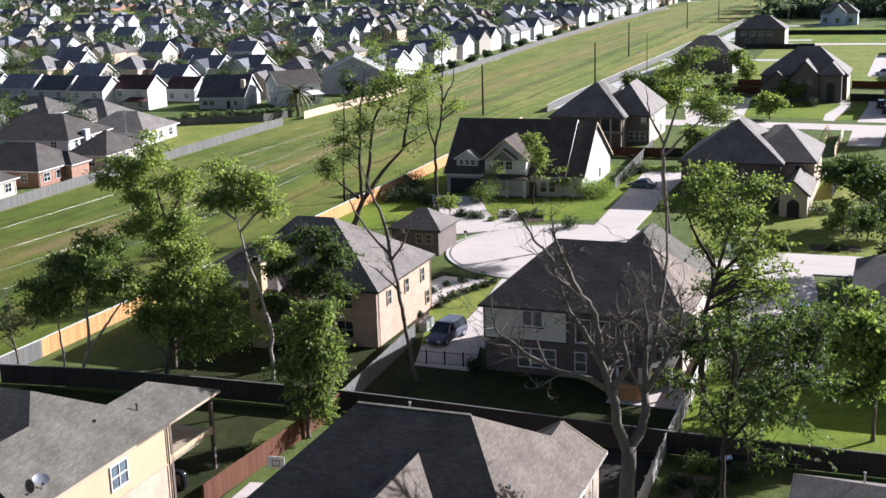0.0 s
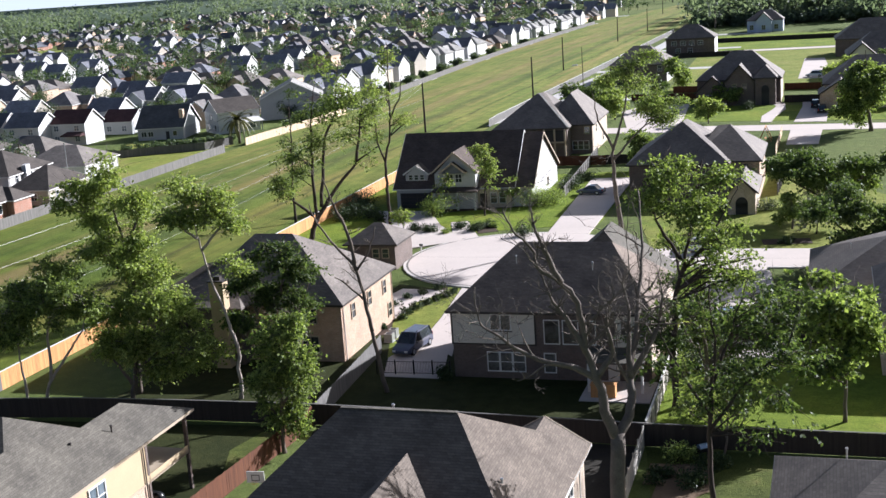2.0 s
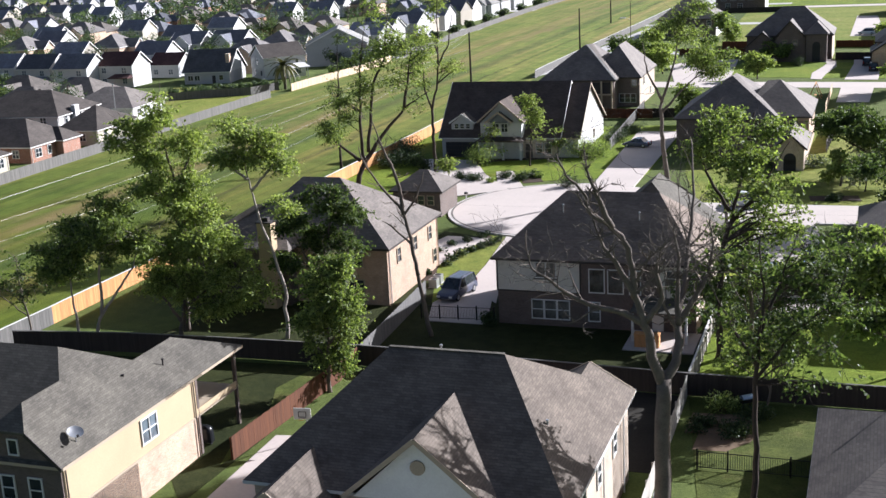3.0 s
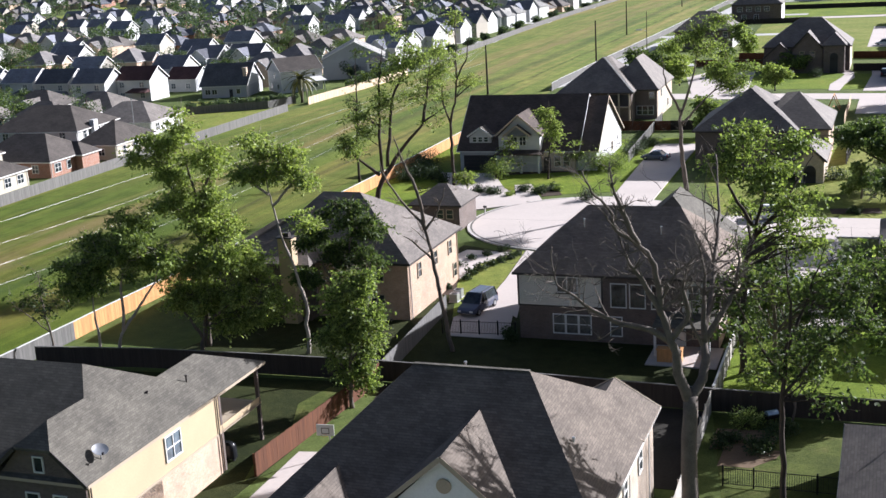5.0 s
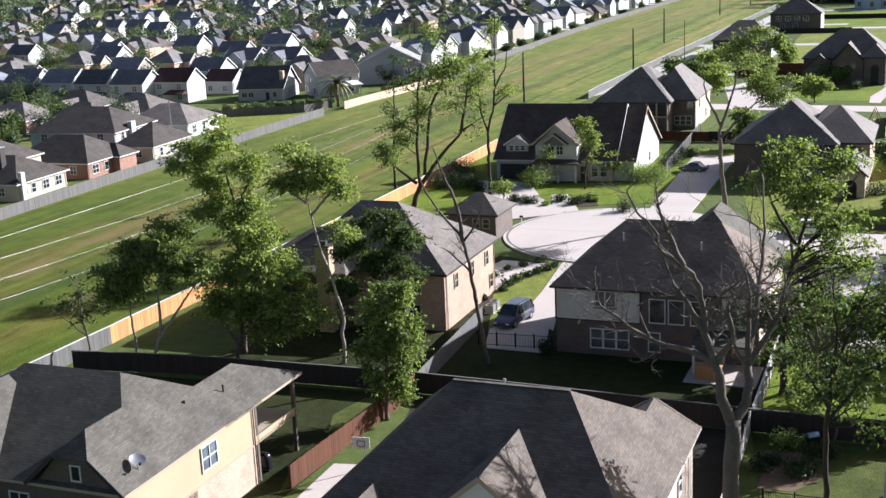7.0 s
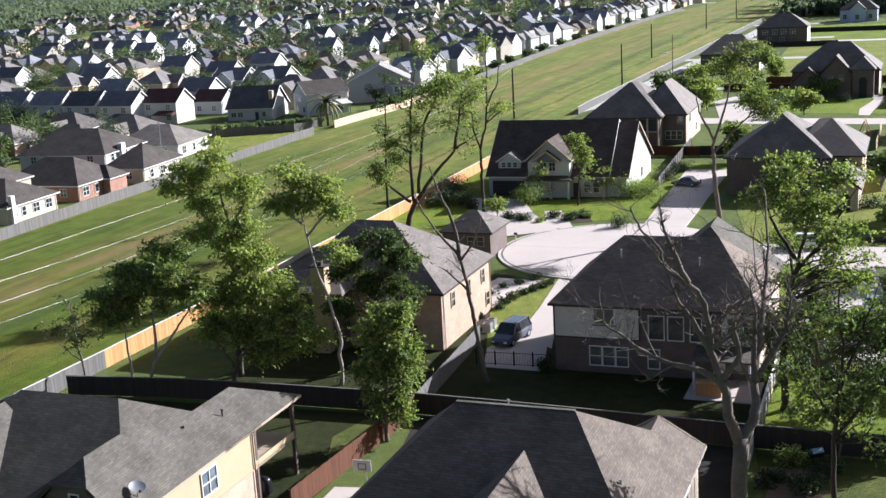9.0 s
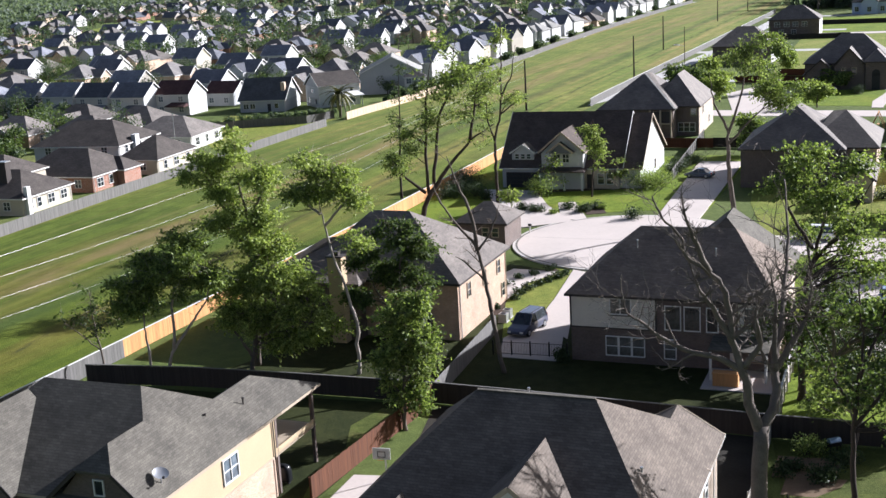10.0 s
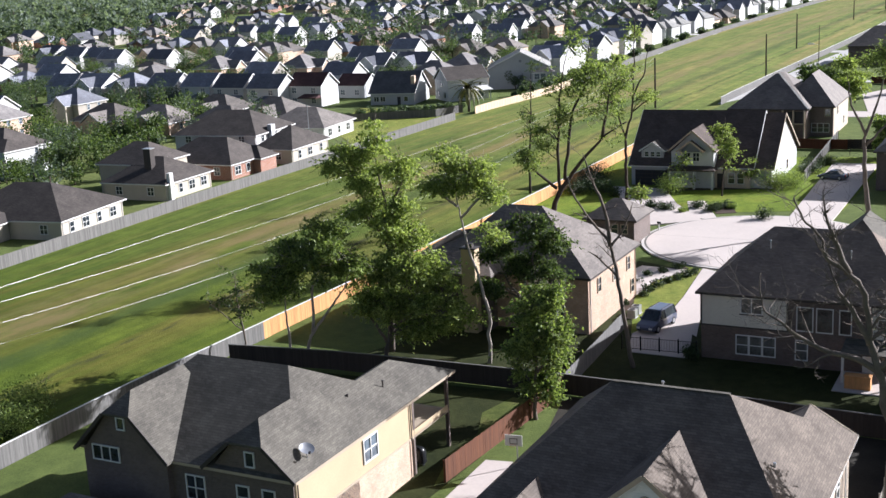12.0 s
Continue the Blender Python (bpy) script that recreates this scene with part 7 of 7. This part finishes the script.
tree("tall round green tree before the far houses", (84, 240), [[(0, 0, 0), (-0.6, 0, 5), (-1, 0, 11), (-1.2, 0, 16)]], [(-1.2, 0, 10.5, 6.2, 5.6, 6.0, 90)], 23, density=1.3, trunk_r=0.4, clump=1.2, leaf_size=0.5)
tree("young leafy tree on a front lawn", (4.2, 181.5), [[(0, 0, 0), (0.2, 0, 3), (0.5, 0, 7.5), (0.4, 0, 12)]], [(0.4, 0, 8.2, 1.7, 1.6, 3.6, 44)], 24, leaf="leaf_light", density=0.9, trunk_r=0.14, clump=0.7, bark="bark_dark")
tree("small round-headed green tree by the kerb", (-7.8, 167.5), [[(0, 0, 0), (0, 0, 1.6), (0.1, 0, 3.6)]], [(0.1, 0, 3.5, 1.9, 1.8, 0.9, 26)], 25, leaf="leaf_light", density=1.6, trunk_r=0.1, clump=0.6, low=0.4)
tree("slim leafy tree before the second gabled house", (-1.8, 185.5), [[(0, 0, 0), (0.1, 0, 2.4), (0.2, 0, 5)]], [(0.1, 0, 3.8, 1.9, 1.7, 1.9, 24)], 26, leaf="leaf_light", density=0.6, trunk_r=0.08, clump=0.6)
tree("grey leafless ornamental tree on a front lawn", (8.4, 187), [[(0, 0, 0), (0, 0, 1.2), (0.2, 0, 4)], [(0, 0, 1), (1.2, 0, 2.6), (1.6, 0, 3.8)]], [(0.5, 0, 3.0, 2.2, 1.8, 1.3, 28)], 27, leaf="leaf_mid", density=0.45, trunk_r=0.09, clump=0.6, twigs=1.6)
for k, (x, y, h) in enumerate(((34, 212, 7), (58, 268, 6), (54, 300, 6), (69, 297, 5.5), (40, 285, 9), (30, 285, 10), (66, 340, 8), (98, 300, 10), (112, 300, 12), (60, 176, 5), (44, 158, 4))):
    tree("leafy green street tree among the lots", (x, y), [[(0, 0, 0), (0.1, 0, h * 0.4), (0, 0, h * 0.9)]], [(0, 0, h * 0.62, h * 0.42, h * 0.4, h * 0.36, 26)], 60 + k,
         density=1.2, trunk_r=0.16, clump=0.16 * h, leaf_size=0.5, leaf=("leaf_mid", "leaf_light", "leaf_dark")[k % 3], group="street trees")

# fan palm by the estate fence
palm = thing("palm_tree", "short fan palm with a ragged dark crown", "tree", pose(-49.2, 290.5, 0), "yard trees")
part("trunk", Shape().tube([(0, 0, -0.2), (0.1, 0, 2.6), (0, 0, 5.4)], [0.36, 0.32, 0.3], 9), M["bark"], palm, smooth=True)
prnd = random.Random(5)
frond = Shape()
for k in range(7):
    a, b_ = k / 7, (k + 1) / 7
    z0, z1 = 0.55 * a - 1.15 * a * a, 0.55 * b_ - 1.15 * b_ * b_
    w0, w1 = 0.12 + 0.62 * math.sin(math.pi * (0.1 + 0.85 * a)), 0.12 + 0.62 * math.sin(math.pi * (0.1 + 0.85 * b_))
    frond.add([(4.1 * a, -w0 * 0.6, 4.1 * z0 - 0.14), (4.1 * a, 0, 4.1 * z0), (4.1 * a, w0 * 0.6, 4.1 * z0 - 0.14), (4.1 * b_, -w1 * 0.5, 4.1 * z1 - 0.14), (4.1 * b_, 0, 4.1 * z1), (4.1 * b_, w1 * 0.5, 4.1 * z1 - 0.14)],
              [(0, 1, 4, 3), (1, 2, 5, 4)])
frond = frond.mesh("frond", M["leaf_palm"])
for k in range(30):
    part("frond", frond, None, palm, at=pose(0, 0, 5.4, prnd.uniform(-15, 15), prnd.uniform(-65, 30), k * 137.5))

# ---- shrubs and beds ----
def planting(spots, seed, leaf="leaf_shrub"):
    for k, (x, y, r, h) in enumerate(spots):
        shrub((x, y), r, h, seed + k, leaf)


# by the gabled house
planting([(0.2, 173.3, 1.1, 0.9), (2.5, 171.2, 1.2, 1.0), (4.2, 173.2, 1.0, 0.8), (8.6, 164.6, 1.3, 1.6), (-4.5, 172.0, 1.4, 0.9), (-6.2, 173.5, 1.2, 0.9), (-13.5, 186, 1.6, 1.8), (-16, 190, 1.9, 2.2), (-17.5, 186, 1.8, 1.6), (-12, 183, 1.3, 1.2), (-15, 196, 2.2, 2.5), (18, 196, 1.2, 1.8), (19.6, 199, 1.3, 1.8), (20.5, 204, 1.6, 1.2), (23, 206, 1.6, 1.3)], 100)
# by the gabled house
planting([(2.2, 171.9, 0.7, 0.6), (-1.8, 170.4, 0.7, 0.6), (11.5, 189, 1.6, 1.8), (14, 189.5, 1.4, 1.6), (5.2, 172.4, 0.7, 0.6), (12.6, 186.5, 2.3, 2.7), (15.2, 187.5, 1.8, 2.1), (-3.5, 183.5, 2.0, 3.2)], 120, "leaf_mid")
# round the peach brick house
planting([(-8.4, 133.5, 0.6, 0.6), (-7.0, 136, 0.6, 0.5), (-5.2, 137.6, 0.6, 0.5), (-3.4, 139.2, 0.7, 0.6), (-9.6, 127, 0.6, 0.7), (-9.4, 124, 0.6, 0.7), (-7.4, 127.6, 0.55, 0.6), (-6.8, 129.4, 0.55, 0.6), (-6.0, 131.2, 0.6, 0.65), (-4.9, 132.8, 0.6, 0.6), (-3.8, 134.2, 0.6, 0.65), (-2.6, 135.6, 0.6, 0.6), (-1.6, 136.9, 0.6, 0.65)], 140)
# in the near back yards
planting([(15.8, 82.2, 1.2, 0.9), (11.5, 81.0, 1.2, 0.7), (14, 80, 1.4, 0.8), (22, 106, 1.6, 2.0), (24.5, 102.5, 1.8, 1.8), (21, 101, 1.5, 1.4), (19.5, 104, 1.6, 2.2), (-3.3, 107.3, 0.75, 1.0), (-3.0, 106.3, 0.6, 0.8), (-12, 91.5, 0.9, 0.7)], 160)
# in the near back yards
planting([(13.5, 84, 1.0, 1.3)], 180, "leaf_mid")
# along the streets
planting([(41, 150, 1.2, 0.6), (44, 171, 1.5, 1.4), (39, 172, 1.5, 1.4), (48, 172, 1.4, 1.3), (66, 290, 1.6, 1.4), (72, 288, 1.6, 1.6), (34, 150.4, 1.0, 0.5)], 200)
# by the levee
planting([(-61.5, 92, 2.2, 2.0), (-63.5, 89, 2.0, 1.6), (-60, 86, 2.2, 2.2)], 240, "leaf_mid")
flat("bed", [(-8, 170.5), (-2.2, 168.4), (-1.4, 172), (-6, 175.5)], 0.05, "mulch", "dark mulched planting bed", "bed")
flat("bed", [(2.6, 169), (5.5, 169.5), (5, 175), (2.4, 176)], 0.05, "mulch", "dark mulched planting bed beside a path", "bed")
flat("bed", [(-8, 186), (14, 186.5), (12, 190), (-2, 195)], 0.05, "mulch", "dark mulched planting bed before the house", "bed")
flat("bed", [(-10.6, 122), (-9, 121.8), (-7.4, 134), (-2.2, 139), (-3, 140.4), (-8.8, 135)], 0.052, "mulch", "curved mulched bed beside a path", "bed")
flat("bed", [(10.4, 80.5), (11.6, 84.0), (16, 83), (14.4, 79.6)], 0.05, "soil", "rough soil bed with shrubs", "bed")
flat("bed", [(38, 150), (44, 149), (44.5, 152), (38.5, 153)], 0.055, "mulch", "oval mulched bed on a lawn", "bed")


# ---- cars ----
def car(label, at, paint, suv=True):
    """A car, nose towards +y: lofted body, glasshouse, wheels, lamps."""
    r = thing("car", label, "car", at, "parked cars")
    h, L, W = (1.8, 4.95, 0.98) if suv else (1.45, 4.5, 0.88)
    belt = 0.98 if suv else 0.9
    body = Shape()
    prof = [(-L / 2, 0.35, belt - 0.15, 0.88), (-L / 2 + 0.12, 0.25, belt - 0.02, 0.95), (-L / 2 + 0.9, 0.22, belt, 1.0), (0.3, 0.22, belt, 1.0), (L / 2 - 1.25, 0.22, belt - 0.02, 1.0), (L / 2 - 0.35, 0.25, belt - 0.2, 0.96), (L / 2, 0.35, belt - 0.38, 0.82)]
    n = len(prof)
    for y, z0, z1, k in prof:
        w = W * k
        body.v += [(-w, y, z0 + 0.12), (-w * 0.9, y, z0), (w * 0.9, y, z0), (w, y, z0 + 0.12), (w, y, z1 - 0.18), (w * 0.92, y, z1), (-w * 0.92, y, z1), (-w, y, z1 - 0.18)]
    for i in range(n - 1):
        for q in range(8):
            body.f.append((i * 8 + q, i * 8 + (q + 1) % 8, i * 8 + 8 + (q + 1) % 8, i * 8 + 8 + q))
    body.f += [tuple(range(8)), tuple((n - 1) * 8 + q for q in reversed(range(8)))]
    part("body", body, M[paint], r, smooth=False)
    tail = -L / 2 + (0.2 if suv else 0.7)
    low = [(-W * 0.92, tail), (W * 0.92, tail), (W * 0.92, L / 2 - 1.2), (-W * 0.92, L / 2 - 1.2)]
    high = [(-W * 0.74, tail + (0.3 if suv else 0.6)), (W * 0.74, tail + (0.3 if suv else 0.6)), (W * 0.74, L / 2 - 2.0), (-W * 0.74, L / 2 - 2.0)]
    part("cabin_glass", Shape().add([(x, y, belt - 0.02) for x, y in low] + [(x, y, h - 0.06) for x, y in high], [(0, 1, 5, 4), (1, 2, 6, 5), (2, 3, 7, 6), (3, 0, 4, 7), (4, 5, 6, 7)]), M["glass"], r)
    part("roof", Shape().add([(x * 1.03, y, h - 0.07) for x, y in high] + [(x * 0.9, y * 0.96, h) for x, y in high], [(0, 1, 5, 4), (1, 2, 6, 5), (2, 3, 7, 6), (3, 0, 4, 7), (4, 5, 6, 7)]), M[paint], r)
    for sx in (-1, 1):
        for (lx, ly), (hx, hy) in zip(low, high):
            if lx * sx > 0:
                part("pillar", Shape().beam((lx, ly, belt - 0.04), (hx * 1.02, hy, h - 0.05), 0.09, 0.09), M[paint], r)
        part("pillar", Shape().beam((sx * W * 0.93, -0.1, belt - 0.04), (sx * W * 0.76, -0.15, h - 0.05), 0.08, 0.07), M["plastic_dark"], r)
        part("mirror", Shape().box(sx * (W + 0.08) - 0.09, sx * (W + 0.08) + 0.09, L / 2 - 1.55, L / 2 - 1.42, belt - 0.02, belt + 0.14), M[paint], r)
        part("tail_lamp", Shape().box(sx * W * 0.78 - 0.09, sx * W * 0.78 + 0.09, -L / 2 - 0.01, -L / 2 + 0.14, belt - 0.3, belt + 0.1), M["lamp_red"], r)
        part("headlight", Shape().box(sx * W * 0.62 - 0.16, sx * W * 0.62 + 0.16, L / 2 - 0.1, L / 2 + 0.01, belt - 0.52, belt - 0.36), M["white"], r)
        for wy in (-L / 2 + 0.9, L / 2 - 0.88):
            wheel = part("wheel", Shape().tube([(sx * (W - 0.2), wy, 0.34), (sx * (W + 0.01), wy, 0.34)], [0.34, 0.34], 18), M["rubber"], r)
            part("rim", Shape().tube([(sx * (W - 0.02), wy, 0.34), (sx * (W + 0.025), wy, 0.34)], [0.22, 0.2], 14), M["metal_grey"], wheel)
    part("rear_plate", Shape().box(-0.26, 0.26, -L / 2 - 0.012, -L / 2 + 0.05, 0.62, 0.74), M["white"], r)
    part("bumper", Shape().box(-W * 0.86, W * 0.86, -L / 2 - 0.05, -L / 2 + 0.2, 0.36, 0.56), M["plastic_dark"], r)
    for sx in (-0.6, 0.6):
        part("roof_rail", Shape().box(sx - 0.02, sx + 0.02, tail + 0.5, L / 2 - 2.2, h - 0.01, h + 0.05), M["plastic_dark"], r)
    return r


car("dark blue-grey estate car parked beside a house", pose(-6.2, 116.1, 0.07, 0, 0, 153) @ Matrix.Scale(1.09, 4), "paint_navy")
car("dark blue saloon parked on the long drive", pose(21.8, 192.5, 0.17, 0, 0, 62), "paint_navy", False)
car("white van-like car parked on the pale street", pose(29.4, 148.6, 0.17, 0, 0, 72), "paint_white")
car("pale blue saloon parked on a drive", pose(30.2, 120.8, 0.17, 0, 0, 165), "paint_sky", False)
car("pale silver car parked on a shaded drive", pose(25.2, 117.2, 0.17, 0, 0, 100), "paint_sky", False)
car("black estate car parked on a pale drive", pose(86.5, 283, 0.08, 0, 0, ROT), "paint_black")
car("black estate car parked nearer the street", pose(84.8, 273, 0.08, 0, 0, ROT), "paint_black")
car("white car parked before a far house", pose(108, 352, 0.08, 0, 0, 60), "paint_white")
car("white car in an estate drive", pose(-61, 330, 0.05, 0, 0, 70), "paint_white", False)

# ---- small things ----
dish = thing("satellite_dish", "grey satellite dish on a shingle roof", "satellite dish", pose(*uv((-21.7, 85.9), -0.7, -19.8), 6.6, 0, 0, ROT))
bowl = Shape()
for i in range(6):
    for q in range(16):
        a, rr = 2 * math.pi * q / 16, 0.08 + 0.42 * i / 5
        bowl.v.append((rr * math.cos(a), rr * math.sin(a) * 1.05, 0.45 * rr * rr))
for i in range(5):
    for q in range(16):
        bowl.f.append((i * 16 + q, i * 16 + (q + 1) % 16, i * 16 + 16 + (q + 1) % 16, i * 16 + 16 + q))
bowl.f.append(tuple(reversed(range(16))))
part("bowl", bowl, M["metal_grey"], dish, at=pose(0, 0, 0.75, 24, 0, 60), smooth=True)
part("mast", Shape().tube([(0, 0, -0.35), (0, 0, 0.5), (0.1, 0.15, 0.72)], [0.04, 0.04, 0.04], 6), M["metal_grey"], dish)
part("feed_arm", Shape().tube([(0.1, 0.1, 0.5), (0.5, -0.4, 0.75)], [0.02, 0.02], 5), M["metal_grey"], dish)
part("feed_horn", Shape().box(0.44, 0.56, -0.47, -0.35, 0.7, 0.85), M["plastic_dark"], dish)

cover = thing("covered_grill", "patio grill under a dark blue-black fitted cover", "barbecue", pose(*uv((-21.7, 85.9), -1.3, -4.7), 0, 0, 0, ROT))
sack = Shape()
for z, w, d in ((0.25, 0.74, 0.42), (0.9, 0.72, 0.4), (1.25, 0.66, 0.36), (1.42, 0.5, 0.26), (1.46, 0.3, 0.12)):
    sack.v += [(math.copysign(abs(math.cos(a)) ** 0.5, math.cos(a)) * w, math.copysign(abs(math.sin(a)) ** 0.5, math.sin(a)) * d, z + 0.02 * math.sin(5 * a)) for a in [2 * math.pi * q / 20 for q in range(20)]]
sack.f = [(20 * i + q, 20 * i + (q + 1) % 20, 20 * i + 20 + (q + 1) % 20, 20 * i + 20 + q) for i in range(4) for q in range(20)] + [tuple(range(80, 100))]
part("fabric_cover", sack, M["paint_black"], cover, smooth=True)
for x in (-0.55, 0.55):
    part("wheel", Shape().tube([(x - 0.03, 0, 0.13), (x + 0.03, 0, 0.13)], [0.13, 0.13], 12), M["rubber"], cover)
    part("leg", Shape().box(x - 0.03, x + 0.03, -0.25, 0.25, 0.12, 0.3), M["metal_black"], cover)

hoop = thing("basketball_hoop", "white basketball backboard on a tall pole by a lawn", "basketball hoop", pose(-16.9, 80.8, 0, 0, 0, -10))
part("pole", Shape().tube([(0, 0.9, 0), (0, 0.9, 2.1), (0, 0.1, 2.75)], [0.06, 0.06, 0.05], 7), M["metal_grey"], hoop)
part("backboard", Shape().box(-0.65, 0.65, 0, 0.05, 2.05, 2.9), M["white"], hoop)
part("backboard_mark", lattice([-0.3, -0.25, 0.25, 0.3], [2.2, 2.25, 2.6, 2.65], -0.012, 0.0), M["trim_dark"], hoop)
part("rim", Shape().tube([(0.22 * math.cos(a * 0.524), -0.28 + 0.22 * math.sin(a * 0.524), 2.17) for a in range(13)], [0.012] * 13, 5), M["lamp_red"], hoop)
part("base", Shape().box(-0.4, 0.4, 0.6, 1.5, 0, 0.2), M["plastic_dark"], hoop)

gate = thing("metal_fence", "low black metal fence with gate across a drive", "fence", pose(-9.5, 109.2, 0, 0, 0, -15), "yard fences")
post = Shape().box(-0.05, 0.05, -0.05, 0.05, 0, 1.5).mesh("post", M["metal_black"])
bar = Shape().box(-0.012, 0.012, -0.012, 0.012, 0.15, 1.35).mesh("bar", M["metal_black"])
for u in (0, 1.8, 3.6, 5.4, 7.1):
    part("post", post, None, gate, at=pose(u, 0, 0))
for k in range(47):
    part("bar", bar, None, gate, at=pose(0.15 * (k + 0.5), 0, 0))
for z in (0.2, 1.3):
    part("rail", Shape().box(0, 7.1, -0.02, 0.02, z - 0.02, z + 0.02), M["metal_black"], gate)

yard = thing("metal_fence", "low black metal fence across a back lawn", "fence", pose(10.2, 74.5, 0, 0, 0, ROT), "yard fences")
for u in range(0, 13, 2):
    part("post", post, None, yard, at=pose(u, 0, 0))
for k in range(80):
    part("bar", bar, None, yard, at=pose(0.15 * (k + 0.5), 0, 0))
for z in (0.2, 1.3):
    part("rail", Shape().box(0, 12, -0.02, 0.02, z - 0.02, z + 0.02), M["metal_black"], yard)

bench = thing("storage_bench", "orange-brown wooden storage bench on a shaded lawn", "bench", pose(10.3, 98.7, 0, 0, 0, ROT))
part("box", Shape().box(-1.05, 1.05, -0.4, 0.4, 0.08, 1.2), M["fence_orange"], bench)
part("lid", Shape().box(-1.1, 1.1, -0.45, 0.45, 1.2, 1.28), M["fence_orange"], bench)
for u in (-0.95, 0.95):
    part("leg", Shape().box(u - 0.07, u + 0.07, -0.38, 0.38, 0, 0.1), M["bark_dark"], bench)
ac = None
for x, y, rot in ((-8.6, 119.5, ROT), (-8.2, 121.0, ROT), (7.0, 69.4, ROT)):
    if ac is None:
        ac = thing("air_conditioner", "grey outdoor air conditioner beside a wall", "air conditioner", pose(x, y, 0.0, 0, 0, rot), "air conditioners")
        part("casing", Shape().box(-0.42, 0.42, -0.42, 0.42, 0.08, 0.9), M["metal_grey"], ac)
        part("fan_grille", Shape().tube([(0, 0, 0.9), (0, 0, 0.94)], [0.34, 0.3], 18), M["plastic_dark"], ac)
        part("pad", Shape().box(-0.5, 0.5, -0.5, 0.5, 0, 0.08), M["concrete_grey"], ac)
    else:
        copy_thing(ac, pose(x, y, 0, 0, 0, rot))
grill = thing("barbecue", "covered blue-grey barbecue in a back yard", "barbecue", pose(15.6, 84.2, 0, 0, 0, 20))
part("lid", Shape().tube([(-0.45, 0, 0.95), (0.45, 0, 0.95)], [0.28, 0.28], 14), M["paint_sky"], grill)
part("firebox", Shape().box(-0.5, 0.5, -0.28, 0.28, 0.65, 0.93), M["metal_black"], grill)
for u in (-0.42, 0.42):
    for v in (-0.22, 0.22):
        part("leg", Shape().box(u - 0.03, u + 0.03, v - 0.03, v + 0.03, 0, 0.66), M["metal_black"], grill)
swing = thing("swing_frame", "yellow-orange wooden swing frame on a lawn", "swing", pose(62.2, 237, 0, 0, 0, 72))
for u in (-1.8, 1.8):
    for v in (-1.2, 1.2):
        part("leg", Shape().beam((u, v, 0), (u, 0, 2.8), 0.14, 0.14), M["fence_orange"], swing)
part("beam", Shape().beam((-2.1, 0, 2.8), (2.1, 0, 2.8), 0.16, 0.16), M["fence_orange"], swing)
part("seat", Shape().box(-0.8, 0.6, -0.22, 0.22, 0.55, 0.6), M["fence_orange"], swing)
for u in (-0.8, 0.6):
    part("rope", Shape().tube([(u, 0, 0.57), (u, 0, 2.75)], [0.015, 0.015], 4), M["trim_tan"], swing)
for x, y in ((-94, 246), (-91, 249)):
    tank = thing("garden_tent", "white domed garden canopy behind houses", "canopy", pose(x, y, 0), "garden canopies")
    part("canopy", Shape().tube([(0, 0, 2.0), (0, 0, 2.6), (0, 0, 3.2), (0, 0, 3.5)], [1.7, 1.6, 1.0, 0.15], 14), M["white"], tank)
    for k in range(4):
        part("post", Shape().tube([(1.1 * math.cos(k * 1.571), 1.1 * math.sin(k * 1.571), 0), (1.1 * math.cos(k * 1.571), 1.1 * math.sin(k * 1.571), 2.1)], [0.04, 0.04], 5), M["white"], tank)
stand = thing("kerb_mailbox", "small pale mailbox on a post by the kerb", "mailbox", pose(-5.4, 158.6, 0.1, 0, 0, 40))
part("post", Shape().box(-0.06, 0.06, -0.06, 0.06, 0, 1.0), M["white"], stand)
part("box", Shape().box(-0.12, 0.12, -0.24, 0.24, 1.0, 1.26), M["plastic_dark"], stand)

# road joint
single("road_joint", Shape().add([(*uv(CUL, -14, 0), 0.168), (*uv(CUL, 68, 0), 0.168), (*uv(CUL, 68, 0.05), 0.168), (*uv(CUL, -14, 0.05), 0.168)], [(0, 1, 2, 3)]),
       M["joint"], "thin dark expansion joint in the concrete road", "joint", kind="structure")
